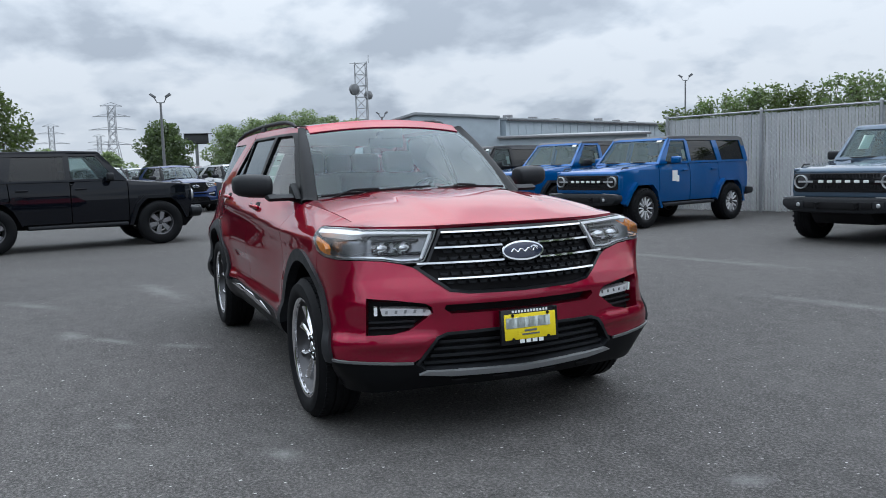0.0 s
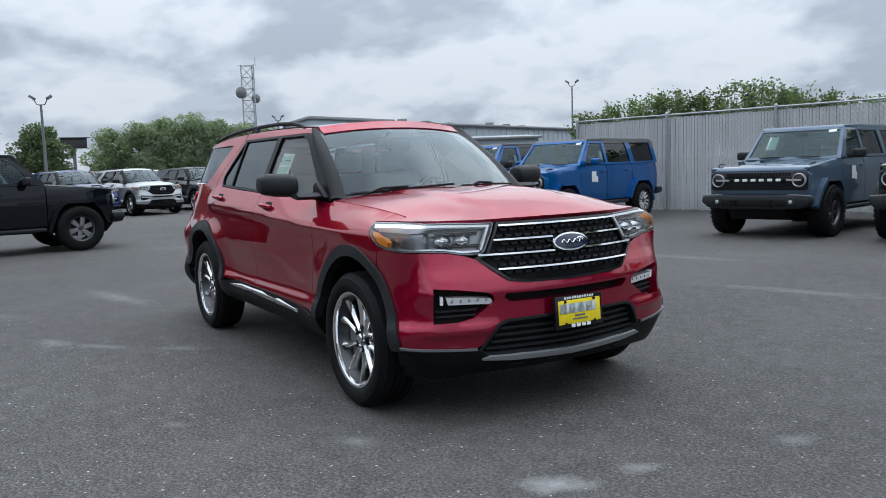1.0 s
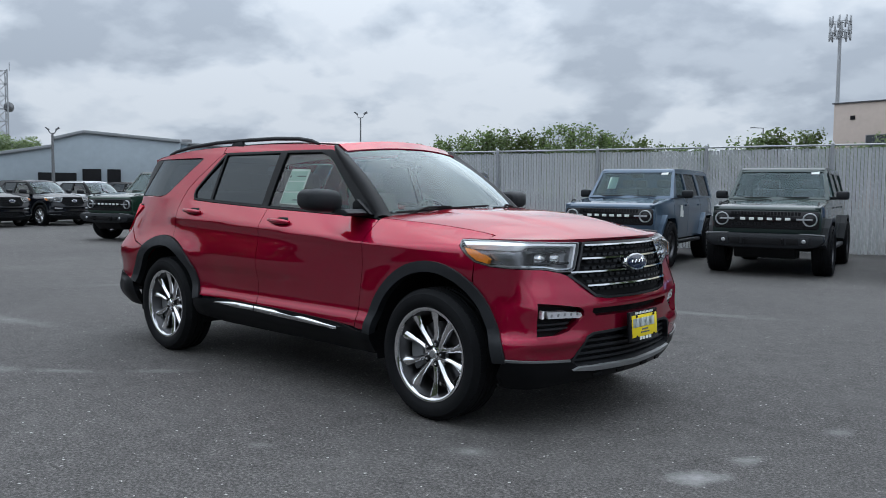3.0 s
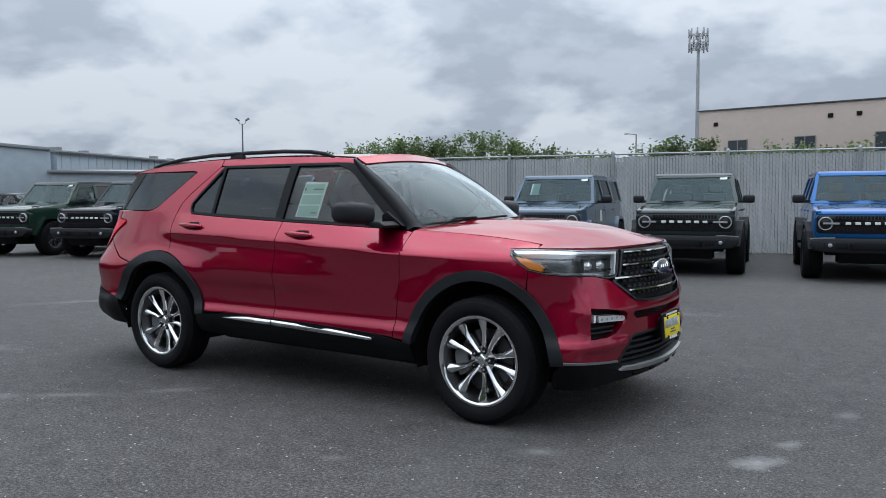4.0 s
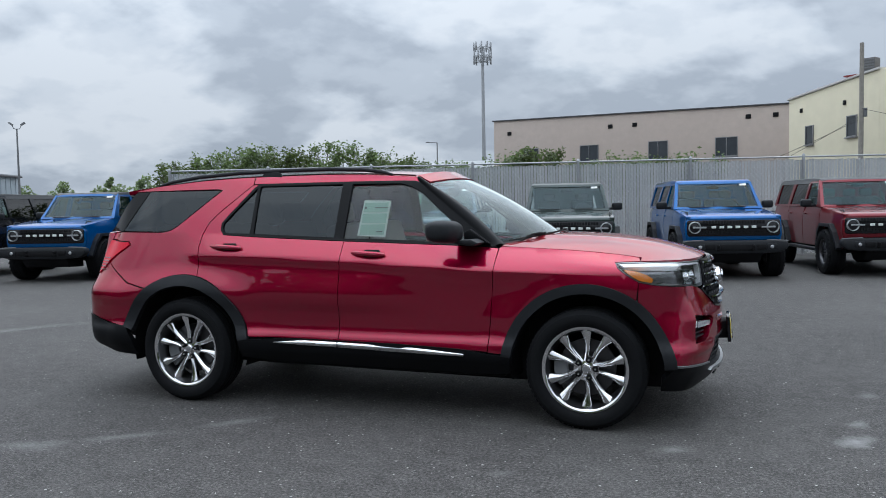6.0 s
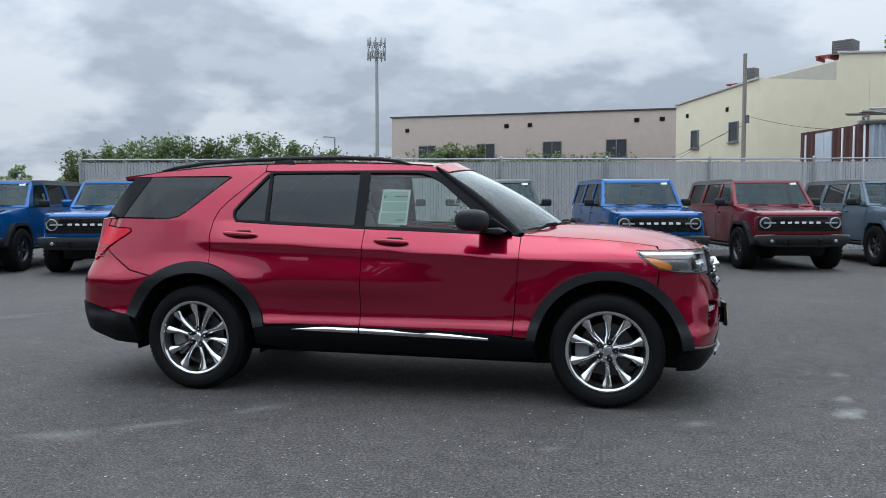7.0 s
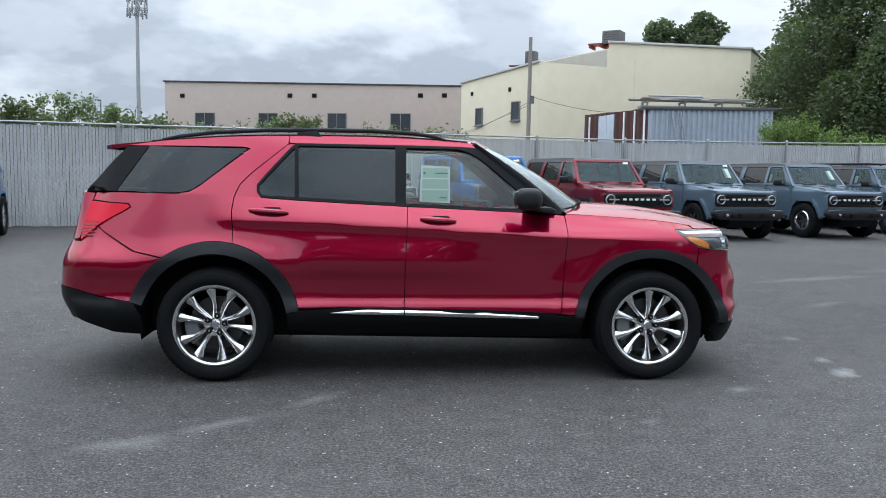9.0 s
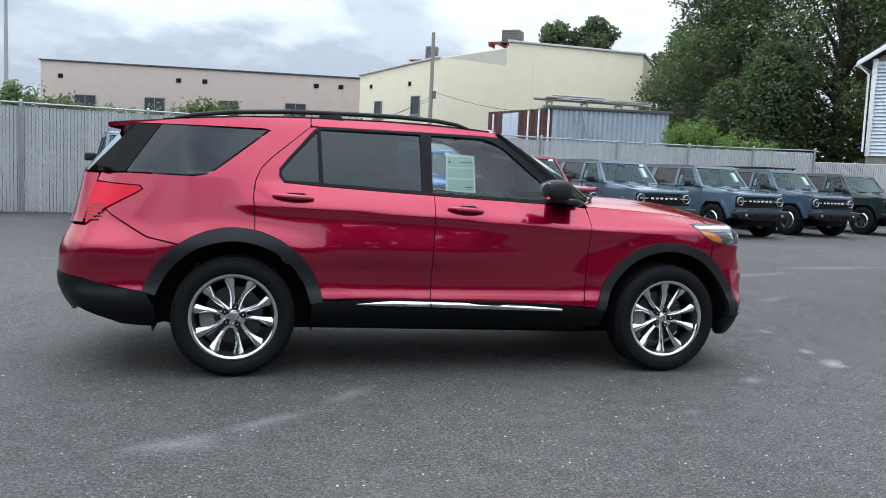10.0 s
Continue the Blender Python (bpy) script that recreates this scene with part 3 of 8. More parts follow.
for x, w in ((3.6, 2.2), (10.9, 2.1), (18.6, 2.0), (25.4, 2.1)):
    window_part(tan_hall, m, x, 5.6, w, 1.8, 2)

# cream block building
cream = thing("commercial_building", Matrix(), "cream painted block building with a sloping parapet", "building")
ya, yb, yc = (5.55, 63.1), (10.43, 54.3), (22.8, 46.0)
m, ln = wall_frame(ya, yb)
bm = bmesh.new()
prism(bm, [(0, 0), (ln, 0), (ln, 9.75), (0, 8.95)], 0, 0.5, "y", 0.03)
bmesh.ops.transform(bm, matrix=m, verts=bm.verts)
part("wall", bm, CREAM, cream)
window_part(cream, m, 2.2, 5.4, 0.9, 1.35)
window_part(cream, m, 6.9, 5.6, 1.0, 1.4)
for x in (1.6, 6.6):
    bm = bmesh.new()
    box(bm, (x, -0.02, 8.0), (0.3, 0.1, 0.32), 0.02)
    bmesh.ops.transform(bm, matrix=m, verts=bm.verts)
    part("vent", bm, DARK_PLASTIC, cream)
bm = bmesh.new()
prism(bm, [(-0.1, 8.95), (ln, 9.75), (ln, 9.9), (-0.1, 9.1)], -0.12, 0.6, "y", 0.02)
bmesh.ops.transform(bm, matrix=m, verts=bm.verts)
part("coping", bm, PALE_COPING, cream)
m, ln = wall_frame(yb, yc)
bm = bmesh.new()
prism(bm, [(0, 0), (ln, 0), (ln, 9.82), (5.3, 10.85), (5.25, 10.45), (0, 9.75)], 0, 14, "y", 0.03)
bmesh.ops.transform(bm, matrix=m, verts=bm.verts)
part("wall", bm, CREAM, cream)
bm = bmesh.new()
prism(bm, [(5.2, 10.85), (ln + 0.1, 9.82), (ln + 0.1, 9.97), (5.2, 11.0)], -0.12, 14.1, "y", 0.02)
bmesh.ops.transform(bm, matrix=m, verts=bm.verts)
part("coping", bm, PALE_COPING, cream, "pale metal parapet cap")
UNIT_GREY = plain("weathered_unit_casing", (0.13, 0.125, 0.125), 0.6, 0.3, 6, 0.3)
RED_STEEL = plain("red_primed_steel", (0.20, 0.035, 0.035), 0.7, 0.1, 6, 0.3)
PATCH_GREY = plain("weathered_grey_render", (0.56, 0.53, 0.44), 0.85, 0, 2, 0.1)
MORTAR = plain("mortar_line", (0.60, 0.55, 0.41), 0.9)
bm = bmesh.new()
prism(bm, [(0.5, 9.74), (5.15, 10.36), (5.15, 9.15)], -0.006, 0.05, "y")
bmesh.ops.transform(bm, matrix=m, verts=bm.verts)
part("render_patch", bm, PATCH_GREY, cream, "grey rendered strip under the parapet")
for x in (7.2,):
    bm = bmesh.new()
    box(bm, (x, -0.004, 4.9), (0.03, 0.012, 9.4))
    bmesh.ops.transform(bm, matrix=m, verts=bm.verts)
    part("joint", bm, MORTAR, cream)
for n, (x, y, z, w, h) in enumerate(((15.9, 54.0, 10.9, 1.35, 0.95), (10.4, 57.3, 9.6, 0.8, 1.1))):
    ac = thing("roof_air_unit", pose(x, y, z, 0, 0, -34), "grey rooftop air-conditioning unit on the cream building", "air unit", "rooftop units")
    bm = bmesh.new()
    box(bm, (0, 0, h / 2 + 0.25), (w, w, h), 0.04)
    part("casing", bm, UNIT_GREY, ac)
    for k in range(5):
        bm = bmesh.new()
        box(bm, (0, -w / 2 - 0.015, 0.4 + h * (k + 0.5) / 6), (w * 0.84, 0.04, h / 12), 0.006)
        part("louvre", bm, POLE_GREY, ac)
    bm = bmesh.new()
    for sx in (-1, 1):
        box(bm, (sx * w * 0.55, 0, 0.14), (0.12, w * 1.5, 0.28), 0.01)
        box(bm, (sx * w * 0.55 - 0.9, 0, 0.14), (0.10, w, 0.28), 0.01)
    box(bm, (-0.7, 0, 0.30), (2.2, w * 0.8, 0.10), 0.01)
    part("stand", bm, RED_STEEL, ac)

# corrugated shed with stored ladders on top
shed = thing("corrugated_shed", Matrix(), "corrugated metal storage shed with rusty brown end behind the fence", "shed")
sa, sb, sc = (9.6, 37.6), (10.75, 30.6), (16.6, 30.3)


def corrugated(a, b, h0, h1, pitch, mat, name):
    m, ln = wall_frame(a, b)
    k = int(ln / pitch) * 4
    bm = bmesh.new()
    rows = []
    for i in range(k + 1):
        x, off = ln * i / k, (0, 0, -0.09, -0.09)[i % 4]
        z = h0 + (h1 - h0) * i / k
        rows.append((bm.verts.new(m @ Vector((x, off, 0))), bm.verts.new(m @ Vector((x, off, z)))))
    for (p, q), (r, s) in zip(rows, rows[1:]):
        bm.faces.new((p, r, s, q))
    return part(name, bm, mat, shed, smooth=0)


corrugated(sa, sb, 4.70, 4.54, 0.55, RUST, "end_wall")
corrugated(sb, sc, 4.54, 4.58, 0.24, CORR, "long_wall")
bm = bmesh.new()
m, ln = wall_frame(sb, sc)
prism(bm, [(-0.2, 4.5), (ln + 0.2, 4.56), (ln + 0.2, 4.70), (-0.2, 4.64)], -0.15, 7.5, "y", 0.02)
bmesh.ops.transform(bm, matrix=m, verts=bm.verts)
part("roof", bm, ROOFING, shed)
m2, ln2 = wall_frame(sa, sb)
bm = bmesh.new()
for x, w in ((2.5, 0.95), (3.4, 0.8)):
    box(bm, (x, -0.10, 2.3), (w, 0.06, 4.4), 0.01)
bmesh.ops.transform(bm, matrix=m2, verts=bm.verts)
part("cladding_sheet", bm, CORR, shed, "pale sheets let into the rusty end")
for x in (0.9, 4.9, 6.0, 6.95):
    bm = bmesh.new()
    box(bm, (x, -0.12, 2.3), (0.10, 0.06, 4.45), 0.01)
    bmesh.ops.transform(bm, matrix=m2, verts=bm.verts)
    part("batten", bm, WHITE_TRIM, shed, "white vertical batten")


def ladder(m, length, w=0.42):
    ob = thing("ladder", m, "aluminium ladder kept at the shed", "ladder", "ladders at the shed")
    for sx in (-1, 1):
        bm = bmesh.new()
        box(bm, (sx * w / 2, 0, length / 2), (0.035, 0.08, length), 0.005)
        part("stile", bm, GALV, ob)
    for k in range(int(length / 0.3)):
        bm = bmesh.new()
        tube(bm, [(-w / 2, 0, 0.2 + 0.3 * k), (w / 2, 0, 0.2 + 0.3 * k)], 0.018, 6)
        part("rung", bm, GALV, ob)
    return ob


ladder(Matrix.Translation((12.6, 29.95, 0.9)) @ pose(0, 0, 0, -7, -10, 0), 3.6)
for x, y, z, a, n in ((10.6, 31.6, 4.725, 88, 5.0), (11.0, 32.4, 4.735, 86, 4.6), (11.6, 33.0, 4.745, 87, 4.0)):
    ladder(Matrix.Translation((x, y, z)) @ pose(0, 0, 0, 0, 90, -3) @ pose(0, 0, 0, 0, 0, 90), n)
stack_rng = random.Random(19)
poles = thing("pole_stack", Matrix(), "weathered scaffold poles stacked on trestles on the shed roof", "poles")
for k, (x0, x1, y, z) in enumerate(((9.9, 15.6, 31.0, 4.99), (10.3, 16.2, 31.25, 4.98), (10.1, 14.8, 31.5, 5.0), (10.6, 15.9, 31.1, 5.10), (11.0, 14.2, 31.35, 5.09), (10.9, 13.6, 31.2, 5.21), (11.6, 15.4, 31.6, 5.10))):
    bm = bmesh.new()
    tube(bm, [(x0, y, z), (x1, y + 0.1, z + 0.01)], 0.045, 8)
    part("pole", bm, GALV if k % 3 else CONC, poles)
for k in range(14):
    x0 = stack_rng.uniform(9.6, 12.2)
    x1 = x0 + stack_rng.uniform(2.2, 4.6)
    y, z = 30.85 + 0.06 * k, 4.99 + 0.02 * (k % 5)
    bm = bmesh.new()
    tube(bm, [(x0, y, z), (min(x1, 16.4), y + stack_rng.uniform(-0.2, 0.2), z + stack_rng.uniform(-0.02, 0.08))], stack_rng.uniform(0.018, 0.03), 6)
    part("pole", bm, (GALV, CONC, RUST)[k % 3], poles)
for x in (10.8, 12.6, 14.4):
    bm = bmesh.new()
    box(bm, (x, 31.3, 4.91), (0.09, 0.9, 0.07), 0.005)
    for y in (30.95, 31.65):
        box(bm, (x, y, 4.78), (0.08, 0.08, 0.22), 0.005)
    part("trestle", bm, CONC, poles)
board = thing("plank_stack", pose(15.2, 27.0, 2.6, 0, 2, -4), "pale planks lying on the fence-side rack", "planks")
for k in range(3):
    bm = bmesh.new()
    box(bm, (0, 0.12 * k, 0.05 * k), (3.2 - 0.3 * k, 0.11, 0.04), 0.004)
    part("plank", bm, SHEET_ROOF, board)
for sx in (-1.2, 1.2):
    bm = bmesh.new()
    box(bm, (sx, 0.12, -1.30), (0.08, 0.08, 2.58), 0.005)
    part("rack_leg", bm, GALV, board)

# blue-grey sheet-metal warehouse behind the left rows
ware = thing("warehouse", Matrix(), "long blue-grey sheet-metal warehouse with a low gable roof", "building")
wa, wb = (-67.6, 19.7), (-61.5, 32.6)
m, ln = wall_frame(wa, wb)
bm = bmesh.new()
prism(bm, [(0, 0), (ln, 0), (ln, 5.45), (6.6, 6.0), (4.2, 5.35), (4.2, 4.75), (0, 4.0)], 0, 20, "y", 0.02)
bmesh.ops.transform(bm, matrix=m, verts=bm.verts)
part("wall", bm, SHEET, ware)
# solid black boxes on the wall stand for the shade inside open bays
bm = bmesh.new()
for a, b, h in ((3.13, 6.0, 2.65), (6.45, 7.9, 3.0), (8.36, 9.42, 3.0)):
    box(bm, ((a + b) / 2, -0.05, h / 2), (b - a, 0.2, h), 0.02)
bmesh.ops.transform(bm, matrix=m, verts=bm.verts)
part("loading_door", bm, DARK_PLASTIC, ware, "dark open loading bays")
# the long wing that runs away behind, and a lower annex before it
m5, ln5 = wall_frame((-61.9, 33.4), (-76.0, 67.0))
bm = bmesh.new()
prism(bm, [(0, 0), (ln5, 0), (ln5, 5.3), (0, 5.3)], 0, 9, "y", 0.02)
bmesh.ops.transform(bm, matrix=m5, verts=bm.verts)
part("wall", bm, SHEET, ware)
bm = bmesh.new()
prism(bm, [(-0.2, 5.25), (-0.2, 5.5), (9, 6.0), (9, 5.75)], -0.1, ln5 + 0.2, "x", 0.02)
bmesh.ops.transform(bm, matrix=m5, verts=bm.verts)
part("roof", bm, SHEET_ROOF, ware, "pale low-pitched metal roof")
bm = bmesh.new()
box(bm, (ln5 / 2, -0.28, 5.28), (ln5, 0.16, 0.18), 0.02)
bmesh.ops.transform(bm, matrix=m5, verts=bm.verts)
part("gutter", bm, ROOFING, ware, "dark gutter along the eaves")
bm = bmesh.new()
for k in range(int(ln5 / 1.2)):
    box(bm, (0.6 + 1.2 * k, -0.02, 2.6), (0.06, 0.05, 5.2))
bmesh.ops.transform(bm, matrix=m5, verts=bm.verts)
part("rib", bm, SHEET, ware)
for k in range(6):
    bm = bmesh.new()
    box(bm, (4.0 + 5.3 * k, 3.0 + (k % 3), 5.85), (0.7, 0.7, 0.36), 0.04)
    bmesh.ops.transform(bm, matrix=m5, verts=bm.verts)
    part("roof_vent", bm, FRAME_GREY, ware)
m3, ln3 = wall_frame(wb, (-55.6, 44.3))
bm = bmesh.new()
prism(bm, [(0, 0), (ln3, 0), (ln3, 3.65), (0, 3.65)], 0, 5, "y", 0.02)
bmesh.ops.transform(bm, matrix=m3, verts=bm.verts)
part("wall", bm, SHEET, ware)
bm = bmesh.new()
prism(bm, [(-0.3, 3.62), (-0.3, 3.8), (5.2, 4.1), (5.2, 3.9)], -0.2, ln3 + 0.3, "x", 0.02)
bmesh.ops.transform(bm, matrix=m3, verts=bm.verts)
part("roof", bm, SHEET_ROOF, ware, "pale low-pitched metal roof")
for k in range(3):
    bm = bmesh.new()
    box(bm, (2.2 + 4.1 * k, -0.06, 2.45), (3.1, 0.16, 0.45), 0.02)
    bmesh.ops.transform(bm, matrix=m3, verts=bm.verts)
    part("window", bm, WIN_DARK, ware, "low strip of dark panes")
bm = bmesh.new()
for k in range(int(ln3 / 0.9)):
    box(bm, (0.4 + 0.9 * k, -0.02, 1.65), (0.06, 0.05, 3.6))
bmesh.ops.transform(bm, matrix=m3, verts=bm.verts)
part("rib", bm, SHEET, ware)
bm = bmesh.new()
box(bm, (ln3 / 2, -0.38, 3.68), (ln3 + 0.6, 0.16, 0.20), 0.02)
bmesh.ops.transform(bm, matrix=m3, verts=bm.verts)
part("gutter", bm, FRAME_GREY, ware, "grey gutter along the eaves")
for z0, z1, x0, x1 in ((4.0, 4.75, 0.0, 4.2), (5.35, 6.0, 4.2, 6.6), (6.0, 5.45, 6.6, ln)):
    bm = bmesh.new()
    m4 = wall_frame(wa, wb)[0]
    prism(bm, [(x0, z0 - 0.05), (x1, z1 - 0.05), (x1, z1 + 0.20), (x0, z0 + 0.20)], -0.25, 20.2, "y", 0.02)
    bmesh.ops.transform(bm, matrix=m4, verts=bm.verts)
    part("roof", bm, SHEET_ROOF, ware, "pale roof edge trim")
# low pale hall behind the far end of the fence
hall = thing("warehouse", Matrix(), "low pale hall with long roof far behind the hedge", "building")
m, ln = wall_frame((-50, 78), (-20, 86))
bm = bmesh.new()
prism(bm, [(0, 0), (ln, 0), (ln, 5.2), (0, 5.2)], 0, 20, "y", 0.05)
bmesh.ops.transform(bm, matrix=m, verts=bm.verts)
part("wall", bm, SHEET, hall)
bm = bmesh.new()
prism(bm, [(-0.5, 5.2), (-0.5, 5.4), (10, 6.8), (10, 6.6)], -0.4, ln + 0.4, "x", 0.03)
bmesh.ops.transform(bm, matrix=m, verts=bm.verts)
part("roof", bm, SHEET_ROOF, hall)

# pale-blue house at the far corner
house = thing("house", Matrix(), "pale blue clapboard house with white corner trim and eaves", "house")
ha, hb = (22.9, 24.4), (26.5, 19.9)
m, ln = wall_frame(ha, hb)
bm = bmesh.new()
prism(bm, [(0, 0), (ln, 0), (ln, 6.9), (ln / 2, 9.0), (0, 6.9)], 0.12, 9, "y", 0.02)
bmesh.ops.transform(bm, matrix=m, verts=bm.verts)
part("wall", bm, CONC, house, "grey sheathing and stone base")
for k in range(26):
    bm = bmesh.new()
    prism(bm, [(0, 2.85 + 0.155 * k), (0.03, 2.85 + 0.155 * k), (0.115, 3.01 + 0.155 * k), (0.085, 3.01 + 0.155 * k)], 0.1, ln - 0.02, "x")
    bmesh.ops.transform(bm, matrix=m, verts=bm.verts)
    part("clapboard", bm, SIDING, house)
bm = bmesh.new()
box(bm, (0.08, 0.02, 4.9), (0.18, 0.2, 4.15), 0.01)
bmesh.ops.transform(bm, matrix=m, verts=bm.verts)
part("corner_board", bm, WHITE_TRIM, house)
bm = bmesh.new()
prism(bm, [(-0.55, 6.72), (-0.5, 6.95), (ln / 2, 9.25), (ln / 2, 8.98)], -0.35, 9.3, "y", 0.02)
bmesh.ops.transform(bm, matrix=m, verts=bm.verts)
part("roof", bm, ROOFING, house)
bm = bmesh.new()
prism(bm, [(-0.6, 6.62), (-0.55, 6.85), (ln / 2, 9.05), (ln / 2, 8.80)], -0.45, -0.36, "y", 0.01)
box(bm, (-0.55, 4.4, 6.72), (0.14, 9.4, 0.14), 0.03)
tube(bm, [(-0.5, -0.3, 6.68), (-0.12, -0.14, 6.3), (-0.1, -0.14, 3.0)], 0.045, 8)
bmesh.ops.transform(bm, matrix=m, verts=bm.verts)
part("gutter", bm, WHITE_TRIM, house, "white gutter, barge board and downpipe")

# second fence beyond the end of the first
fence_far = thing("fence", Matrix(), "lower run of slatted fence past the corner post", "fence", kind="structure")
m, ln = wall_frame((18.2, 21.9), (27.0, 15.0))
for k in range(5):
    bm = bmesh.new()
    tube(bm, [(ln * k / 4, 0.04, 0), (ln * k / 4, 0.04, 2.42)], 0.035, 8)
    bmesh.ops.transform(bm, matrix=m, verts=bm.verts)
    part("post", bm, GALV, fence_far)
bm = bmesh.new()
tube(bm, [(0, 0.02, 2.34), (ln, 0.02, 2.34)], 0.024, 8)
bmesh.ops.transform(bm, matrix=m, verts=bm.verts)
part("top_rail", bm, GALV, fence_far)
bm = bmesh.new()
for k in range(int(ln / 0.075)):
    box(bm, (0.04 + 0.075 * k, 0, 1.18), (0.06, 0.008, 2.30))
bmesh.ops.transform(bm, matrix=m, verts=bm.verts)
tagged(part("slats", bm, SLAT, fence_far), kind="stuff")

# ---- wheels ----
ALLOY_PALE = plain("pale_machined_alloy", (0.72, 0.73, 0.74), 0.35, 0.35, 25, 0.06)
SILVER_DULL = plain("dull_silver_alloy", (0.27, 0.27, 0.28), 0.4, 0.85, 25, 0.1)
LAMP_GREY = plain("lamp_bowl_grey", (0.26, 0.265, 0.275), 0.3, 0.6, 40, 0.2)
# alloy darkened in its colour for the shade inside the wheel
BARREL_SHADED = plain("shaded_alloy_barrel", (0.075, 0.075, 0.078), 0.35, 0.9, 25, 0.1)


def wheel(name, radius, rim, width, style, parent, m, tyre_mat=RUBBER):
    """A wheel whose outer face looks along -y: the rim's barrel, with tyre, spokes, hub cap, nuts, disc and caliper under it."""
    w = width / 2
    bm = bmesh.new()
    lathe(bm, [(rim - 0.012, -w + 0.012), (rim + 0.004, -w + 0.004), (rim + 0.006, -w + 0.014), (rim - 0.004, -w + 0.03), (rim - 0.022, -w + 0.05), (rim - 0.03, w - 0.05), (rim, w - 0.01), (rim + 0.006, w - 0.01), (rim - 0.036, w - 0.05), (rim - 0.03, -w + 0.05), (rim - 0.015, -w + 0.03)], 56, True)
    hub = part(name, bm, BARREL_SHADED if style == "split" else ALLOY_DARK, parent)
    hub.matrix_basis = m
    if style == "split":
        bm = bmesh.new()
        lathe(bm, [(rim - 0.002, -w + 0.002), (rim + 0.006, -w + 0.001), (rim + 0.007, -w + 0.010), (rim - 0.002, -w + 0.018), (rim - 0.016, -w + 0.022), (rim - 0.015, -w + 0.010), (rim - 0.008, -w + 0.004)], 56, True)
        part("rim_lip", bm, ALLOY, hub)
    bm = bmesh.new()
    r, h = radius, radius - rim
    lathe(bm, [(rim + 0.002, -w + 0.015), (rim + 0.012, -w + 0.002), (rim + h * 0.25, -w - 0.012), (rim + h * 0.5, -w - 0.016), (rim + h * 0.72, -w - 0.010), (r - 0.022, -w + 0.008), (r - 0.008, -w + 0.022), (r - 0.001, -w + 0.045),
               (r, -w * 0.38), (r - 0.010, -w * 0.36), (r - 0.010, -w * 0.30), (r, -w * 0.28), (r, -0.012), (r - 0.010, -0.009), (r - 0.010, 0.009), (r, 0.012), (r, w * 0.28), (r - 0.010, w * 0.30), (r - 0.010, w * 0.36), (r, w * 0.38),
               (r - 0.001, w - 0.045), (r - 0.02, w - 0.005), (rim + h * 0.5, w + 0.012), (rim + 0.002, w - 0.015)], 64 if style == "split" else 44)
    part("tyre", bm, tyre_mat, hub)
    bm = bmesh.new()
    # tread blocks on the shoulder
    blocks = 72 if style == "split" else 48
    for k in range(blocks):
        a = 2 * math.pi * k / blocks
        t = Matrix.Rotation(a, 4, "Y")
        for y in (-w + 0.037, w - 0.037):
            box(bm, (r - 0.0082, y, 0), (0.013, 0.026, 0.72 * 2 * math.pi * r / blocks), 0, t)
    if style in ("black", "ring", "star"):
        for k in range(30):
            t = Matrix.Rotation(2 * math.pi * k / 30, 4, "Y")
            box(bm, (r - 0.045, -w - 0.004, 0), (0.055, 0.016, 0.035), 0, t)
    tagged(part("tread", bm, tyre_mat, hub, smooth=0), kind="stuff")
    bm = bmesh.new()
    face = -w + (0.020 if style == "star" else 0.035)
    if style == "split":
        # ten folded blades, a pair round each nut, that widen towards the rim
        for k in range(5):
            for sg in (-1, 1):
                mid_a = 2 * math.pi * k / 5
                p0 = Vector((0.050 * math.cos(mid_a + sg * 0.46), 0.050 * math.sin(mid_a + sg * 0.46)))
                p1 = Vector(((rim - 0.003) * math.cos(mid_a + sg * 0.300), (rim - 0.003) * math.sin(mid_a + sg * 0.300)))
                w_dir = (p1 - p0).normalized()
                o_dir = Vector((-w_dir.y, w_dir.x)) * sg
                rows = []
                for f in (0.0, 0.12, 0.3, 0.5, 0.68, 0.82, 0.93, 1.0):
                    q = p0.lerp(p1, f) - o_dir * 0.010 * math.sin(math.pi * min(1.0, f * 1.15))
                    inner = 0.0150 + 0.005 * f + 0.015 * smoothstep(0.50, 1.0, f)
                    outer = 0.0135 + 0.010 * f + 0.015 * smoothstep(0.55, 1.0, f)
                    fold = -0.004 + 0.009 * f
                    yy = face + 0.018 - 0.022 * f + 0.008 * math.sin(math.pi * f)
                    ring = [(-inner, 0.042), (-inner, 0.013), (-inner * 0.86, 0.0095), (fold - 0.002, 0.0), (fold + 0.002, 0.0), (outer * 0.86, 0.0125), (outer, 0.017), (outer, 0.042)]
                    rows.append([bm.verts.new((q.x + o * o_dir.x, yy + d, q.y + o * o_dir.y)) for o, d in ring])
                for p, q in zip(rows, rows[1:]):
                    for i in range(7):
                        bm.faces.new((p[i], p[i + 1], q[i + 1], q[i]))
                bm.faces.new(rows[0][::-1])
                bm.faces.new(rows[-1])
        bmesh.ops.recalc_face_normals(bm, faces=bm.faces)
    else:
        n = {"black": 6, "ring": 6, "star": 6, "six": 6}[style]
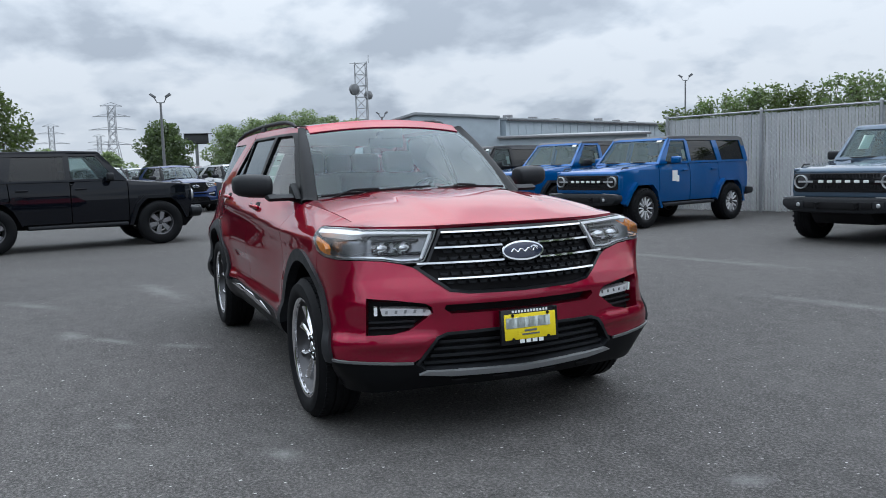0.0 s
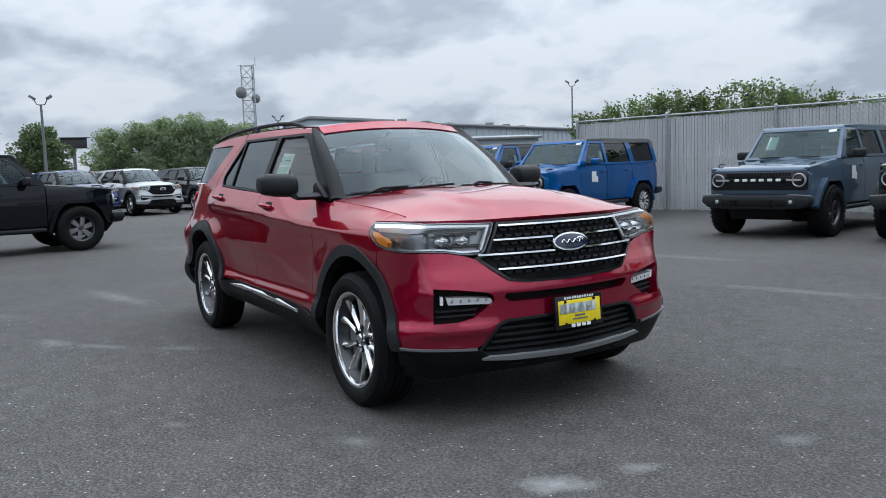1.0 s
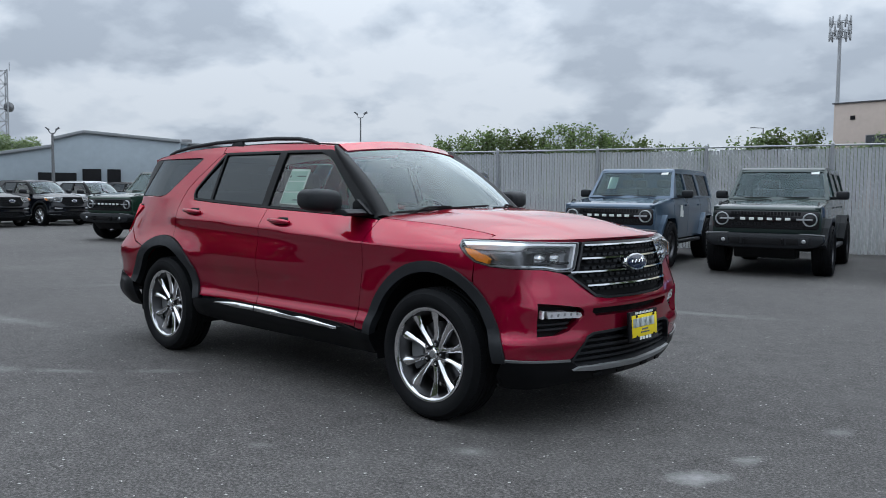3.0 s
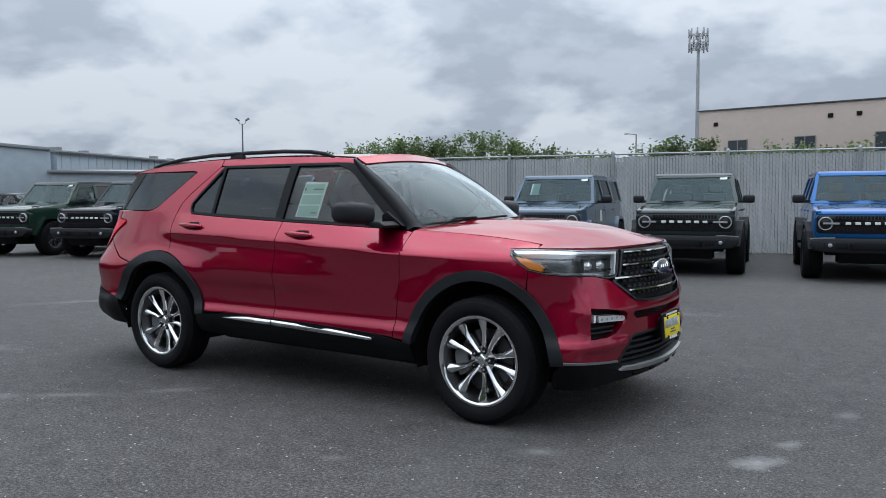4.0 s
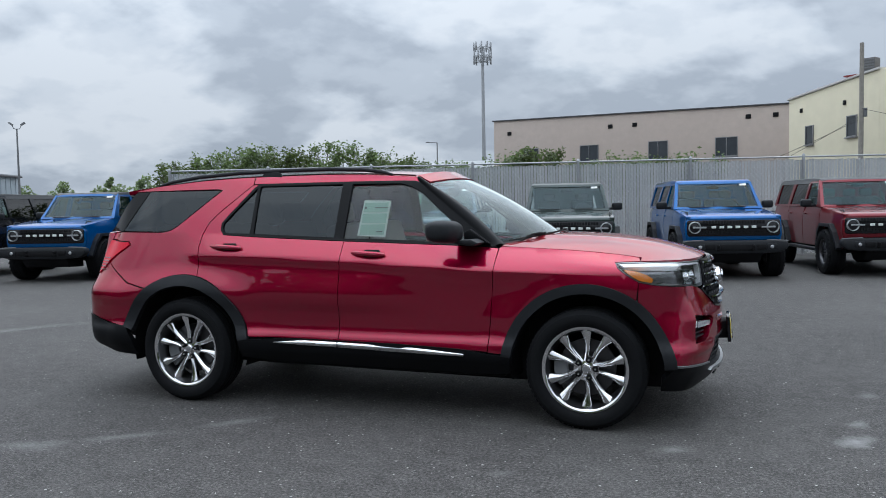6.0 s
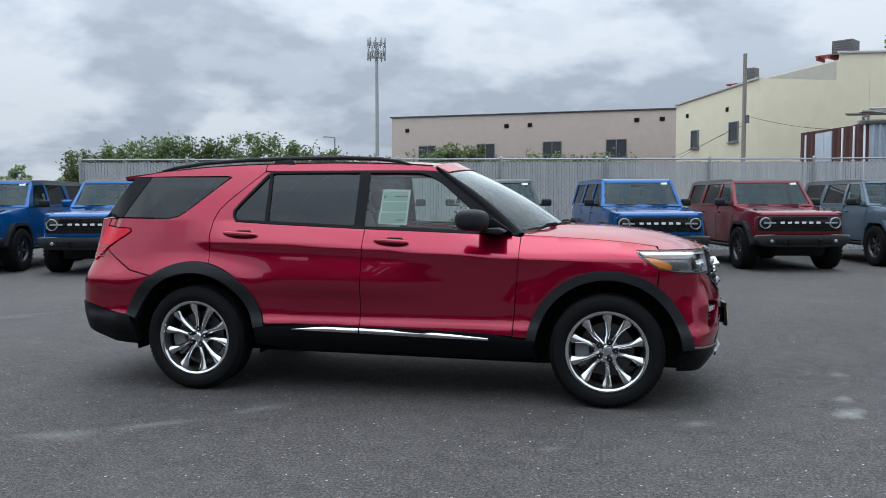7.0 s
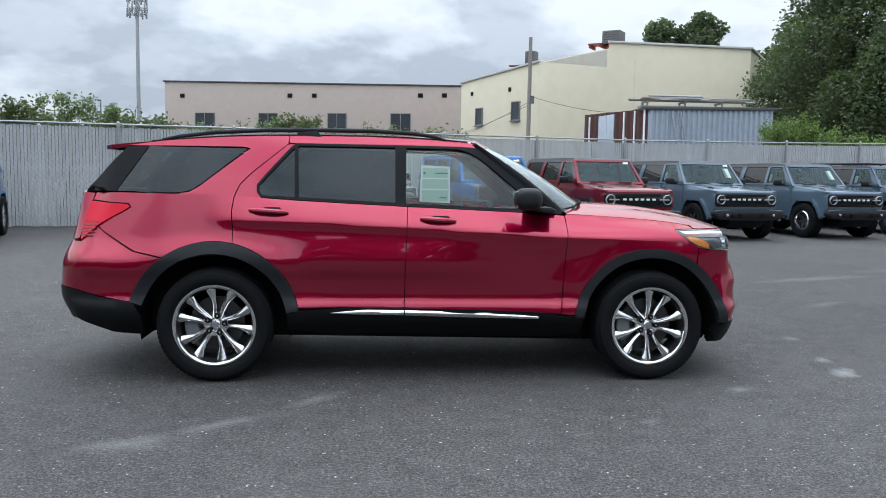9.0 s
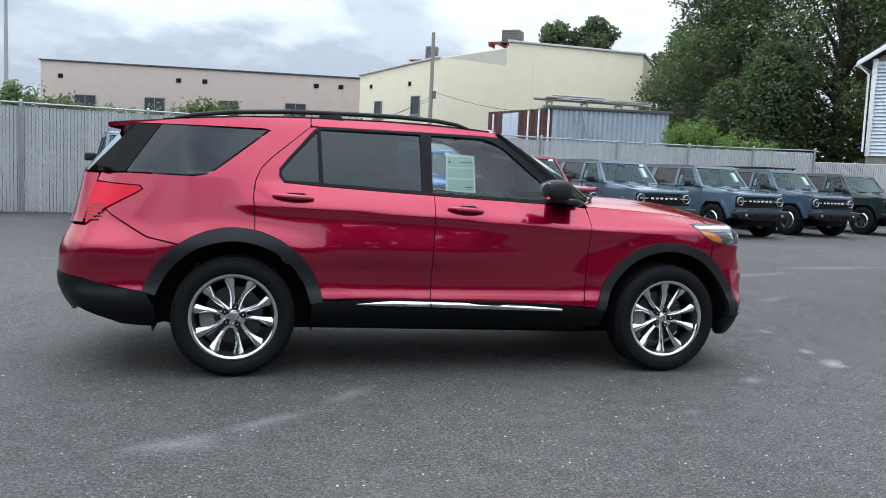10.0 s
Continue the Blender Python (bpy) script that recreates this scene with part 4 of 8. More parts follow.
        for k in range(n):
            t = Matrix.Rotation(2 * math.pi * k / n, 4, "Y")
            if style == "star":
                # an open fork: two legs that part towards the rim, with a block at each end
                flip = t @ Matrix(((1, 0, 0, 0), (0, 0, 1, 0), (0, 1, 0, 0), (0, 0, 0, 1)))
                for sg in (-1, 1):
                    prism(bm, [(0.055, sg * 0.004), (rim - 0.075, sg * 0.030), (rim - 0.012, sg * 0.036), (rim - 0.012, sg * 0.066), (rim - 0.060, sg * 0.062), (0.085, sg * 0.036), (0.060, sg * 0.030)], face + 0.004, face + 0.045, "z", 0.003, 1, flip)
            else:
                prism(bm, [(0.04, -0.035), (rim - 0.02, -0.048), (rim - 0.02, 0.048), (0.04, 0.035)], face + 0.008, face + 0.05, "z", 0.007, 1, t @ Matrix(((1, 0, 0, 0), (0, 0, 1, 0), (0, 1, 0, 0), (0, 0, 0, 1))))
    part("spokes", bm, ALLOY if style == "split" else ALLOY_PALE if style == "star" else SILVER_DULL if style == "six" else ALLOY_DARK, hub, "bright split spokes" if style == "split" else "")
    if style == "ring":
        bm = bmesh.new()
        lathe(bm, [(rim + 0.012, -w - 0.004), (rim - 0.002, -w - 0.022), (rim - 0.035, -w - 0.016), (rim - 0.045, -w + 0.01), (rim - 0.03, -w + 0.02)], 56)
        part("beadlock_ring", bm, ALLOY, hub, "bright outer wheel ring")
    bm = bmesh.new()
    lathe(bm, [(0.0, face + 0.006), (0.026, face + 0.007), (0.031, face + 0.012), (0.033, face + 0.024), (0.040, face + 0.026), (0.082, face + 0.030), (0.090, face + 0.05)], 32)
    cap = part("hub_cap", bm, ALLOY if style == "split" else ALLOY_DARK, hub)
    if style == "split":
        bm = bmesh.new()
        lathe(bm, [(0.0, face + 0.0035), (0.018, face + 0.004), (0.0205, face + 0.0065)], 24)
        part("cap_disc", bm, LAMP_GREY, cap)
    for k in range(5):
        a = 2 * math.pi * (k if style == "split" else k + 0.5) / 5
        bm = bmesh.new()
        if style == "split":
            # dark disc painted in for the shade of the recessed nut hole
            seat_bm = bmesh.new()
            lathe(seat_bm, [(0.0, face + 0.012), (0.0165, face + 0.012), (0.0195, face + 0.014), (0.0195, face + 0.04)], 16)
            bmesh.ops.translate(seat_bm, vec=(0.060 * math.cos(a), 0.0, 0.060 * math.sin(a)), verts=seat_bm.verts)
            part("nut_seat", seat_bm, DARK_PLASTIC, hub)
        lathe(bm, [(0.0, face - 0.002), (0.006, face - 0.001), (0.0095, face + 0.006), (0.0095, face + 0.03)], 8)
        bmesh.ops.translate(bm, vec=(0.060 * math.cos(a), 0.004, 0.060 * math.sin(a)), verts=bm.verts)
        part("wheel_nut", bm, CHROME if style == "split" else DARK_PLASTIC, hub)
    bm = bmesh.new()
    lathe(bm, [(0.06, 0.0), (rim * 0.68, 0.0), (rim * 0.68, 0.02), (0.06, 0.02)], 40)
    part("brake_disc", bm, BARREL_SHADED, hub)
    bm = bmesh.new()
    prism(bm, arc(0, 0, rim * 0.80, 160, 215, 8) + arc(0, 0, rim * 0.45, 215, 160, 8), -0.03, 0.05, "y", 0.006, 1)
    part("brake_caliper", bm, POLE_GREY, hub)
    return hub


# ---- the red SUV ----
TRIM_BLACK = plain("satin_black_trim", (0.005, 0.0055, 0.0065), 0.42, 0, 20, 0.1, spec=0.13)
TAIL_DARK = plain("dark_red_lamp_rib", (0.16, 0.004, 0.010), 0.25, 0, 70, 0.15, coat=0.3)
LAMP_BOWL = plain("smoked_chrome_reflector", (0.26, 0.265, 0.275), 0.28, 0.85, 40, 0.15)
FOG_LENS = plain("clear_fog_lamp_optic", (0.70, 0.71, 0.73), 0.15, 0.25, 140, 0.15, 0.4, 0.001, coat=0.8)
LETTER_GREY = plain("pale_grey_print", (0.55, 0.60, 0.58), 0.6, 0, 60, 0.2)
PLAN = [(0.825, 0.0), (0.817, 0.2), (0.792, 0.38), (0.748, 0.565), (0.703, 0.718), (0.642, 0.838), (0.535, 0.910), (0.345, 0.934), (0.08, 0.938), (-0.4, 0.944), (-1.2, 0.946), (-2.0, 0.946), (-2.8, 0.944), (-3.3, 0.938), (-3.65, 0.915), (-3.93, 0.850), (-4.085, 0.725), (-4.155, 0.5), (-4.18, 0.25), (-4.185, 0.0)]


def plan_curve():
    p = np.array([(PLAN[1][0], -PLAN[1][1])] + PLAN + [(PLAN[-2][0], -PLAN[-2][1])])
    out = []
    for i in range(1, len(p) - 2):
        d = np.linalg.norm(p[i + 1] - p[i])
        ta = (p[i + 1] - p[i - 1]) / (np.linalg.norm(p[i] - p[i - 1]) + d) * d
        tb = (p[i + 2] - p[i]) / (np.linalg.norm(p[i + 2] - p[i + 1]) + d) * d
        for s in np.linspace(0, 1, 30, endpoint=False):
            out.append(p[i] * (1 + 2 * s) * (1 - s) ** 2 + ta * s * (1 - s) ** 2 + p[i + 1] * s * s * (3 - 2 * s) + tb * s * s * (s - 1))
    return np.array(out + [p[-2]])


_C = plan_curve()
_U = np.r_[0, np.cumsum(np.linalg.norm(np.diff(_C, axis=0), axis=1))]
_T = np.gradient(_C, axis=0)
_T /= np.linalg.norm(_T, axis=1)[:, None]
_N = np.stack([_T[:, 1], -_T[:, 0]], 1)
U_END = float(_U[-1])


def ux(x):
    return float(np.interp(-x, -_C[:, 0], _U))


def uy(y):
    k = len(_C) // 2
    return math.copysign(float(np.interp(abs(y), _C[:k, 1], _U[:k])), y)


belt_z = spline([-4.2, -3.3, -2.75, -2.5, -1.7, -1.2, -0.6, -0.3, 0.0, 0.2, 0.4, 0.9], [1.285, 1.28, 1.264, 1.25, 1.215, 1.196, 1.170, 1.155, 1.136, 1.116, 1.09, 1.06])
belt_y = spline([-4.2, -3.95, -3.7, -3.29, -2.7, -1.7, -1.2, -0.6, -0.2, 0.2, 0.5, 0.9], [0.52, 0.615, 0.775, 0.838, 0.842, 0.835, 0.815, 0.765, 0.765, 0.76, 0.72, 0.70])
side_low = spline([0.15, 0.30, 0.36, 0.43, 0.47, 0.515, 0.540, 0.562, 0.585, 0.62, 0.72, 0.85, 0.95, 1.0], [-0.18, -0.10, -0.058, -0.014, -0.006, -0.009, -0.016, -0.026, -0.032, -0.034, -0.033, -0.018, -0.004, -0.003])
side_swell = spline([0.15, 0.30, 0.36, 0.43, 0.47, 0.515, 0.540, 0.562, 0.585, 0.62, 0.70, 0.78, 0.84], [-0.18, -0.10, -0.058, -0.014, -0.006, -0.009, -0.016, -0.026, -0.032, -0.034, -0.027, -0.006, 0.0])
front_off = spline([0.15, 0.24, 0.30, 0.36, 0.42, 0.50, 0.56, 0.64, 0.70, 0.755, 0.85, 0.92, 1.0, 1.06, 1.12], [-0.16, -0.09, -0.045, -0.018, -0.004, 0.0, 0.002, 0.0, 0.004, -0.010, -0.045, -0.066, -0.088, -0.108, -0.16])
rear_off = spline([0.25, 0.35, 0.45, 0.57, 0.66, 0.77, 0.85, 0.93, 1.1, 1.28], [-0.2, -0.12, -0.05, -0.004, 0.0, -0.006, -0.030, -0.068, -0.115, -0.155])


def lower(u, z, out=0.0):
    """The body below the glass: along the plan line by u metres from the nose, at height z."""
    s, au = (1 if u >= 0 else -1), abs(u)
    if au > U_END:
        au, s = 2 * U_END - au, -s
    x, y = float(np.interp(au, _U, _C[:, 0])), float(np.interp(au, _U, _C[:, 1]))
    nx, ny = float(np.interp(au, _U, _N[:, 0])), float(np.interp(au, _U, _N[:, 1]))
    wf, wr = smoothstep(0.40, 0.95, nx), smoothstep(0.22, 0.90, -nx)
    zb, low = belt_z(x), side_low(min(z, 1.0))
    # the shoulder leans in evenly above a crisp crease, which rises to the tail and fades into the wing
    crease = 1.0 + 0.105 * smoothstep(0.3, -3.4, x)
    sharp = smoothstep(0.35, -0.5, x) * smoothstep(-3.75, -2.75, x)
    rise = z - crease
    over, under = 0.5 * (rise + math.hypot(rise, 0.016)), 0.5 * (math.hypot(rise, 0.016) - rise)
    # over the rear wheels the flank swells out again below the crease
    swell = sharp * smoothstep(-0.7, -1.8, x)
    low = low * (1 - swell) + swell * (side_swell(min(z, 0.84)) - 0.040 * max(0.0, min((z - 0.82) / (crease - 0.82), 1.0)) ** 1.3 + 0.034 * math.exp(-under / 0.026) * smoothstep(0.9, 1.0, z))
    if rise > -0.08:
        t = min(over / (zb - crease), 1.25)
        low += (belt_y(x) - max(y, 0.70) - low * smoothstep(-0.02, zb - crease, rise)) * (t ** 2.2 * (1 - sharp) + (0.92 * t + 0.08 * t * t) * sharp)
    if z > 0.7:
        low -= (sharp - swell) * 0.024 * (1 - math.exp(-under / 0.03)) * smoothstep(0.70, 0.92, z) * smoothstep(zb - 0.02, crease, z)
    # on the quarter the shoulder runs down in one sweep to the arch
    quarter = smoothstep(-2.72, -3.15, x)
    if quarter:
        sweep = (belt_y(x) - max(y, 0.70)) * min((z - 0.84) / (zb - 0.84), 1.25) ** 1.15 if z > 0.84 else side_swell(z)
        low += (sweep - low) * quarter
    f = front_off(z)
    # the sculpted shelf under the fog lamps
    f += 0.020 * math.exp(-((z - 0.515) / 0.035) ** 2) * smoothstep(0.40, 0.55, y)
    # ahead of the front wheel the bumper corner swells below the lamp
    low += 0.024 * smoothstep(0.90, 0.56, z) * smoothstep(0.26, 0.52, x)
    # behind the rear wheel the quarter and bumper swell towards the sill
    low += 0.050 * smoothstep(1.0, 0.74, z) * smoothstep(-3.40, -3.72, x)
    # the sheet flares out to meet the arch trims
    for cx, amp in ((0.0, 0.024), (-3.025, 0.030)):
        far = max(0.0, math.hypot(x - cx, z - 0.39) - 0.545)
        low += amp * math.exp(-(far / 0.15) ** 2) * smoothstep(1.05, 0.85, z)
    d = (1 - wf - wr) * low + wf * f + wr * rear_off(z) + out
    return (x + nx * d, s * (y + ny * d), z)


def upper_y(x, z):
    h = z - belt_z(x)
    return belt_y(x) - (0.40 * h + 0.10 * h * h + 2.2 * max(0.0, h - 0.38) ** 2)


def side(x, z, out=0.0):
    """The whole flank, by x and height."""
    if z <= belt_z(x):
        return lower(ux(x), z, out)
    h = z - belt_z(x)
    return (x, upper_y(x, z) + out, z + out * 0.3 * min(1, h * 3))


roof_edge = spline([-3.95, -3.7, -3.4, -3.0, -2.6, -2.0, -1.25, -1.1], [1.588, 1.612, 1.638, 1.672, 1.688, 1.694, 1.660, 1.640])
roof_mid = spline([-3.95, -3.7, -3.4, -2.8, -2.2, -1.6, -1.3, -1.1], [1.598, 1.628, 1.664, 1.708, 1.725, 1.724, 1.709, 1.685])
hood_mid = spline([-0.7, -0.35, -0.05, 0.2, 0.40, 0.53, 0.62, 0.68, 0.74], [1.205, 1.222, 1.212, 1.190, 1.160, 1.132, 1.108, 1.090, 1.066])


def nose_x(y):
    p = lower(uy(y), 1.068)
    return p[0]


def roof_at(x, y):
    e = upper_y(x, roof_edge(x))
    k = min(abs(y) / e, 1.1)
    return (x, y, roof_mid(x) - (roof_mid(x) - roof_edge(x)) * k ** 2.3)


def hood_at(x, y):
    xx = x + (nose_x(0.0) - nose_x(min(abs(y), 0.78))) * smoothstep(-0.25, 0.5, x)
    zm, k = hood_mid(xx), min(abs(y) / max(0.2, belt_y(x)), 1.15)
    edge = min(belt_z(x) + 0.002, zm)
    z = zm - (zm - edge) * k ** 3.4
    z += 0.012 * (1 - smoothstep(0.30, 0.42, abs(y) + 0.10 * (x - 0.2))) * smoothstep(0.72, 0.3, xx)
    return (x, y, z)


def screen_at(v, s):
    bx, by, bz = -0.615 + 0.30 * (1 - v * v), 0.715 * v, 1.180 + 0.035 * (1 - v * v)
    tx, ty, tz = -1.245 + 0.075 * (1 - v * v), 0.60 * v, 1.648 + 0.045 * (1 - v * v)
    b = 0.035 * math.sin(math.pi * min(max(s, 0), 1))
    return (bx + (tx - bx) * s + b * 0.55, by + (ty - by) * s, bz + (tz - bz) * s + b * 0.8)


def build_suv():
    car = thing("suv", pose(0, 0.025, 0), "red metallic three-row SUV with black cladding and bright wheels, parked", "car")

    def both(name, outer, fn, material, label="", **k):
        for f in (mirrored(fn), fn):
            part(name, panel(name, outer, f, material, **k), material, car, label)

    FR, RR = 0.548, 0.570
    out = lambda d: (lambda x, z: side(x, z, d))
    # front wing
    wing = [(-0.597, 1.158), (-0.603, 1.03), (-0.615, 0.85), (-0.640, 0.475)] + [(-0.545, 0.47)] + arc(0, 0.39, FR, 172, 54, 26) + [(0.335, 0.955), (0.27, 0.992), (0.205, 1.04), (0.185, 1.0735), (0.235, 1.077), (0.345, 1.077)]
    wing += [(x, belt_z(x) + 0.0015) for x in (0.33, 0.2, 0.0, -0.2, -0.4)] + [(-0.58, belt_z(-0.58))]
    both("front_wing", wing, side, RED, gap=0.0016, step=0.03)
    fd = [(-0.600, 1.158), (-0.603, 1.03), (-0.615, 0.85), (-0.643, 0.478), (-1.2, 0.500), (-1.742, 0.508), (-1.738, 0.8), (-1.730, 1.0), (-1.725, belt_z(-1.72) - 0.006)] + [(x, belt_z(x) - 0.006) for x in (-1.5, -1.2, -0.9, -0.7)]
    both("front_door", fd, side, RED, gap=0.0025, step=0.028)
    rd = [(-1.742, 0.508), (-2.1, 0.515), (-2.42, 0.512)] + arc(-3.025, 0.39, RR + 0.004, 13, 78, 18) + [(-2.905, 1.05), (-2.916, 1.167), (-2.905, 1.26), (-2.87, 1.345), (-2.80, 1.42), (-2.62, 1.575), (-2.555, 1.63), (-2.50, 1.632), (-2.53, 1.605), (-2.70, 1.41), (-2.752, 1.345), (-2.752, 1.30), (-2.725, 1.258)]
    rd += [(x, belt_z(x) - 0.006) for x in (-2.5, -2.2, -1.95)] + [(-1.725, belt_z(-1.72) - 0.006), (-1.730, 1.0), (-1.738, 0.8)]
    both("rear_door", rd, side, RED, gap=0.0025, step=0.028)
    qp = arc(-3.025, 0.39, RR + 0.004, 78, 126, 14) + [(-3.55, 0.893), (-3.78, 1.018), (-3.835, 1.052), (-3.655, 1.148), (-3.60, 1.183), (-3.62, 1.207), (-3.80, 1.213), (-3.968, 1.222), (-3.96, 1.274), (-3.70, 1.280), (-3.285, 1.277), (-3.205, 1.292), (-3.148, 1.325), (-2.815, 1.594), (-2.86, 1.604), (-3.2, 1.603), (-3.53, 1.600), (-3.66, 1.601)]
    qp += [(x, roof_edge(x)) for x in (-3.4, -3.0, -2.7)] + [(-2.555, roof_edge(-2.555)), (-2.555, 1.632), (-2.62, 1.577), (-2.80, 1.424), (-2.872, 1.347), (-2.908, 1.262), (-2.919, 1.167), (-2.908, 1.05)]
    both("rear_quarter", qp, side, RED, gap=0.0014, step=0.028)
    both("cantrail", [(x, roof_edge(x)) for x in (-1.25, -1.6, -2.0, -2.3, -2.55)] + [(-2.55, 1.638), (-2.50, 1.636), (-1.74, 1.636), (-1.36, 1.634), (-1.27, 1.610), (-1.21, 1.60)], side, RED, step=0.04, gap=0.001)
    # rear bumper skin and the black lower bumper
    rb = [(ux(x), z) for x, z in [(-3.955, 0.945), (-3.835, 1.046), (-3.78, 1.012), (-3.555, 0.887)] + arc(-3.025, 0.39, RR + 0.004, 127, 163, 10) + [(-3.75, 0.583), (-3.95, 0.625)]]
    rb += [(U_END - 0.55, 0.650), (U_END, 0.655), (U_END, 0.93), (U_END - 0.5, 0.94)]
    both("rear_bumper", rb, lower, RED, gap=0.001, step=0.03)
    lowb = [(ux(x), z) for x, z in [(-3.556, 0.560), (-3.75, 0.578), (-3.95, 0.620)]] + [(U_END - 0.55, 0.645), (U_END, 0.650), (U_END, 0.36), (U_END - 0.5, 0.36)] + [(ux(-3.95), 0.44), (ux(-3.70), 0.345), (ux(-3.50), 0.325), (ux(-3.50), 0.45)]
    both("rear_valance", lowb, lambda u, z: lower(u, z, 0.008), TRIM_BLACK, depth=0.05)
    tl = [(-3.835, 1.056), (-3.66, 1.150), (-3.606, 1.183), (-3.626, 1.203), (-3.80, 1.209), (-3.97, 1.217), (-3.985, 1.08), (-3.955, 0.955)]
    for f in (mirrored(out(0.012)), out(0.012)):
        lamp = part("tail_lamp", panel("tail_lamp", tl, f, TAIL_RED, gap=0.0015, depth=0.04), TAIL_RED, car, "red rear lamp")
        for k in range(5):
            z = 0.985 + 0.022 * k
            fr = mirrored(out(0.0135)) if lamp.data.vertices[0].co.y < 0 else out(0.0135)
            part("lamp_rib", panel("lamp_rib", [(-3.972, z), (-3.875 + 0.011 * k, z), (-3.872 + 0.011 * k, z + 0.009), (-3.974, z + 0.009)], fr, TAIL_DARK, depth=0.003, step=0.03), TAIL_DARK, lamp, "dark red rib")
    both("tail_lamp_bezel", tl, out(0.0), DARK_PLASTIC, step=0.06)
    gate = [(ux(-3.97), 1.272), (ux(-3.99), 0.96), (U_END - 0.4, 0.945), (U_END, 0.94), (U_END, 1.285), (U_END - 0.4, 1.285)]
    both("tailgate", gate, lower, RED, gap=0.003)
    # front fascia: one skin across the nose, with openings
    half = [(uy(0.565), 0.878), (uy(0.62), 0.897), (uy(0.72), 0.915), (ux(0.44), 0.934), (ux(0.337), 0.952)] + [(ux(x), z) for x, z in arc(0, 0.39, FR, 53, 6, 12)] + [(ux(0.535), 0.437), (uy(0.80), 0.428), (uy(0.68), 0.420), (uy(0.585), 0.414), (uy(0.545), 0.435), (uy(0.47), 0.535), (uy(0.42), 0.553), (uy(0.2), 0.560)]
    lowside = [(0.0, 0.562)] + [(-u, z) for u, z in half[::-1]]
    topside = [(-uy(0.395), 0.762), (-uy(0.30), 0.744), (0.0, 0.738), (uy(0.30), 0.744), (uy(0.395), 0.762)]
    fog = [(uy(0.795), 0.742), (uy(0.66), 0.728), (uy(0.52), 0.706), (uy(0.488), 0.684), (uy(0.486), 0.655), (uy(0.60), 0.578), (uy(0.68), 0.562), (uy(0.80), 0.560)]
    slot = [(uy(0.42), 0.694), (uy(0.43), 0.675), (uy(0.395), 0.648), (0.0, 0.642), (-uy(0.395), 0.648), (-uy(0.43), 0.675), (-uy(0.42), 0.694), (0.0, 0.690)]
    part("front_bumper", panel("front_bumper", half + lowside + topside, lower, RED, step=0.03, holes=[fog, [(-u, z) for u, z in fog], slot], gap=0.0008, hole_depth=0.07), RED, car)
    corner = [(0.502, 0.750), (0.43, 0.783), (0.38, 0.802), (0.340, 0.813), (0.338, 0.748)]
    lid = [(x, -y) for x, y in corner[::-1]] + [(nose_x(y) - 0.006 - 0.03 * smoothstep(0.5, 0.75, abs(y)), y) for y in np.linspace(-0.70, 0.70, 29)] + corner
    lid += [(x, belt_y(x) - 0.001) for x in (0.2, 0.0, -0.2, -0.4, -0.58)] + [(-0.62 + 0.27 * (1 - (y / 0.74) ** 2), y) for y in np.linspace(0.70, -0.70, 15)] + [(x, -belt_y(x) + 0.001) for x in (-0.58, -0.4, -0.2, 0.0, 0.2)]
    part("bonnet", panel("bonnet", lid, hood_at, RED, step=0.045, depth=0.02), RED, car)
    roof = [(x, upper_y(x, roof_edge(x))) for x in (-1.25, -1.6, -2.0, -2.5, -3.0, -3.4, -3.6)] + [(-3.78, 0.60), (-3.86, 0.45), (-3.90, 0.0), (-3.86, -0.45), (-3.78, -0.60)] + [(x, -upper_y(x, roof_edge(x))) for x in (-3.6, -3.4, -3.0, -2.5, -2.0, -1.6, -1.25)] + [(-1.245 + 0.075 * (1 - (y / 0.62) ** 2), y) for y in (-0.45, -0.25, 0.0, 0.25, 0.45)]
    part("roof", panel("roof", roof, roof_at, RED, step=0.07, depth=0.028), RED, car)
    # glass
    part("windscreen", panel("windscreen", [(-0.955, 0.03), (0.955, 0.03), (0.955, 0.925), (-0.955, 0.925)], screen_at, GLASS_SCREEN, step=0.08, depth=0.0), GLASS_SCREEN, car, "raked front windscreen")
    bm = bmesh.new()
    part("screen_band", panel("screen_band", [(-1.0, -0.03), (1.0, -0.03), (1.0, 1.01), (-1.0, 1.01)], lambda v, s: tuple(Vector(screen_at(v, s)) + Vector((-0.004, 0, -0.003))), GLOSS_BLACK, step=0.09, depth=0.0, holes=[[(-0.945, 0.06), (0.945, 0.06), (0.945, 0.885), (0.14, 0.885), (0.10, 0.81), (-0.10, 0.81), (-0.14, 0.885), (-0.945, 0.885)]]), GLOSS_BLACK, car)
    part("roof_header", panel("roof_header", [(-0.92, 0.905), (0.0, 0.895), (0.92, 0.905), (0.94, 1.03), (-0.94, 1.03)], lambda v, q: tuple(Vector(screen_at(v, q)) + Vector((0.004, 0, 0.006))), RED, step=0.06, depth=0.012), RED, car)
    fw = [(-0.70, 1.182), (-0.80, 1.268), (-1.17, 1.560), (-1.26, 1.603), (-1.35, 1.624), (-1.735, 1.628), (-1.745, 1.217)] + [(x, belt_z(x) + 0.010) for x in (-1.5, -1.2, -0.95)]
    both("front_side_window", fw, out(-0.012), GLASS_CLEAR, depth=0.0, step=0.08)
    rw = [(-1.795, 1.628), (-2.48, 1.626), (-2.52, 1.600), (-2.69, 1.408), (-2.742, 1.345), (-2.742, 1.305), (-2.715, 1.270)] + [(x, belt_z(x) + 0.010) for x in (-2.5, -2.2, -1.795)]
    both("rear_side_window", rw, out(-0.010), GLASS_DARK, depth=0.0, step=0.08)
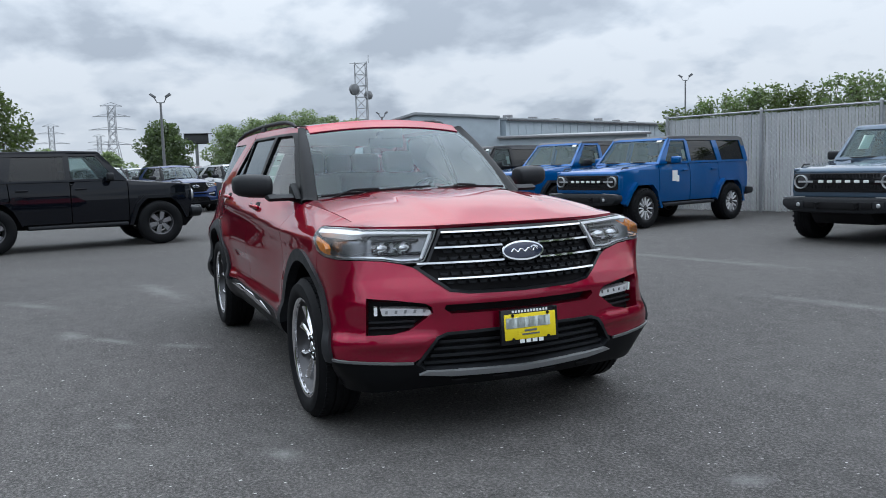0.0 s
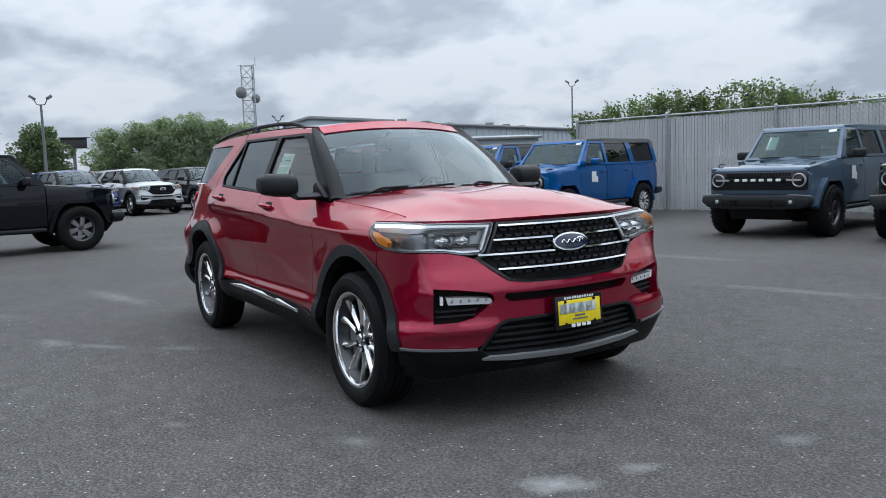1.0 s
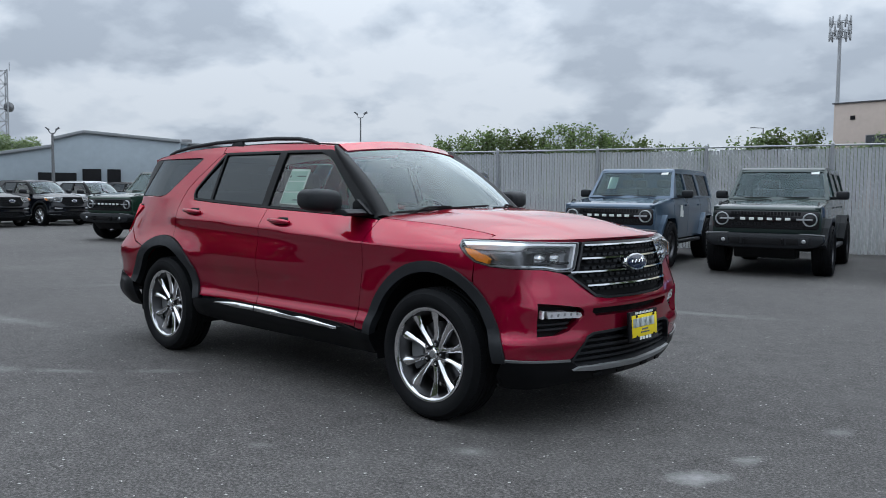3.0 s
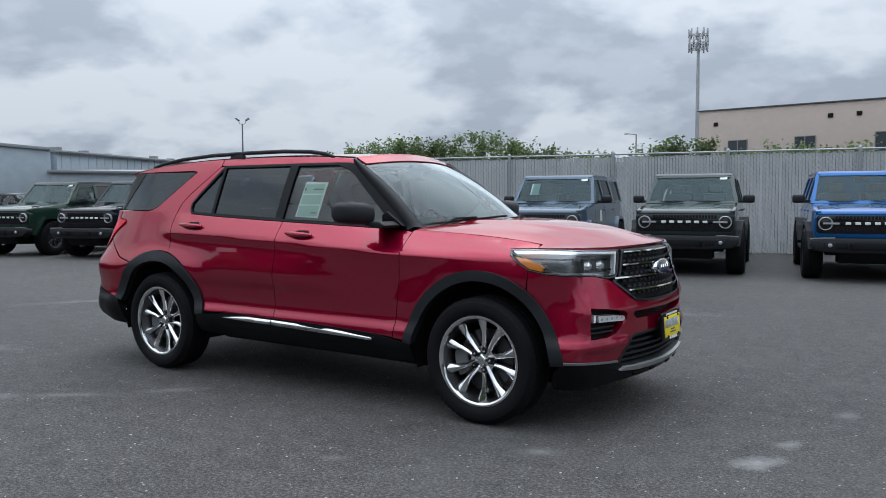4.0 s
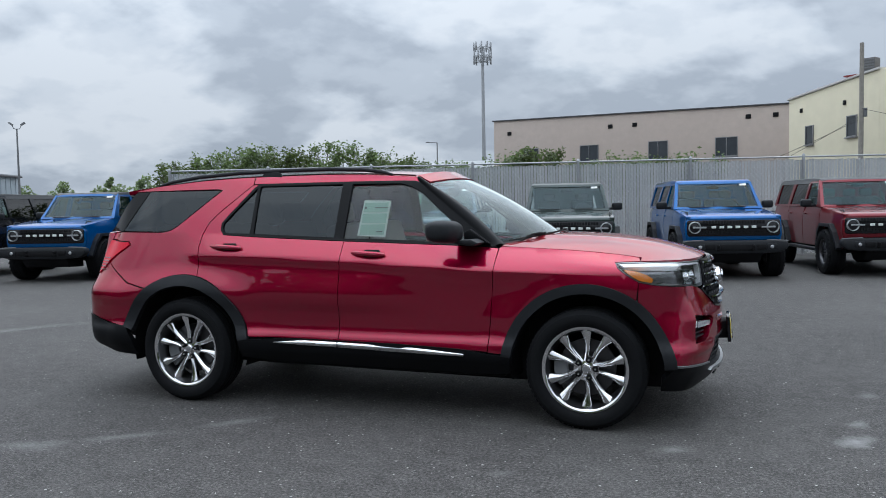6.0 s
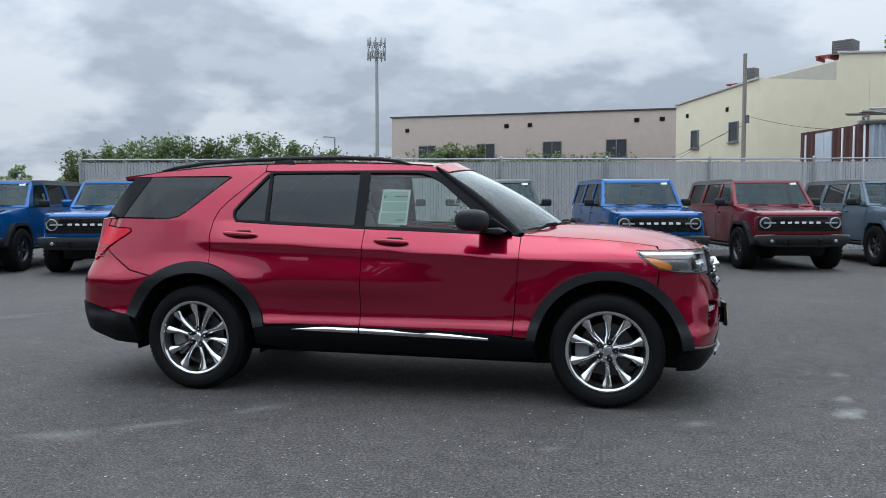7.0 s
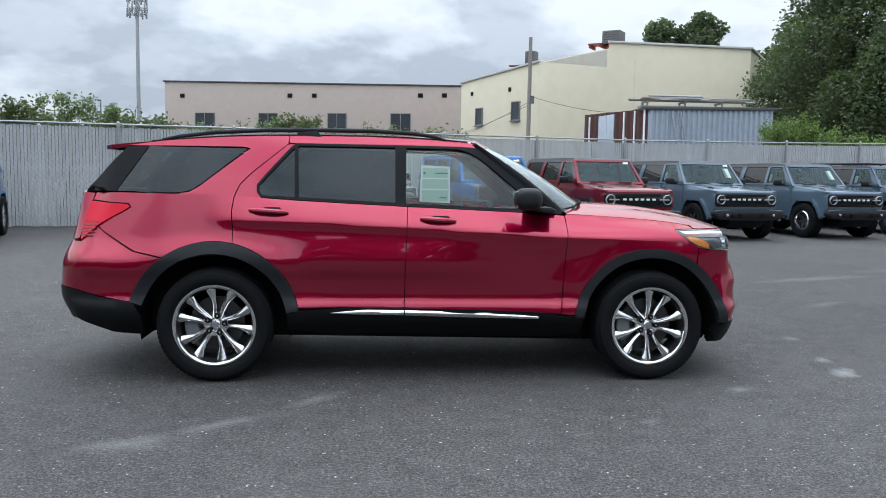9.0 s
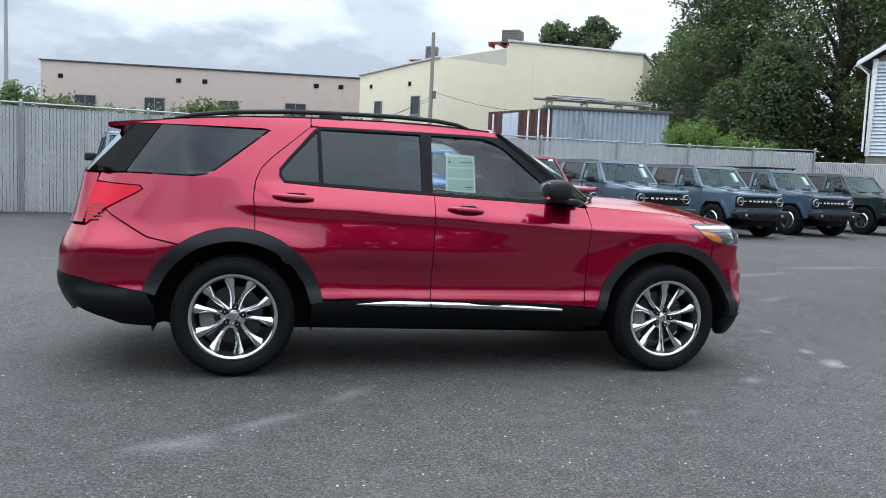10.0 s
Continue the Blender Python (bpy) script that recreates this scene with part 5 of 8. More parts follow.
    qw = [(-3.70, 1.289), (-3.285, 1.285), (-3.21, 1.298), (-3.152, 1.332), (-2.835, 1.592), (-3.50, 1.596)]
    flat = lambda x, z: (x, upper_y(x, 1.285) + (upper_y(x, 1.597) - upper_y(x, 1.285)) * (z - 1.285) / 0.312 - 0.006 + 0.05 * (z - 1.285) * (1.597 - z), z)
    both("quarter_window", qw, flat, GLASS_DARK, depth=0.006, step=0.08)
    dp = [(-3.706, 1.289), (-3.95, 1.284), (-3.655, 1.594), (-3.507, 1.596)]
    both("rear_pillar", dp, out(-0.003), TRIM_BLACK, depth=0.02, step=0.06)
    rg = lambda v, s: (-3.955 - 0.10 * (1 - v * v) + (0.30 - 0.04 * (1 - v * v)) * s, v * (0.615 - 0.055 * s), 1.285 + 0.32 * s)
    part("rear_window", panel("rear_window", [(-1, 0), (1, 0), (1, 1), (-1, 1)], rg, GLASS_DARK, step=0.15, depth=0.0), GLASS_DARK, car)
    # black pillars and window surrounds
    bp = [(-1.738, 1.215), (-1.732, 1.632), (-1.806, 1.632), (-1.806, 1.220)]
    both("centre_pillar", bp, out(-0.002), TRIM_BLACK, depth=0.02)
    trim = [(-0.615, 1.166)] + [(-0.66, 1.235), (-1.14, 1.592), (-1.25, 1.632), (-1.36, 1.636), (-1.74, 1.638), (-2.50, 1.637), (-2.535, 1.610), (-2.706, 1.412), (-2.758, 1.345), (-2.757, 1.298), (-2.73, 1.262)] + [(x, belt_z(x) - 0.003) for x in (-2.5, -2.2, -1.95, -1.72, -1.4, -1.1, -0.8)]
    trim_fw = [(-0.84, 1.214), (-0.85, 1.262), (-1.19, 1.545), (-1.27, 1.590), (-1.35, 1.616), (-1.730, 1.620), (-1.735, 1.228)] + [(x, belt_z(x) + 0.016) for x in (-1.5, -1.2, -1.0)]
    trim_rw = [(-1.808, 1.620), (-2.475, 1.618), (-2.520, 1.596), (-2.688, 1.405), (-2.740, 1.343), (-2.740, 1.306), (-2.716, 1.274)] + [(x, belt_z(x) + 0.016) for x in (-2.5, -2.2, -1.808)]
    both("window_surround", trim, out(0.002), TRIM_BLACK, depth=0.02, step=0.04, holes=[trim_fw, trim_rw])
    both("window_divider", [(-2.470, 1.262), (-2.500, 1.262), (-2.512, 1.60), (-2.488, 1.612)], out(0.001), TRIM_BLACK, depth=0.01)

    def pillar(t, s):
        a, b = Vector(screen_at(0.95, s)), Vector(side(-0.66 - 0.555 * s, 1.180 + 0.437 * s, 0.003))
        p = a.lerp(b, t) + Vector((0.35, 0.75, 0.5)) * 0.035 * math.sin(math.pi * min(max(t, 0), 1))
        return tuple(p)

    both("windscreen_pillar", [(0, -0.02), (1, -0.03), (1, 1.03), (0, 1.02)], pillar, TRIM_BLACK, step=0.12, depth=0.02)
    # cowl below the screen, wipers
    part("cowl", panel("cowl", [(-1.02, -0.20), (1.02, -0.20), (1.02, 0.04), (-1.02, 0.04)], lambda v, s: tuple(Vector(screen_at(v, s)) + Vector((-0.03 * (1 if s < 0 else 0) , 0, -0.016))), BLACK_PLASTIC, step=0.1, depth=0.02), BLACK_PLASTIC, car)
    for y0, y1 in ((-0.66, -0.02), (0.02, 0.60)):
        bm = bmesh.new()
        pts = []
        for k in range(9):
            y = y0 + (y1 - y0) * k / 8
            p = Vector(screen_at(y / 0.715, 0.002 + 0.025 * k / 8)) + Vector((0.015, 0, 0.018))
            pts.append(p)
        tube(bm, pts, 0.007, 6)
        tube(bm, [pts[0] + Vector((0.03, 0.02, -0.03)), pts[2] + Vector((0.012, 0, 0.018)), pts[4] + Vector((0, 0, 0.010))], 0.008, 6)
        part("wiper", bm, DARK_PLASTIC, car)
    # cladding
    for cx, r0, r1, a0, a1 in ((0.0, 0.487, 0.552, 3, 173), (-3.025, 0.492, 0.574, 11, 163)):
        flare = arc(cx, 0.39, r1, a0, a1, 30) + arc(cx, 0.39, r0, a1, a0, 30)
        both("wheel_arch_trim", flare, out(0.016), BLACK_PLASTIC, depth=0.055, step=0.035)
    sill = [(-0.487, 0.456), (-0.62, 0.462), (-0.70, 0.476), (-0.85, 0.492), (-1.3, 0.508), (-1.74, 0.515), (-2.1, 0.518), (-2.27, 0.508), (-2.36, 0.497), (-2.535, 0.494), (-2.535, 0.36), (-2.30, 0.335), (-0.76, 0.31), (-0.50, 0.33)]
    both("sill_cladding", sill, out(0.013), TRIM_BLACK, depth=0.08, step=0.05)
    for a, b in (((-0.806, 0.461, 0.444), (-1.738, 0.502, 0.466)), ((-1.746, 0.502, 0.466), (-2.246, 0.486, 0.482))):
        strip = [(a[0], a[1]), ((a[0] + b[0]) / 2, (a[1] + b[1]) / 2 + 0.012), (b[0], b[1]), (b[0], b[2]), ((a[0] + b[0]) / 2, (a[2] + b[2]) / 2 - 0.002), (a[0], a[2])]
        both("sill_trim", strip, lambda x, z: side(x, z, 0.016 + 0.014 * (1 - ((z - (0.484 if x < -1.745 else 0.484 - 0.0352 * (x + 1.745))) / 0.02) ** 2)), CHROME, "chrome strip along the sill", depth=0.012, step=0.04)
    low = [(ux(0.545), 0.433), (uy(0.80), 0.422), (uy(0.68), 0.414), (uy(0.585), 0.408), (uy(0.55), 0.39), (uy(0.53), 0.372), (0.0, 0.352)]
    low_bot = [(0.0, 0.275), (uy(0.40), 0.275), (uy(0.62), 0.265), (uy(0.76), 0.255), (ux(0.47), 0.262), (ux(0.475), 0.33)]
    both("front_valance", low + low_bot, lambda u, z: lower(u, z, 0.008), TRIM_BLACK, depth=0.05, step=0.04)
    edge = [(ux(0.545), 0.441), (uy(0.80), 0.430), (uy(0.68), 0.422), (uy(0.585), 0.417), (uy(0.585), 0.405), (uy(0.68), 0.410), (uy(0.80), 0.418), (ux(0.545), 0.429)]
    both("valance_edge", edge, lambda u, z: lower(u, z, 0.014), POLE_GREY, depth=0.01, step=0.04)
    skid = [(uy(0.52), 0.366), (0.0, 0.348), (-uy(0.52), 0.366), (-uy(0.56), 0.350), (-uy(0.40), 0.333), (0.0, 0.320), (uy(0.40), 0.333), (uy(0.56), 0.350)]
    part("skid_strip", panel("skid_strip", skid, lambda u, z: lower(u, z, 0.026), SATIN, depth=0.04, step=0.04), SATIN, car, "silver plastic skid strip under the grille")
    for y in (-0.36, -0.14, 0.14, 0.36):
        notch = [(uy(y - 0.040), 0.310), (uy(y + 0.040), 0.310), (uy(y + 0.032), 0.292), (uy(y - 0.032), 0.292)]
        part("skid_notch", panel("skid_notch", notch, lambda u, z: lower(u, z, 0.029), DARK_PLASTIC, depth=0.01), DARK_PLASTIC, car)
    # lower grille
    lg = [(uy(0.575), 0.40), (uy(0.545), 0.44), (uy(0.47), 0.54), (uy(0.42), 0.558), (0, 0.565), (-uy(0.42), 0.558), (-uy(0.47), 0.54), (-uy(0.545), 0.44), (-uy(0.575), 0.40), (-uy(0.54), 0.36), (0, 0.345), (uy(0.54), 0.36)]
    part("lower_grille", panel("lower_grille", lg, lambda u, z: lower(u, z, -0.055), DARK_PLASTIC, depth=0.0, step=0.06), DARK_PLASTIC, car)
    rim_hole = [(uy(0.555), 0.405), (uy(0.53), 0.435), (uy(0.46), 0.528), (uy(0.415), 0.543), (0, 0.549), (-uy(0.415), 0.543), (-uy(0.46), 0.528), (-uy(0.53), 0.435), (-uy(0.555), 0.405), (-uy(0.53), 0.375), (0, 0.360), (uy(0.53), 0.375)]
    part("lower_grille_frame", panel("lower_grille_frame", lg, lambda u, z: lower(u, z, 0.004), BLACK_PLASTIC, depth=0.06, step=0.05, holes=[rim_hole]), BLACK_PLASTIC, car)
    for z, y in ((0.395, 0.53), (0.430, 0.50), (0.465, 0.48), (0.50, 0.455)):
        slat = [(-uy(y), z), (0, z - 0.006), (uy(y), z), (uy(y), z + 0.014), (0, z + 0.008), (-uy(y), z + 0.014)]
        part("grille_slat", panel("grille_slat", slat, lambda u, z: lower(u, z, -0.022), BLACK_PLASTIC, depth=0.03, step=0.06), BLACK_PLASTIC, car)
    part("slot_back", panel("slot_back", [(-uy(0.45), 0.63), (uy(0.45), 0.63), (uy(0.45), 0.70), (-uy(0.45), 0.70)], lambda u, z: lower(u, z, -0.06), DARK_PLASTIC, depth=0.0), DARK_PLASTIC, car)
    # main grille
    def bow(u, z, d=0.0):
        p = lower(u, z, d)
        return (p[0] + 0.030 * max(0.0, 1 - (p[1] / 0.55) ** 2) * smoothstep(0.72, 0.82, z), p[1], p[2])

    gr = [(uy(0.43), 1.062), (uy(0.505), 0.905), (uy(0.57), 0.882), (uy(0.40), 0.758), (uy(0.30), 0.742), (0.0, 0.736)]
    gr = gr + [(-u, z) for u, z in gr[-2::-1]]
    part("grille", panel("grille", gr, lambda u, z: bow(u, z, -0.03), DARK_PLASTIC, depth=0.0, step=0.05), DARK_PLASTIC, car, "black grille with four bright bars")
    grille_ob = car.children[-1]
    inner = shrunk(gr, 0.014)
    part("grille_frame", panel("grille_frame", gr, lambda u, z: bow(u, z, 0.002), GLOSS_BLACK, depth=0.05, step=0.04, holes=[inner]), GLOSS_BLACK, grille_ob)
    bars = ((1.046, 0.425, 0.0), (0.972, 0.462, 0.105), (0.898, 0.550, 0.105), (0.822, 0.455, 0.0))
    for z, y, clear in bars:
        for a, b in (((-y, -clear), (clear, y)) if clear else ((-y, y),)):
            n = 12
            pts = [(uy(a + (b - a) * k / n), z + 0.0045) for k in range(n + 1)] + [(uy(b + (a - b) * k / n), z - 0.0045) for k in range(n + 1)]
            part("grille_bar", panel("grille_bar", pts, lambda u, z: bow(u, z, 0.014), CHROME, depth=0.03, step=0.05), CHROME, grille_ob)
    bm = bmesh.new()
    zs = [1.009, 0.935, 0.860, 0.786]
    for z in zs:
        for row, (dz, off) in enumerate(((0.016, 0.0), (-0.016, 0.5))):
            for k in range(-9, 10):
                y = (k + off) * 0.056
                zz = z + dz
                if not within(np.array([uy(y)]), np.array([zz]), shrunk(gr, 0.035))[0]:
                    continue
                t = Vector(bow(uy(y), zz, -0.022))
                nx = Vector(bow(uy(y + 0.02), zz, -0.022)) - t
                m = Matrix.Translation(t) @ Matrix.Rotation(math.atan2(nx.y, nx.x) - math.pi / 2, 4, "Z")
                made = prism(bm, [(-0.024, 0.008), (-0.015, -0.010), (0.015, -0.010), (0.024, 0.008), (0.014, 0.003), (-0.014, 0.003)], -0.01, 0.014, "x", 0.0, 1, m)
    part("grille_mesh", bm, BLACK_PLASTIC, grille_ob, "rows of small winged studs", 0)
    # oval badge, its script as a plain pale stroke
    b0 = Vector(bow(0, 0.930, 0.0))
    lean = Matrix.Translation(b0) @ Matrix.Rotation(radians(-15), 4, "Y")
    for name, ry, rz, x, mat in (("badge_ring", 0.122, 0.052, 0.030, CHROME), ("badge_field", 0.112, 0.043, 0.034, BADGE_BLUE)):
        bm = bmesh.new()
        rings = []
        for r, xx in ((1.0, -0.02), (1.0, x - 0.008), (0.97, x), (0.5, x + 0.004), (0.0, x + 0.005)):
            rings.append([bm.verts.new(lean @ Vector((xx, ry * r * math.cos(2 * math.pi * k / 40), rz * r * math.sin(2 * math.pi * k / 40)))) for k in range(40)])
        for a, b in zip(rings, rings[1:]):
            for k in range(40):
                bm.faces.new((a[k], a[(k + 1) % 40], b[(k + 1) % 40], b[k]))
        bmesh.ops.remove_doubles(bm, verts=bm.verts, dist=0.0001)
        bmesh.ops.recalc_face_normals(bm, faces=bm.faces)
        badge = part(name, bm, mat, grille_ob)
    bm = bmesh.new()
    tube(bm, [lean @ Vector((0.040, 0.075 - 0.15 * k / 32, 0.008 * math.sin(k * 0.72) * (1.7 if k < 6 else 1.0))) for k in range(33)], 0.0032, 6)
    tube(bm, [lean @ Vector((0.040, 0.080 - 0.04 * k / 8, 0.010 + 0.010 * math.sin(k * 0.4))) for k in range(9)], 0.0036, 6)
    part("badge_stroke", bm, CHROME, grille_ob)
    # headlamps
    hl = [(ux(0.187), 1.071), (ux(0.24), 1.086), (ux(0.42), 1.079), (uy(0.72), 1.070), (uy(0.58), 1.064), (uy(0.440), 1.060), (uy(0.455), 1.02), (uy(0.508), 0.915), (uy(0.53), 0.903), (uy(0.62), 0.902), (uy(0.72), 0.920), (ux(0.44), 0.938), (ux(0.335), 0.957), (ux(0.27), 0.996), (ux(0.207), 1.042)]
    hl = [(u, min(z, 1.074)) for u, z in hl]
    for s in (-1, 1):
        wrap = (lambda f: f) if s > 0 else mirrored
        lens = part("headlamp", panel("headlamp", shrunk(hl, 0.004), wrap(lambda u, z: lower(u, z, 0.003)), GLASS_LAMP, depth=0.0, step=0.04), GLASS_LAMP, car, "clear lamp with amber corner and white strip")
        part("lamp_housing", panel("lamp_housing", hl, wrap(lambda u, z: lower(u, z, -0.055)), LAMP_BOWL, depth=0.0, step=0.06), LAMP_BOWL, lens)
        part("lamp_rim", panel("lamp_rim", hl, wrap(lambda u, z: lower(u, z, 0.001)), LAMP_GREY, depth=0.05, step=0.04, holes=[shrunk(hl, 0.003)]), LAMP_GREY, lens)
        strip = [(ux(0.21), 1.064), (ux(0.42), 1.066), (uy(0.72), 1.060), (uy(0.58), 1.054), (uy(0.462), 1.050), (uy(0.522), 0.920), (uy(0.534), 0.922), (uy(0.482), 1.038), (uy(0.58), 1.042), (uy(0.72), 1.047), (ux(0.42), 1.050), (ux(0.34), 1.048), (ux(0.245), 1.046)]
        part("light_strip", panel("light_strip", strip, wrap(lambda u, z: lower(u, z, -0.003)), WHITE_LENS, depth=0.03, step=0.03), WHITE_LENS, lens)
        edge_line = [(uy(0.535), 0.914), (uy(0.62), 0.912), (uy(0.72), 0.928), (ux(0.44), 0.945), (ux(0.44), 0.952), (uy(0.72), 0.936), (uy(0.62), 0.920), (uy(0.535), 0.922)]
        part("chrome_line", panel("chrome_line", edge_line, wrap(lambda u, z: lower(u, z, -0.004)), CHROME, depth=0.02, step=0.03), CHROME, lens)
        amber = [(ux(0.245), 1.030), (ux(0.32), 1.022), (ux(0.39), 0.998), (ux(0.425), 0.974), (ux(0.415), 0.950), (ux(0.34), 0.964), (ux(0.28), 0.998)]
        part("amber_reflector", panel("amber_reflector", amber, wrap(lambda u, z: lower(u, z, -0.010)), AMBER, depth=0.03, step=0.03), AMBER, lens)
        for y, z, r in ((0.705, 0.972, 0.034), (0.590, 0.972, 0.034)):
            c = Vector(wrap(lambda u, z: lower(u, z, -0.035))(uy(y), z))
            bm = bmesh.new()
            lathe(bm, [(0.0, -0.016), (r * 0.5, -0.013), (r * 0.85, -0.004), (r, 0.004), (r * 1.15, 0.002), (r * 1.35, 0.0), (r * 1.35, 0.03)], 24)
            bmesh.ops.transform(bm, matrix=Matrix.Translation(c) @ Matrix.Rotation(radians(90 - s * 22), 4, "Z") @ Matrix.Diagonal((1.35, 1, 0.75, 1)), verts=bm.verts)
            part("projector", bm, CHROME, lens)
        bm = bmesh.new()
        for y0, y1, z in ((0.52, 0.76, 0.945), (0.53, 0.77, 1.008)):
            pts = [wrap(lambda u, z: lower(u, z, -0.03))(uy(y0 + (y1 - y0) * k / 8), z) for k in range(9)]
            tube(bm, pts, 0.008, 6)
        part("inner_bezel", bm, GLOSS_BLACK, lens)
        # fog lamp in its recess
        fg = part("fog_recess", panel("fog_recess", [(uy(0.82), 0.55), (uy(0.82), 0.76), (uy(0.47), 0.72), (uy(0.47), 0.62), (uy(0.60), 0.55)], wrap(lambda u, z: lower(u, z, -0.065)), DARK_PLASTIC, depth=0.0, step=0.05), DARK_PLASTIC, car, "black fog lamp recess")
        fl = [(uy(0.735), 0.690), (uy(0.60), 0.684), (uy(0.50), 0.672), (uy(0.490), 0.655), (uy(0.505), 0.642), (uy(0.60), 0.648), (uy(0.725), 0.652)]
        part("fog_lamp", panel("fog_lamp", fl, wrap(lambda u, z: lower(u, z, -0.016)), FOG_LENS, depth=0.045, step=0.02), FOG_LENS, fg, "pale grey fog lamp bar")
        part("marker_lamp", panel("marker_lamp", [(uy(0.763), 0.695), (uy(0.748), 0.695), (uy(0.748), 0.652), (uy(0.763), 0.652)], wrap(lambda u, z: lower(u, z, -0.02)), WHITE_LENS, depth=0.03), WHITE_LENS, fg)
        for k in range(5):
            bx = [(uy(0.505 + 0.045 * k + 0.012), 0.676), (uy(0.505 + 0.045 * k + 0.024), 0.677), (uy(0.505 + 0.045 * k + 0.028), 0.661), (uy(0.505 + 0.045 * k + 0.016), 0.660)]
            part("fog_cell", panel("fog_cell", bx, wrap(lambda u, z: lower(u, z, -0.0145)), LAMP_GREY, depth=0.003), LAMP_GREY, fg)
        for z in (0.585, 0.612):
            part("fog_slat", panel("fog_slat", [(uy(0.79), z), (uy(0.57), z), (uy(0.57), z + 0.010), (uy(0.79), z + 0.010)], wrap(lambda u, z: lower(u, z, -0.035)), BLACK_PLASTIC, depth=0.025), BLACK_PLASTIC, fg)
    # number-plate card in its frame, lettering as plain bars
    m = Matrix.Translation((0.868, -0.005, 0.563)) @ Matrix.Rotation(radians(-4), 4, "Y")
    bm = bmesh.new()
    prism(bm, [(-0.163, -0.088), (0.163, -0.088), (0.163, 0.088), (-0.163, 0.088)], -0.012, 0.012, "x", 0.005, 2, m)
    plate = part("plate_frame", bm, GLOSS_BLACK, car, "black frame round a yellow dealer card")
    bm = bmesh.new()
    box(bm, (0.0135, 0, 0.000), (0.004, 0.292, 0.128), 0.001, m)
    part("card", bm, PLATE_YELLOW, plate)
    for y in (-0.09, -0.03, 0.03, 0.09):
        bm = bmesh.new()
        box(bm, (0.0165, y, 0.020), (0.002, 0.046, 0.052), 0.0005, m)
        part("card_block", bm, LETTER_GREY, plate, "pale grey block on the card")
    bm = bmesh.new()
    box(bm, (0.0165, 0.0, -0.022), (0.002, 0.07, 0.010), 0.0, m)
    box(bm, (0.0165, 0.0, -0.040), (0.002, 0.10, 0.008), 0.0, m)
    part("card_print", bm, INK, plate)
    bm = bmesh.new()
    for k in range(12):
        box(bm, (0.0125, -0.095 + 0.0175 * k, 0.076), (0.002, 0.011, 0.012), 0.0, m)
    for k in range(4):
        box(bm, (0.0145, -0.05 + 0.036 * k, -0.074), (0.003, 0.026, 0.018), 0.0, m)
    tagged(part("frame_letters", bm, PAPER, plate), kind="stuff")
    for y in (-0.10, 0.10):
        for z in (0.058, -0.062):
            bm = bmesh.new()
            lathe(bm, [(0.0, -0.006), (0.007, -0.005), (0.009, 0.0)], 10)
            bmesh.ops.transform(bm, matrix=m @ Matrix.Translation((0.018, y, z)) @ Matrix.Rotation(radians(90), 4, "Z"), verts=bm.verts)
            part("screw", bm, DARK_PLASTIC, plate)
    bm = bmesh.new()
    box(bm, (-0.05, 0, -0.01), (0.09, 0.20, 0.12), 0.01, m)
    part("plate_bracket", bm, DARK_PLASTIC, plate)
    # mirrors
    for s in (-1, 1):
        bm = bmesh.new()
        rings = []
        for f, sc in ((0.0, 0.70), (0.05, 0.90), (0.2, 1.0), (0.6, 0.99), (0.85, 0.88), (0.97, 0.66), (1.0, 0.45)):
            y = 0.905 + 0.235 * f
            ring = []
            for k in range(20):
                a = 2 * math.pi * k / 20
                c, d = math.cos(a), math.sin(a)
                sx, sz = math.copysign(abs(c) ** 0.7, c), math.copysign(abs(d) ** 0.7, d)
                ring.append(bm.verts.new((-0.895 - 0.035 * f + 0.100 * sc * sx, s * y, 1.272 + 0.014 * f + 0.076 * sc * sz)))
            rings.append(ring)
        for a, b in zip(rings, rings[1:]):
            for k in range(20):
                bm.faces.new((a[k], a[(k + 1) % 20], b[(k + 1) % 20], b[k]))
        bm.faces.new(rings[0])
        bm.faces.new(rings[-1])
        bmesh.ops.recalc_face_normals(bm, faces=bm.faces)
        mir = part("door_mirror", bm, BLACK_PLASTIC, car, "black door mirror", 50)
        bm = bmesh.new()
        prism(bm, [(-0.73, 1.178), (-0.86, 1.196), (-0.90, 1.215), (-0.74, 1.225), (-0.69, 1.20)], s * 0.76, s * 0.96, "y", 0.012)
        part("mirror_foot", bm, BLACK_PLASTIC, mir)
        bm = bmesh.new()
        box(bm, (-0.999, s * 1.02, 1.278), (0.008, 0.17, 0.11), 0.003)
        part("mirror_glass", bm, CHROME, mir)
        bm = bmesh.new()
        prism(bm, [(-0.66, 1.190), (-0.84, 1.205), (-0.84, 1.265), (-0.80, 1.290)], s * 0.755, s * 0.800, "y", 0.006)
        part("mirror_sail", bm, TRIM_BLACK, mir)
        # handles
        for x0, x1, z0, z1 in ((-1.39, -1.638, 1.118, 1.132), (-2.536, -2.798, 1.163, 1.177)):
            bm = bmesh.new()
            pts = []
            for k in range(9):
                f = k / 8
                p = Vector(side(x0 + (x1 - x0) * f, z0 + (z1 - z0) * f, 0.012 + 0.018 * math.sin(math.pi * f)))
                pts.append((p.x, s * p.y, p.z))
            tube(bm, pts, [0.010, 0.015, 0.018, 0.018, 0.018, 0.018, 0.018, 0.015, 0.010], 10)
            part("door_handle", bm, RED, car)
            # flat black patch on the door skin, painting the shade of the handle's hollow
            xm, zm = (x0 + x1) / 2 + 0.02, (z0 + z1) / 2
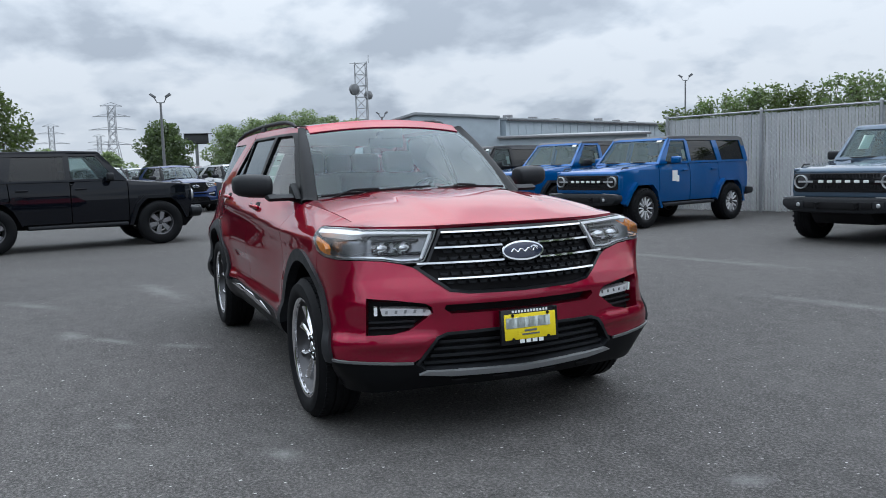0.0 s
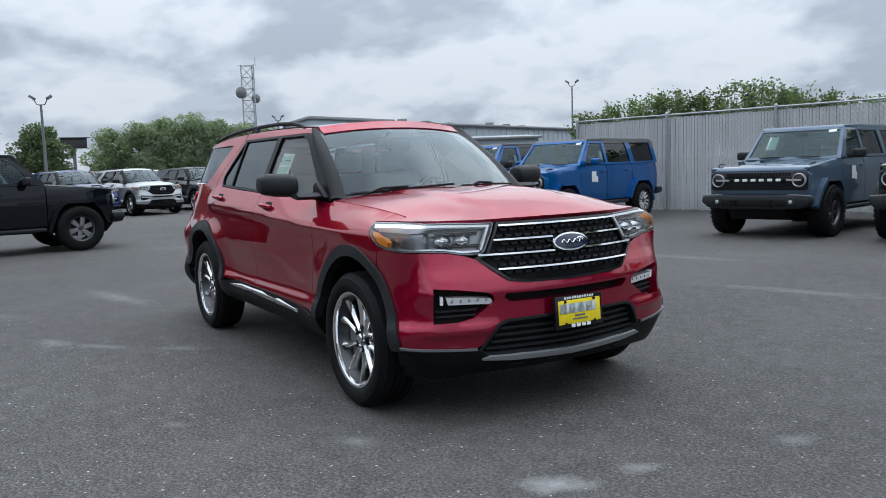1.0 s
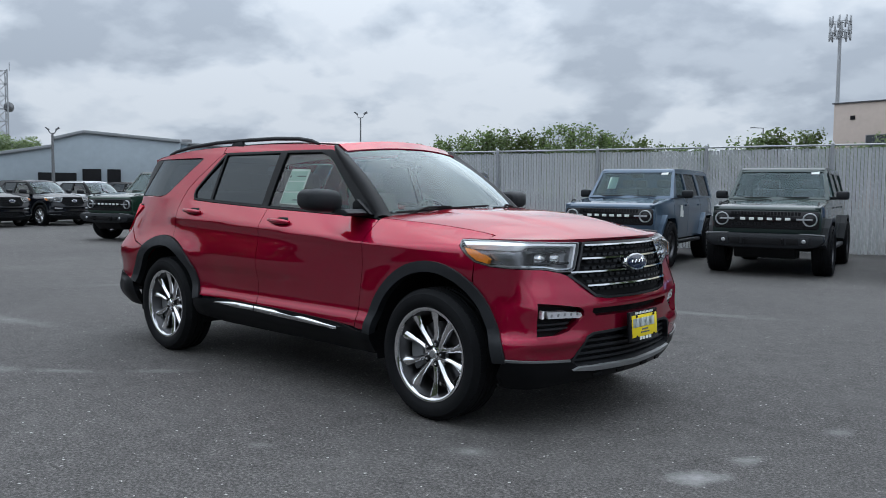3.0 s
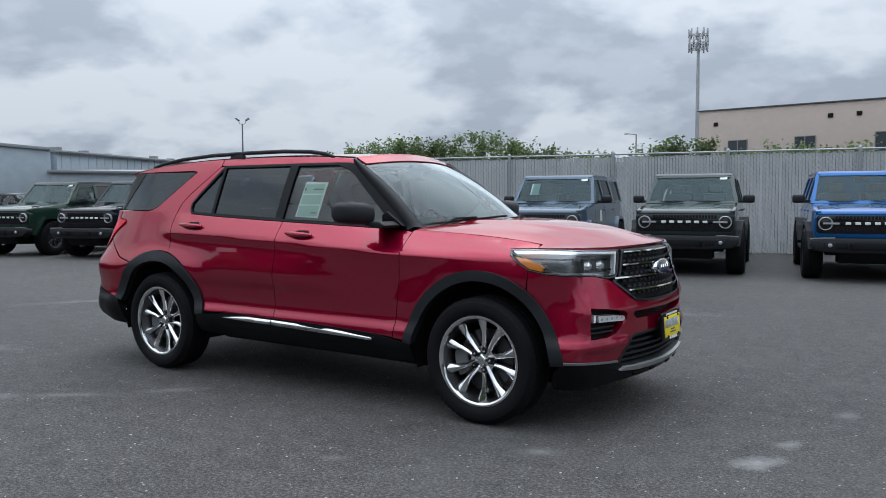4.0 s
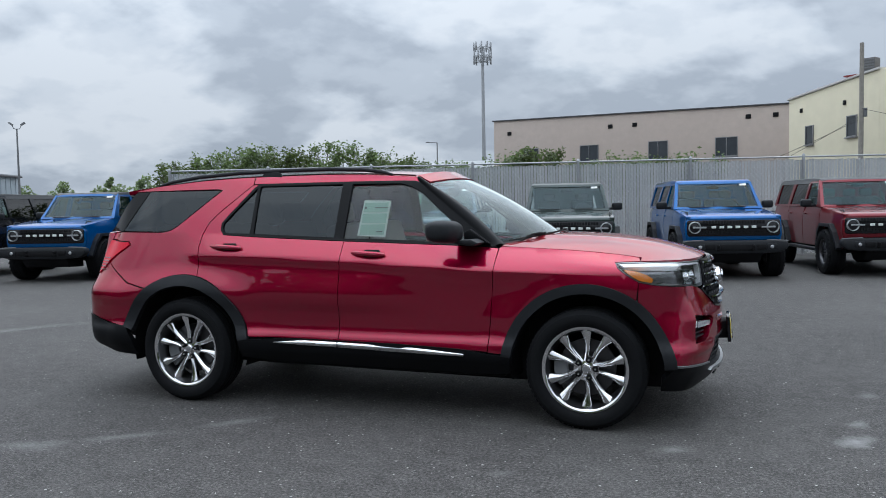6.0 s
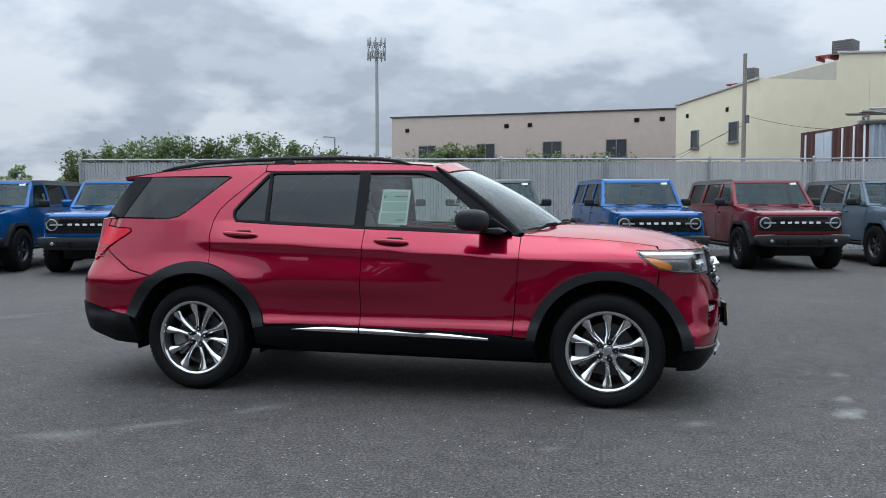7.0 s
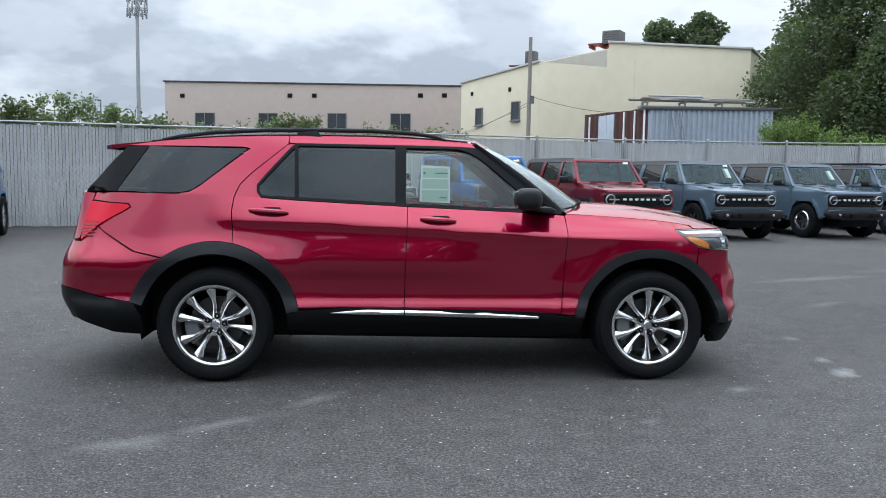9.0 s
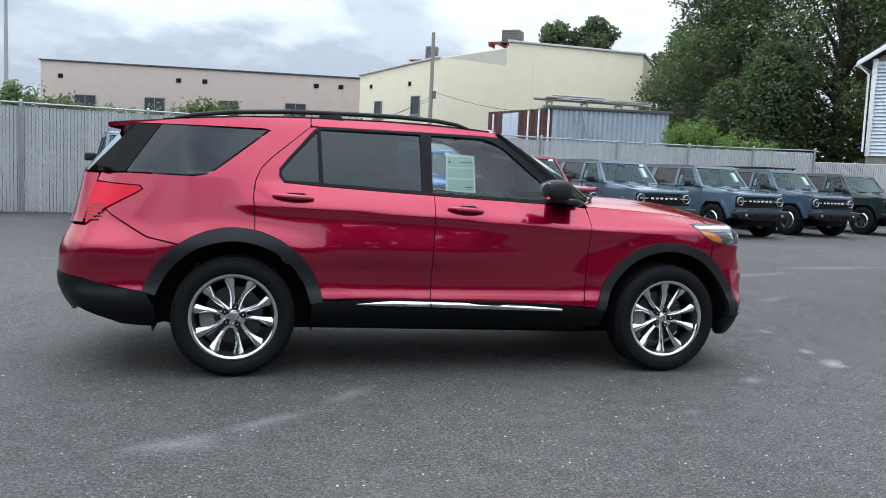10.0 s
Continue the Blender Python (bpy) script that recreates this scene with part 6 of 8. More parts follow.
            cup = [(xm - 0.075, zm), (xm - 0.05, zm + 0.026), (xm + 0.05, zm + 0.026), (xm + 0.075, zm), (xm + 0.05, zm - 0.026), (xm - 0.05, zm - 0.026)]
            f = out(0.0015) if s > 0 else mirrored(out(0.0015))
            part("handle_cup", panel("handle_cup", cup, f, DARK_PLASTIC, depth=0.001, step=0.03), DARK_PLASTIC, car)
        # roof rail
        bm = bmesh.new()
        rail = [(x, roof_edge(x) + dz) for x, dz in ((-3.42, 0.006), (-3.30, 0.022), (-3.05, 0.034), (-2.7, 0.040), (-2.3, 0.042), (-1.95, 0.042), (-1.68, 0.038), (-1.53, 0.026), (-1.44, 0.006))]
        tube(bm, [(x, s * (upper_y(x, roof_edge(x)) - 0.012), z) for x, z in rail], [0.010, 0.014, 0.0155, 0.016, 0.016, 0.016, 0.0155, 0.014, 0.009], 10)
        railing = part("roof_rail", bm, BLACK_PLASTIC, car, "black roof rail")
        for x in (-2.42,):
            z, yf = roof_edge(x) + 0.012, upper_y(x, roof_edge(x)) - 0.012
            bm = bmesh.new()
            prism(bm, [(x - 0.10, z - 0.025), (x + 0.10, z - 0.025), (x + 0.06, z + 0.026), (x - 0.06, z + 0.026)], s * (yf - 0.013), s * (yf + 0.013), "y", 0.005)
            part("rail_foot", bm, BLACK_PLASTIC, railing)
        bm = bmesh.new()
        tube(bm, [(x, s * (upper_y(x, roof_edge(x)) - 0.055), roof_at(x, upper_y(x, roof_edge(x)) - 0.055)[2] + 0.001) for x in np.linspace(-1.28, -3.5, 16)], 0.006, 6)
        part("roof_seam", bm, DARK_PLASTIC, car)
    # wheels
    for x, z in ((0.0, 0.390), (-3.025, 0.391)):
        for s in (-1, 1):
            m = Matrix.Translation((x, s * 0.835, z)) @ (Matrix() if s < 0 else Matrix.Rotation(math.pi, 4, "Z")) @ Matrix.Rotation(radians(0 if x == 0.0 else -8), 4, "Y")
            wheel("wheel", 0.390, 0.272, 0.232, "split", car, m)
            bm = bmesh.new()
            ri = 0.497 if x == 0.0 else 0.507
            rows = [[bm.verts.new((x + r * math.cos(radians(a)), s * y, 0.39 + r * math.sin(radians(a)))) for a in range(-12, 193, 4)] for r, y in ((ri, 0.895), (ri, 0.58), (0.05, 0.58))]
            for a, b in zip(rows, rows[1:]):
                for k in range(len(a) - 1):
                    bm.faces.new((a[k], a[k + 1], b[k + 1], b[k]))
            part("wheel_well", bm, DARK_PLASTIC, car)
    # floor pan, and a dark inner sheet added so the panel gaps look dark
    bm = bmesh.new()
    prism(bm, [(0.55, 0.22), (0.62, 0.34), (0.62, 0.50), (-3.85, 0.55), (-3.85, 0.42), (-3.4, 0.26), (-0.6, 0.22)], -0.57, 0.57, "y", 0.02)
    for s in (-1, 1):
        prism(bm, [(-0.52, 0.345), (-2.50, 0.355), (-2.50, 0.46), (-0.52, 0.44)], s * 0.80, s * 0.88, "y", 0.02)
        prism(bm, [(-0.56, 0.285), (-2.42, 0.295), (-2.50, 0.46), (-0.50, 0.44)], s * 0.57, s * 0.80, "y", 0.02)
    part("floor_pan", bm, DARK_PLASTIC, car)
    bm = bmesh.new()
    tube(bm, [(-2.2, 0.45, 0.26), (-3.3, 0.5, 0.27), (-4.0, 0.55, 0.33)], 0.03, 8)
    part("exhaust", bm, GALV, car)
    shell = [(-0.56, 0.46), (-0.56, 1.13), (-2.6, 1.20), (-3.85, 1.22), (-3.85, 0.60), (-3.62, 0.56)] + arc(-3.025, 0.39, 0.53, 160, 12, 20) + [(-2.4, 0.46)]
    both("inner_shell", shell, out(-0.022), DARK_PLASTIC, depth=0.0, step=0.12)
    shellf = [(-0.57, 1.12), (-0.57, 0.46)] + arc(0, 0.39, 0.53, 172, 40, 16) + [(0.45, 0.9), (0.30, 1.0), (0.25, 1.05)]
    both("inner_shell", shellf, out(-0.022), DARK_PLASTIC, depth=0.0, step=0.12)
    bm = bmesh.new()
    prism(bm, [(0.52, 0.5), (0.56, 0.80), (0.50, 0.98), (0.2, 1.05), (-0.45, 1.09), (-0.45, 0.5)], -0.60, 0.60, "y", 0.03)
    part("engine_bay", bm, DARK_PLASTIC, car)
    # cabin
    bm = bmesh.new()
    prism(bm, [(-0.42, 0.80), (-0.45, 1.10), (-0.62, 1.165), (-0.95, 1.150), (-1.08, 1.08), (-1.05, 0.80)], -0.72, 0.72, "y", 0.03)
    part("dashboard", bm, INTERIOR_DARK, car)
    bm = bmesh.new()
    box(bm, (-1.03, 0.0, 1.16), (0.03, 0.24, 0.15), 0.01)
    part("centre_screen", bm, GLOSS_BLACK, car)
    bm = bmesh.new()
    lathe(bm, [(0.178, -0.012), (0.190, -0.016), (0.200, -0.008), (0.200, 0.008), (0.190, 0.014), (0.178, 0.010)], 36, True)
    box(bm, (0, 0, 0), (0.36, 0.03, 0.05), 0.01)
    box(bm, (0, 0, -0.09), (0.05, 0.03, 0.18), 0.01)
    bmesh.ops.transform(bm, matrix=Matrix.Translation((-1.20, 0.38, 1.10)) @ Matrix.Rotation(radians(68), 4, "Y") @ Matrix.Rotation(radians(90), 4, "X"), verts=bm.verts)
    part("steering_wheel", bm, INTERIOR_DARK, car)
    for x, ys in ((-1.62, (-0.38, 0.38)), (-2.48, (-0.38, 0.38)), (-3.2, (-0.33, 0.33))):
        for y in ys:
            bm = bmesh.new()
            box(bm, (x + 0.12, y, 0.66), (0.50, 0.50, 0.16), 0.05, None, 3)
            box(bm, (0, 0, 0.32), (0.15, 0.48, 0.64), 0.05, Matrix.Translation((x - 0.16, y, 0.70)) @ Matrix.Rotation(radians(-14), 4, "Y"), 3)
            seat = part("seat", bm, INTERIOR, car, "light grey seat with headrest")
            bm = bmesh.new()
            box(bm, (0, 0, 0.74), (0.10, 0.26, 0.17), 0.04, Matrix.Translation((x - 0.16, y, 0.70)) @ Matrix.Rotation(radians(-14), 4, "Y"), 3)
            part("headrest", bm, INTERIOR, seat)
    part("headliner", panel("headliner", [(x, upper_y(x, roof_edge(x)) - 0.03) for x in (-1.3, -2.0, -2.8, -3.55)] + [(x, -upper_y(x, roof_edge(x)) + 0.03) for x in (-3.55, -2.8, -2.0, -1.3)], lambda x, y: (x, y, roof_at(x, y)[2] - 0.04), INTERIOR, depth=0.0, step=0.15), INTERIOR, car)
    bm = bmesh.new()
    box(bm, (-1.10, 0, 1.600), (0.10, 0.18, 0.055), 0.02)
    box(bm, (-1.17, 0.0, 1.55), (0.025, 0.26, 0.07), 0.015)
    part("inside_mirror", bm, GLOSS_BLACK, car)
    # price sheet inside the front passenger window
    sheet = lambda x, z: (x, -(upper_y(x, z) - 0.020), z)
    st = [(-1.640, 1.246), (-1.425, 1.236), (-1.418, 1.492), (-1.624, 1.500)]
    paper = part("window_sheet", panel("window_sheet", st, sheet, PAPER, depth=0.001, step=0.06), PAPER, car, "printed price sheet on the window")
    for x0, x1, z0, z1, mat in ((-1.615, -1.435, 1.412, 1.480, PAPER_GREEN), (-1.618, -1.435, 1.335, 1.402, PAPER_GREEN), (-1.622, -1.437, 1.252, 1.325, PAPER_GREEN), (-1.53, -1.435, 1.440, 1.447, INK), (-1.61, -1.595, 1.435, 1.450, INK), (-1.50, -1.45, 1.27, 1.277, INK)):
        d = 0.016 if mat is PAPER_GREEN else 0.013
        part("print_block", panel("print_block", [(x0, z0), (x1, z0), (x1, z1), (x0, z1)], lambda x, z: (x, -(upper_y(x, z) - d), z), mat, depth=0.0, step=0.1), mat, paper)
    return car


suv = build_suv()

# ---- boxy off-road wagons parked along the fence ----
WAGON_PAINT = paint("wagon_paint", (0.10, 0.15, 0.22), 0.3, 0.05)
LAMP_RING = plain("pale_lamp_ring", (0.36, 0.37, 0.38), 0.3, 0.2, 60, 0.1, coat=0.5)
ROOF_GREY = plain("dark_grey_moulded_roof", (0.075, 0.077, 0.080), 0.55, 0, 120, 0.15, 0.2, 0.001)
GLASS_WAGON = pane("wagon_glass", (0.46, 0.54, 0.53), 0.95, 0.0, (0.76, 0.94, 0.96))
GLASS_WAGON_DARK = pane("wagon_privacy_glass", (0.05, 0.055, 0.06), 0.9)


def cab_y(z):
    return 0.845 - 0.22 * max(0.0, z - 1.27) - 0.10 * max(0.0, z - 1.27) ** 2


def build_wagon(style, flare_body, roof_body):
    car = thing("off_road_wagon", Matrix(), "parked wagon", "car", "off-road wagons")
    P = WAGON_PAINT
    R = 0.425 if style != "star" else 0.405
    core = (-1.6, 0, 1.0)
    TR = R + 0.09

    def flank(x, z, d=0.0):
        y = (0.855 + 0.020 * math.sin(math.pi * min(max((z - 0.5) / 0.75, 0), 1)) - 0.030 * smoothstep(1.15, 1.28, z) - 0.035 * smoothstep(0.2, 0.65, x) - 0.03 * smoothstep(-3.3, -3.75, x))
        if z > 1.27:
            y = min(y, cab_y(z))
        return (x, y + d, z)

    def both(name, outer, fn, mat, label="", **k):
        for f in (mirrored(fn), fn):
            last = part(name, panel(name, outer, f, mat, core=core, **k), mat, car, label)
        return last

    out = lambda d: (lambda x, z: flank(x, z, d))
    arch_f, arch_r = arc(0, R, TR, 172, 8, 14), arc(-2.95, R, TR, 172, 8, 14)
    both("front_wing", [(-0.55, 0.50)] + arch_f + [(0.58, 0.52), (0.66, 0.80), (0.64, 1.12), (0.3, 1.17), (-0.52, 1.245), (-0.55, 1.245)], flank, P, gap=0.003, step=0.09)
    both("front_door", [(-0.56, 0.50), (-0.56, 1.262), (-1.58, 1.268), (-1.58, 0.50)], flank, P, gap=0.004, step=0.12)
    both("rear_door", [(-1.59, 0.50), (-1.59, 1.268), (-2.62, 1.268), (-2.60, 0.95)] + arc(-2.95, R, TR, 65, 8, 7) + [(-2.42, 0.50)], flank, P, gap=0.004, step=0.12)
    both("rear_quarter", [(-2.63, 1.268), (-2.61, 0.95)] + arc(-2.95, R, TR, 66, 172, 10) + [(-3.50, 0.55), (-3.74, 0.60), (-3.76, 1.268)], flank, P, gap=0.003, step=0.12)
    # wheel-arch flares
    fm = P if flare_body else BLACK_PLASTIC
    for cx in (0.0, -2.95):
        sq = [(cx - TR - 0.07, R - 0.02), (cx - TR * 0.82, R + TR * 0.75), (cx - TR * 0.52, R + TR * 1.05), (cx + TR * 0.52, R + TR * 1.05), (cx + TR * 0.82, R + TR * 0.75), (cx + TR + 0.05, R + 0.10)]
        ins = [(cx + TR, R + 0.06), (cx + TR * 0.74, R + TR * 0.66), (cx + TR * 0.46, R + TR * 0.93), (cx - TR * 0.46, R + TR * 0.93), (cx - TR * 0.74, R + TR * 0.66), (cx - TR, R - 0.02)]
        both("wheel_arch_flare", sq + ins, out(0.095), fm, step=0.06, depth=0.12)
    # bonnet with raised edges, cowl
    bm = bmesh.new()
    prism(bm, [(0.60, 1.03), (0.660, 1.085), (0.655, 1.115), (0.620, 1.150), (0.50, 1.178), (0.0, 1.228), (-0.50, 1.264), (-0.56, 1.264), (-0.56, 1.05)], -0.80, 0.80, "y", 0.025, 3)
    prism(bm, [(0.50, 1.16), (0.40, 1.195), (-0.45, 1.278), (-0.53, 1.262)], -0.44, 0.44, "y", 0.012)
    part("bonnet", bm, P, car)
    for s in (-1, 1):
        bm = bmesh.new()
        tube(bm, [(0.52, s * 0.775, 1.165), (0.46, s * 0.775, 1.215), (0.30, s * 0.775, 1.215)], 0.014, 6)
        part("trail_sight", bm, BLACK_PLASTIC, car)
        bm = bmesh.new()
        prism(bm, [(0.66, 1.10), (0.66, 1.155), (-0.50, 1.262), (-0.50, 1.15)], s * 0.74, s * 0.835, "y", 0.025)
        part("wing_top", bm, P, car)
    # cab: pillars with window openings, roof
    cab = [(-0.56, 1.272), (-1.02, 1.80), (-3.72, 1.80), (-3.76, 1.272)]
    w1 = [(-0.78, 1.315), (-1.10, 1.745), (-1.56, 1.745), (-1.56, 1.315)]
    w2 = [(-1.66, 1.315), (-1.66, 1.745), (-2.52, 1.745), (-2.60, 1.315)]
    w3 = [(-2.76, 1.315), (-2.70, 1.745), (-3.58, 1.745), (-3.62, 1.315)]
    both("cab_side", cab, lambda x, z: (x, cab_y(z), z), P, step=0.12, holes=[w1, w2, w3], depth=0.05)
    both("front_side_window", w1, lambda x, z: (x, cab_y(z) - 0.018, z), GLASS_WAGON, step=0.2, depth=0.0)
    both("rear_side_window", w2, lambda x, z: (x, cab_y(z) - 0.018, z), GLASS_WAGON_DARK, step=0.2, depth=0.0)
    both("quarter_window", w3, lambda x, z: (x, cab_y(z) - 0.018, z), GLASS_WAGON_DARK, step=0.2, depth=0.0)
    both("roof_side", [(-1.64, 1.745), (-1.60, 1.80), (-3.72, 1.80), (-3.735, 1.62), (-3.62, 1.62), (-3.60, 1.75)], lambda x, z: (x, cab_y(z) + 0.006, z), P if roof_body else ROOF_GREY, depth=0.04, step=0.15)
    screen = lambda y, s: (-0.56 - 0.46 * s + 0.05 * (1 - (y / 0.8) ** 2), y * (1 - 0.10 * s), 1.272 + 0.53 * s)
    so, si = [(-0.83, 0), (0.83, 0), (0.815, 1), (-0.815, 1)], [(-0.77, 0.07), (0.77, 0.07), (0.757, 0.92), (-0.757, 0.92)]
    part("screen_frame", panel("screen_frame", so, screen, P, step=0.12, holes=[si], depth=0.05, core=core), P, car)
    part("windscreen", panel("windscreen", si, lambda y, s: tuple(Vector(screen(y, s)) - Vector((0.015, 0, 0))), GLASS_WAGON, step=0.2, depth=0.0, core=core), GLASS_WAGON, car)
    bm = bmesh.new()
    prism(bm, [(-0.99, 1.795), (-1.06, 1.835), (-1.6, 1.850), (-3.55, 1.840), (-3.74, 1.80), (-3.72, 1.775), (-1.0, 1.77)], -0.705, 0.705, "y", 0.025)
    part("roof", bm, P if roof_body else ROOF_GREY, car)
    bm = bmesh.new()
    prism(bm, [(-3.70, 0.55), (-3.78, 0.60), (-3.79, 1.272), (-3.73, 1.78), (-3.66, 1.78), (-3.68, 0.55)], -0.70, 0.70, "y", 0.02)
    part("tailgate", bm, P, car)
    # face: grille panel, lamps, bar with six plain pale blocks
    bm = bmesh.new()
    prism(bm, [(-0.83, 0.70), (-0.845, 0.80), (-0.845, 1.05), (-0.78, 1.118), (0.78, 1.118), (0.845, 1.05), (0.845, 0.80), (0.83, 0.70)], 0.52, 0.655, "x", 0.03, 3)
    part("nose_panel", bm, P, car)
    bm = bmesh.new()
    prism(bm, [(-0.815, 0.815), (-0.815, 1.05), (-0.785, 1.078), (0.785, 1.078), (0.815, 1.05), (0.815, 0.815), (0.78, 0.785), (-0.78, 0.785)], 0.64, 0.668, "x", 0.008)
    grille = part("grille", bm, GLOSS_BLACK, car, "black grille panel with round lamps")
    bm = bmesh.new()
    for k in range(-10, 11):
        for z in (0.862, 1.036):
            prism(bm, [(k * 0.052 - 0.018, z - 0.028), (k * 0.052 + 0.018, z - 0.028), (k * 0.052 + 0.018, z + 0.028), (k * 0.052 - 0.018, z + 0.028)], 0.66, 0.676, "x")
    tagged(part("grille_insert", bm, DARK_PLASTIC, grille, smooth=0), kind="stuff")
    bm = bmesh.new()
    box(bm, (0.678, 0, 0.950), (0.03, 1.18, 0.046), 0.008)
    part("centre_bar", bm, DARK_PLASTIC, grille)
    for y in (-0.35, -0.21, -0.07, 0.07, 0.21, 0.35):
        bm = bmesh.new()
        box(bm, (0.696, y, 0.950), (0.012, 0.080, 0.042), 0.003)
        part("name_block", bm, PAPER, grille, "plain white block")
    for s in (-1, 1):
        bm = bmesh.new()
        lathe(bm, [(0.110, -0.012), (0.110, -0.050), (0.101, -0.060), (0.092, -0.050), (0.088, -0.012)], 32)
        seat_m = Matrix.Translation((0.655, s * 0.682, 0.945)) @ Matrix.Rotation(radians(90), 4, "Z")
        bmesh.ops.transform(bm, matrix=seat_m, verts=bm.verts)
        lamp = part("headlamp", bm, LAMP_RING, grille, "round lamp with pale ring")
        bm = bmesh.new()
        lathe(bm, [(0.0, -0.050), (0.05, -0.046), (0.086, -0.034), (0.088, -0.008)], 32)
        bmesh.ops.transform(bm, matrix=seat_m, verts=bm.verts)
        part("lens", bm, GLOSS_BLACK, lamp)
        bm = bmesh.new()
        box(bm, (0.702, s * 0.60, 0.947), (0.012, 0.24, 0.030), 0.004)
        part("lamp_bar", bm, LAMP_RING, lamp)
    # bumper
    bm = bmesh.new()
    prism(bm, [(-0.915, 0.585), (-0.905, 0.690), (-0.60, 0.710), (0.60, 0.710), (0.905, 0.690), (0.915, 0.585), (0.80, 0.50), (0.45, 0.475), (-0.45, 0.475), (-0.80, 0.50)], 0.62, 0.85, "x", 0.035)
    bumper = part("front_bumper", bm, BLACK_PLASTIC, car)
    bm = bmesh.new()
    box(bm, (0.852, 0, 0.585), (0.012, 0.66, 0.11), 0.01)
    part("bumper_slot", bm, DARK_PLASTIC, bumper)
    for s in (-1, 1):
        bm = bmesh.new()
        box(bm, (0.850, s * 0.62, 0.60), (0.03, 0.17, 0.12), 0.02)
        pod = part("bumper_pod", bm, BLACK_PLASTIC, bumper)
        bm = bmesh.new()
        lathe(bm, [(0.0, -0.022), (0.022, -0.020), (0.030, -0.012), (0.034, 0.0)], 16)
        bmesh.ops.transform(bm, matrix=Matrix.Translation((0.862, s * 0.62, 0.60)) @ Matrix.Rotation(radians(90), 4, "Z"), verts=bm.verts)
        part("fog_lamp", bm, LAMP_RING, pod)
        bm = bmesh.new()
        tube(bm, [(0.84, s * 0.30, 0.55), (0.92, s * 0.30, 0.56), (0.93, s * 0.30, 0.62), (0.85, s * 0.30, 0.63)], 0.018, 6)
        part("tow_hook", bm, DARK_PLASTIC, bumper)
        bm = bmesh.new()
        prism(bm, [(s * 0.36, 0.545), (s * 0.52, 0.550), (s * 0.52, 0.64), (s * 0.36, 0.645)], 0.846, 0.868, "x", 0.006)
        part("hook_surround", bm, DARK_PLASTIC, bumper)
        bm = bmesh.new()
        tube(bm, [(0.80, s * 0.55, 0.715), (0.845, s * 0.75, 0.712), (0.80, s * 0.915, 0.700)], 0.012, 6)
        part("bumper_edge", bm, POLE_GREY, bumper)
    bm = bmesh.new()
    prism(bm, [(0.80, 0.50), (0.62, 0.30), (0.10, 0.28), (0.10, 0.55), (0.62, 0.75)], -0.48, 0.48, "y", 0.02)
    part("skid_plate", bm, DARK_PLASTIC, car)
    bm = bmesh.new()
    prism(bm, [(0.55, 0.45), (0.55, 1.05), (-0.5, 1.15), (-0.5, 0.95), (-3.65, 0.95), (-3.65, 0.42), (-0.5, 0.36)], -0.60, 0.60, "y", 0.02)
    for s in (-1, 1):
        prism(bm, [(-0.62, 0.40), (-2.35, 0.40), (-2.35, 0.9), (-0.62, 0.9)], s * 0.60, s * 0.82, "y", 0.02)
    part("chassis", bm, DARK_PLASTIC, car)
    bm = bmesh.new()
    prism(bm, [(-3.66, 0.52), (-3.90, 0.55), (-3.92, 0.68), (-3.66, 0.70)], -0.90, 0.90, "y", 0.03)
    part("rear_bumper", bm, BLACK_PLASTIC, car)
    for s in (-1, 1):
        bm = bmesh.new()
        box(bm, (-1.47, s * 0.90, 0.44), (1.75, 0.10, 0.07), 0.025)
        part("side_step", bm, BLACK_PLASTIC, car)
        bm = bmesh.new()
        box(bm, (-0.90, s * 1.02, 1.345), (0.13, 0.21, 0.15), 0.04, None, 3)
        mir = part("door_mirror", bm, P if style == "star" else BLACK_PLASTIC, car)
        bm = bmesh.new()
        box(bm, (-0.88, s * 0.90, 1.30), (0.07, 0.14, 0.05), 0.01)
        part("mirror_arm", bm, BLACK_PLASTIC, mir)
        for x in (-1.40, -2.40):
            bm = bmesh.new()
            box(bm, (x, s * 0.892, 1.13), (0.20, 0.03, 0.035), 0.01)
            part("door_handle", bm, P, car)
        bm = bmesh.new()
        tube(bm, [(-0.55, s * 0.30 - 0.25, 1.30), (-0.52, s * 0.30, 1.305), (-0.55, s * 0.30 + 0.22, 1.30)], 0.010, 6)
        part("wiper", bm, DARK_PLASTIC, car)
        bm = bmesh.new()
        box(bm, (-3.77, s * 0.74, 1.02), (0.06, 0.14, 0.34), 0.02)
        part("tail_lamp", bm, TAIL_RED, car)
    for x in (0.0, -2.95):
        for s in (-1, 1):
            m = Matrix.Translation((x, s * 0.835, R)) @ (Matrix() if s < 0 else Matrix.Rotation(math.pi, 4, "Z")) @ Matrix.Rotation(0.3 * s, 4, "Y")
            wheel("wheel", R, 0.235, 0.29, style, car, m)
    wheel("spare_wheel", R - 0.02, 0.225, 0.26, style, car, Matrix.Translation((-3.95, 0, 1.0)) @ Matrix.Rotation(radians(-90), 4, "Z"))
    bm = bmesh.new()
    tube(bm, [(-3.74, 0, 1.0), (-3.90, 0, 1.0)], 0.12, 12)
    part("spare_carrier", bm, DARK_PLASTIC, car)
    # cabin
    bm = bmesh.new()
    prism(bm, [(-0.60, 1.0), (-0.62, 1.27), (-0.95, 1.29), (-1.02, 1.05)], -0.74, 0.74, "y", 0.03)
    part("dashboard", bm, INTERIOR_DARK, car)
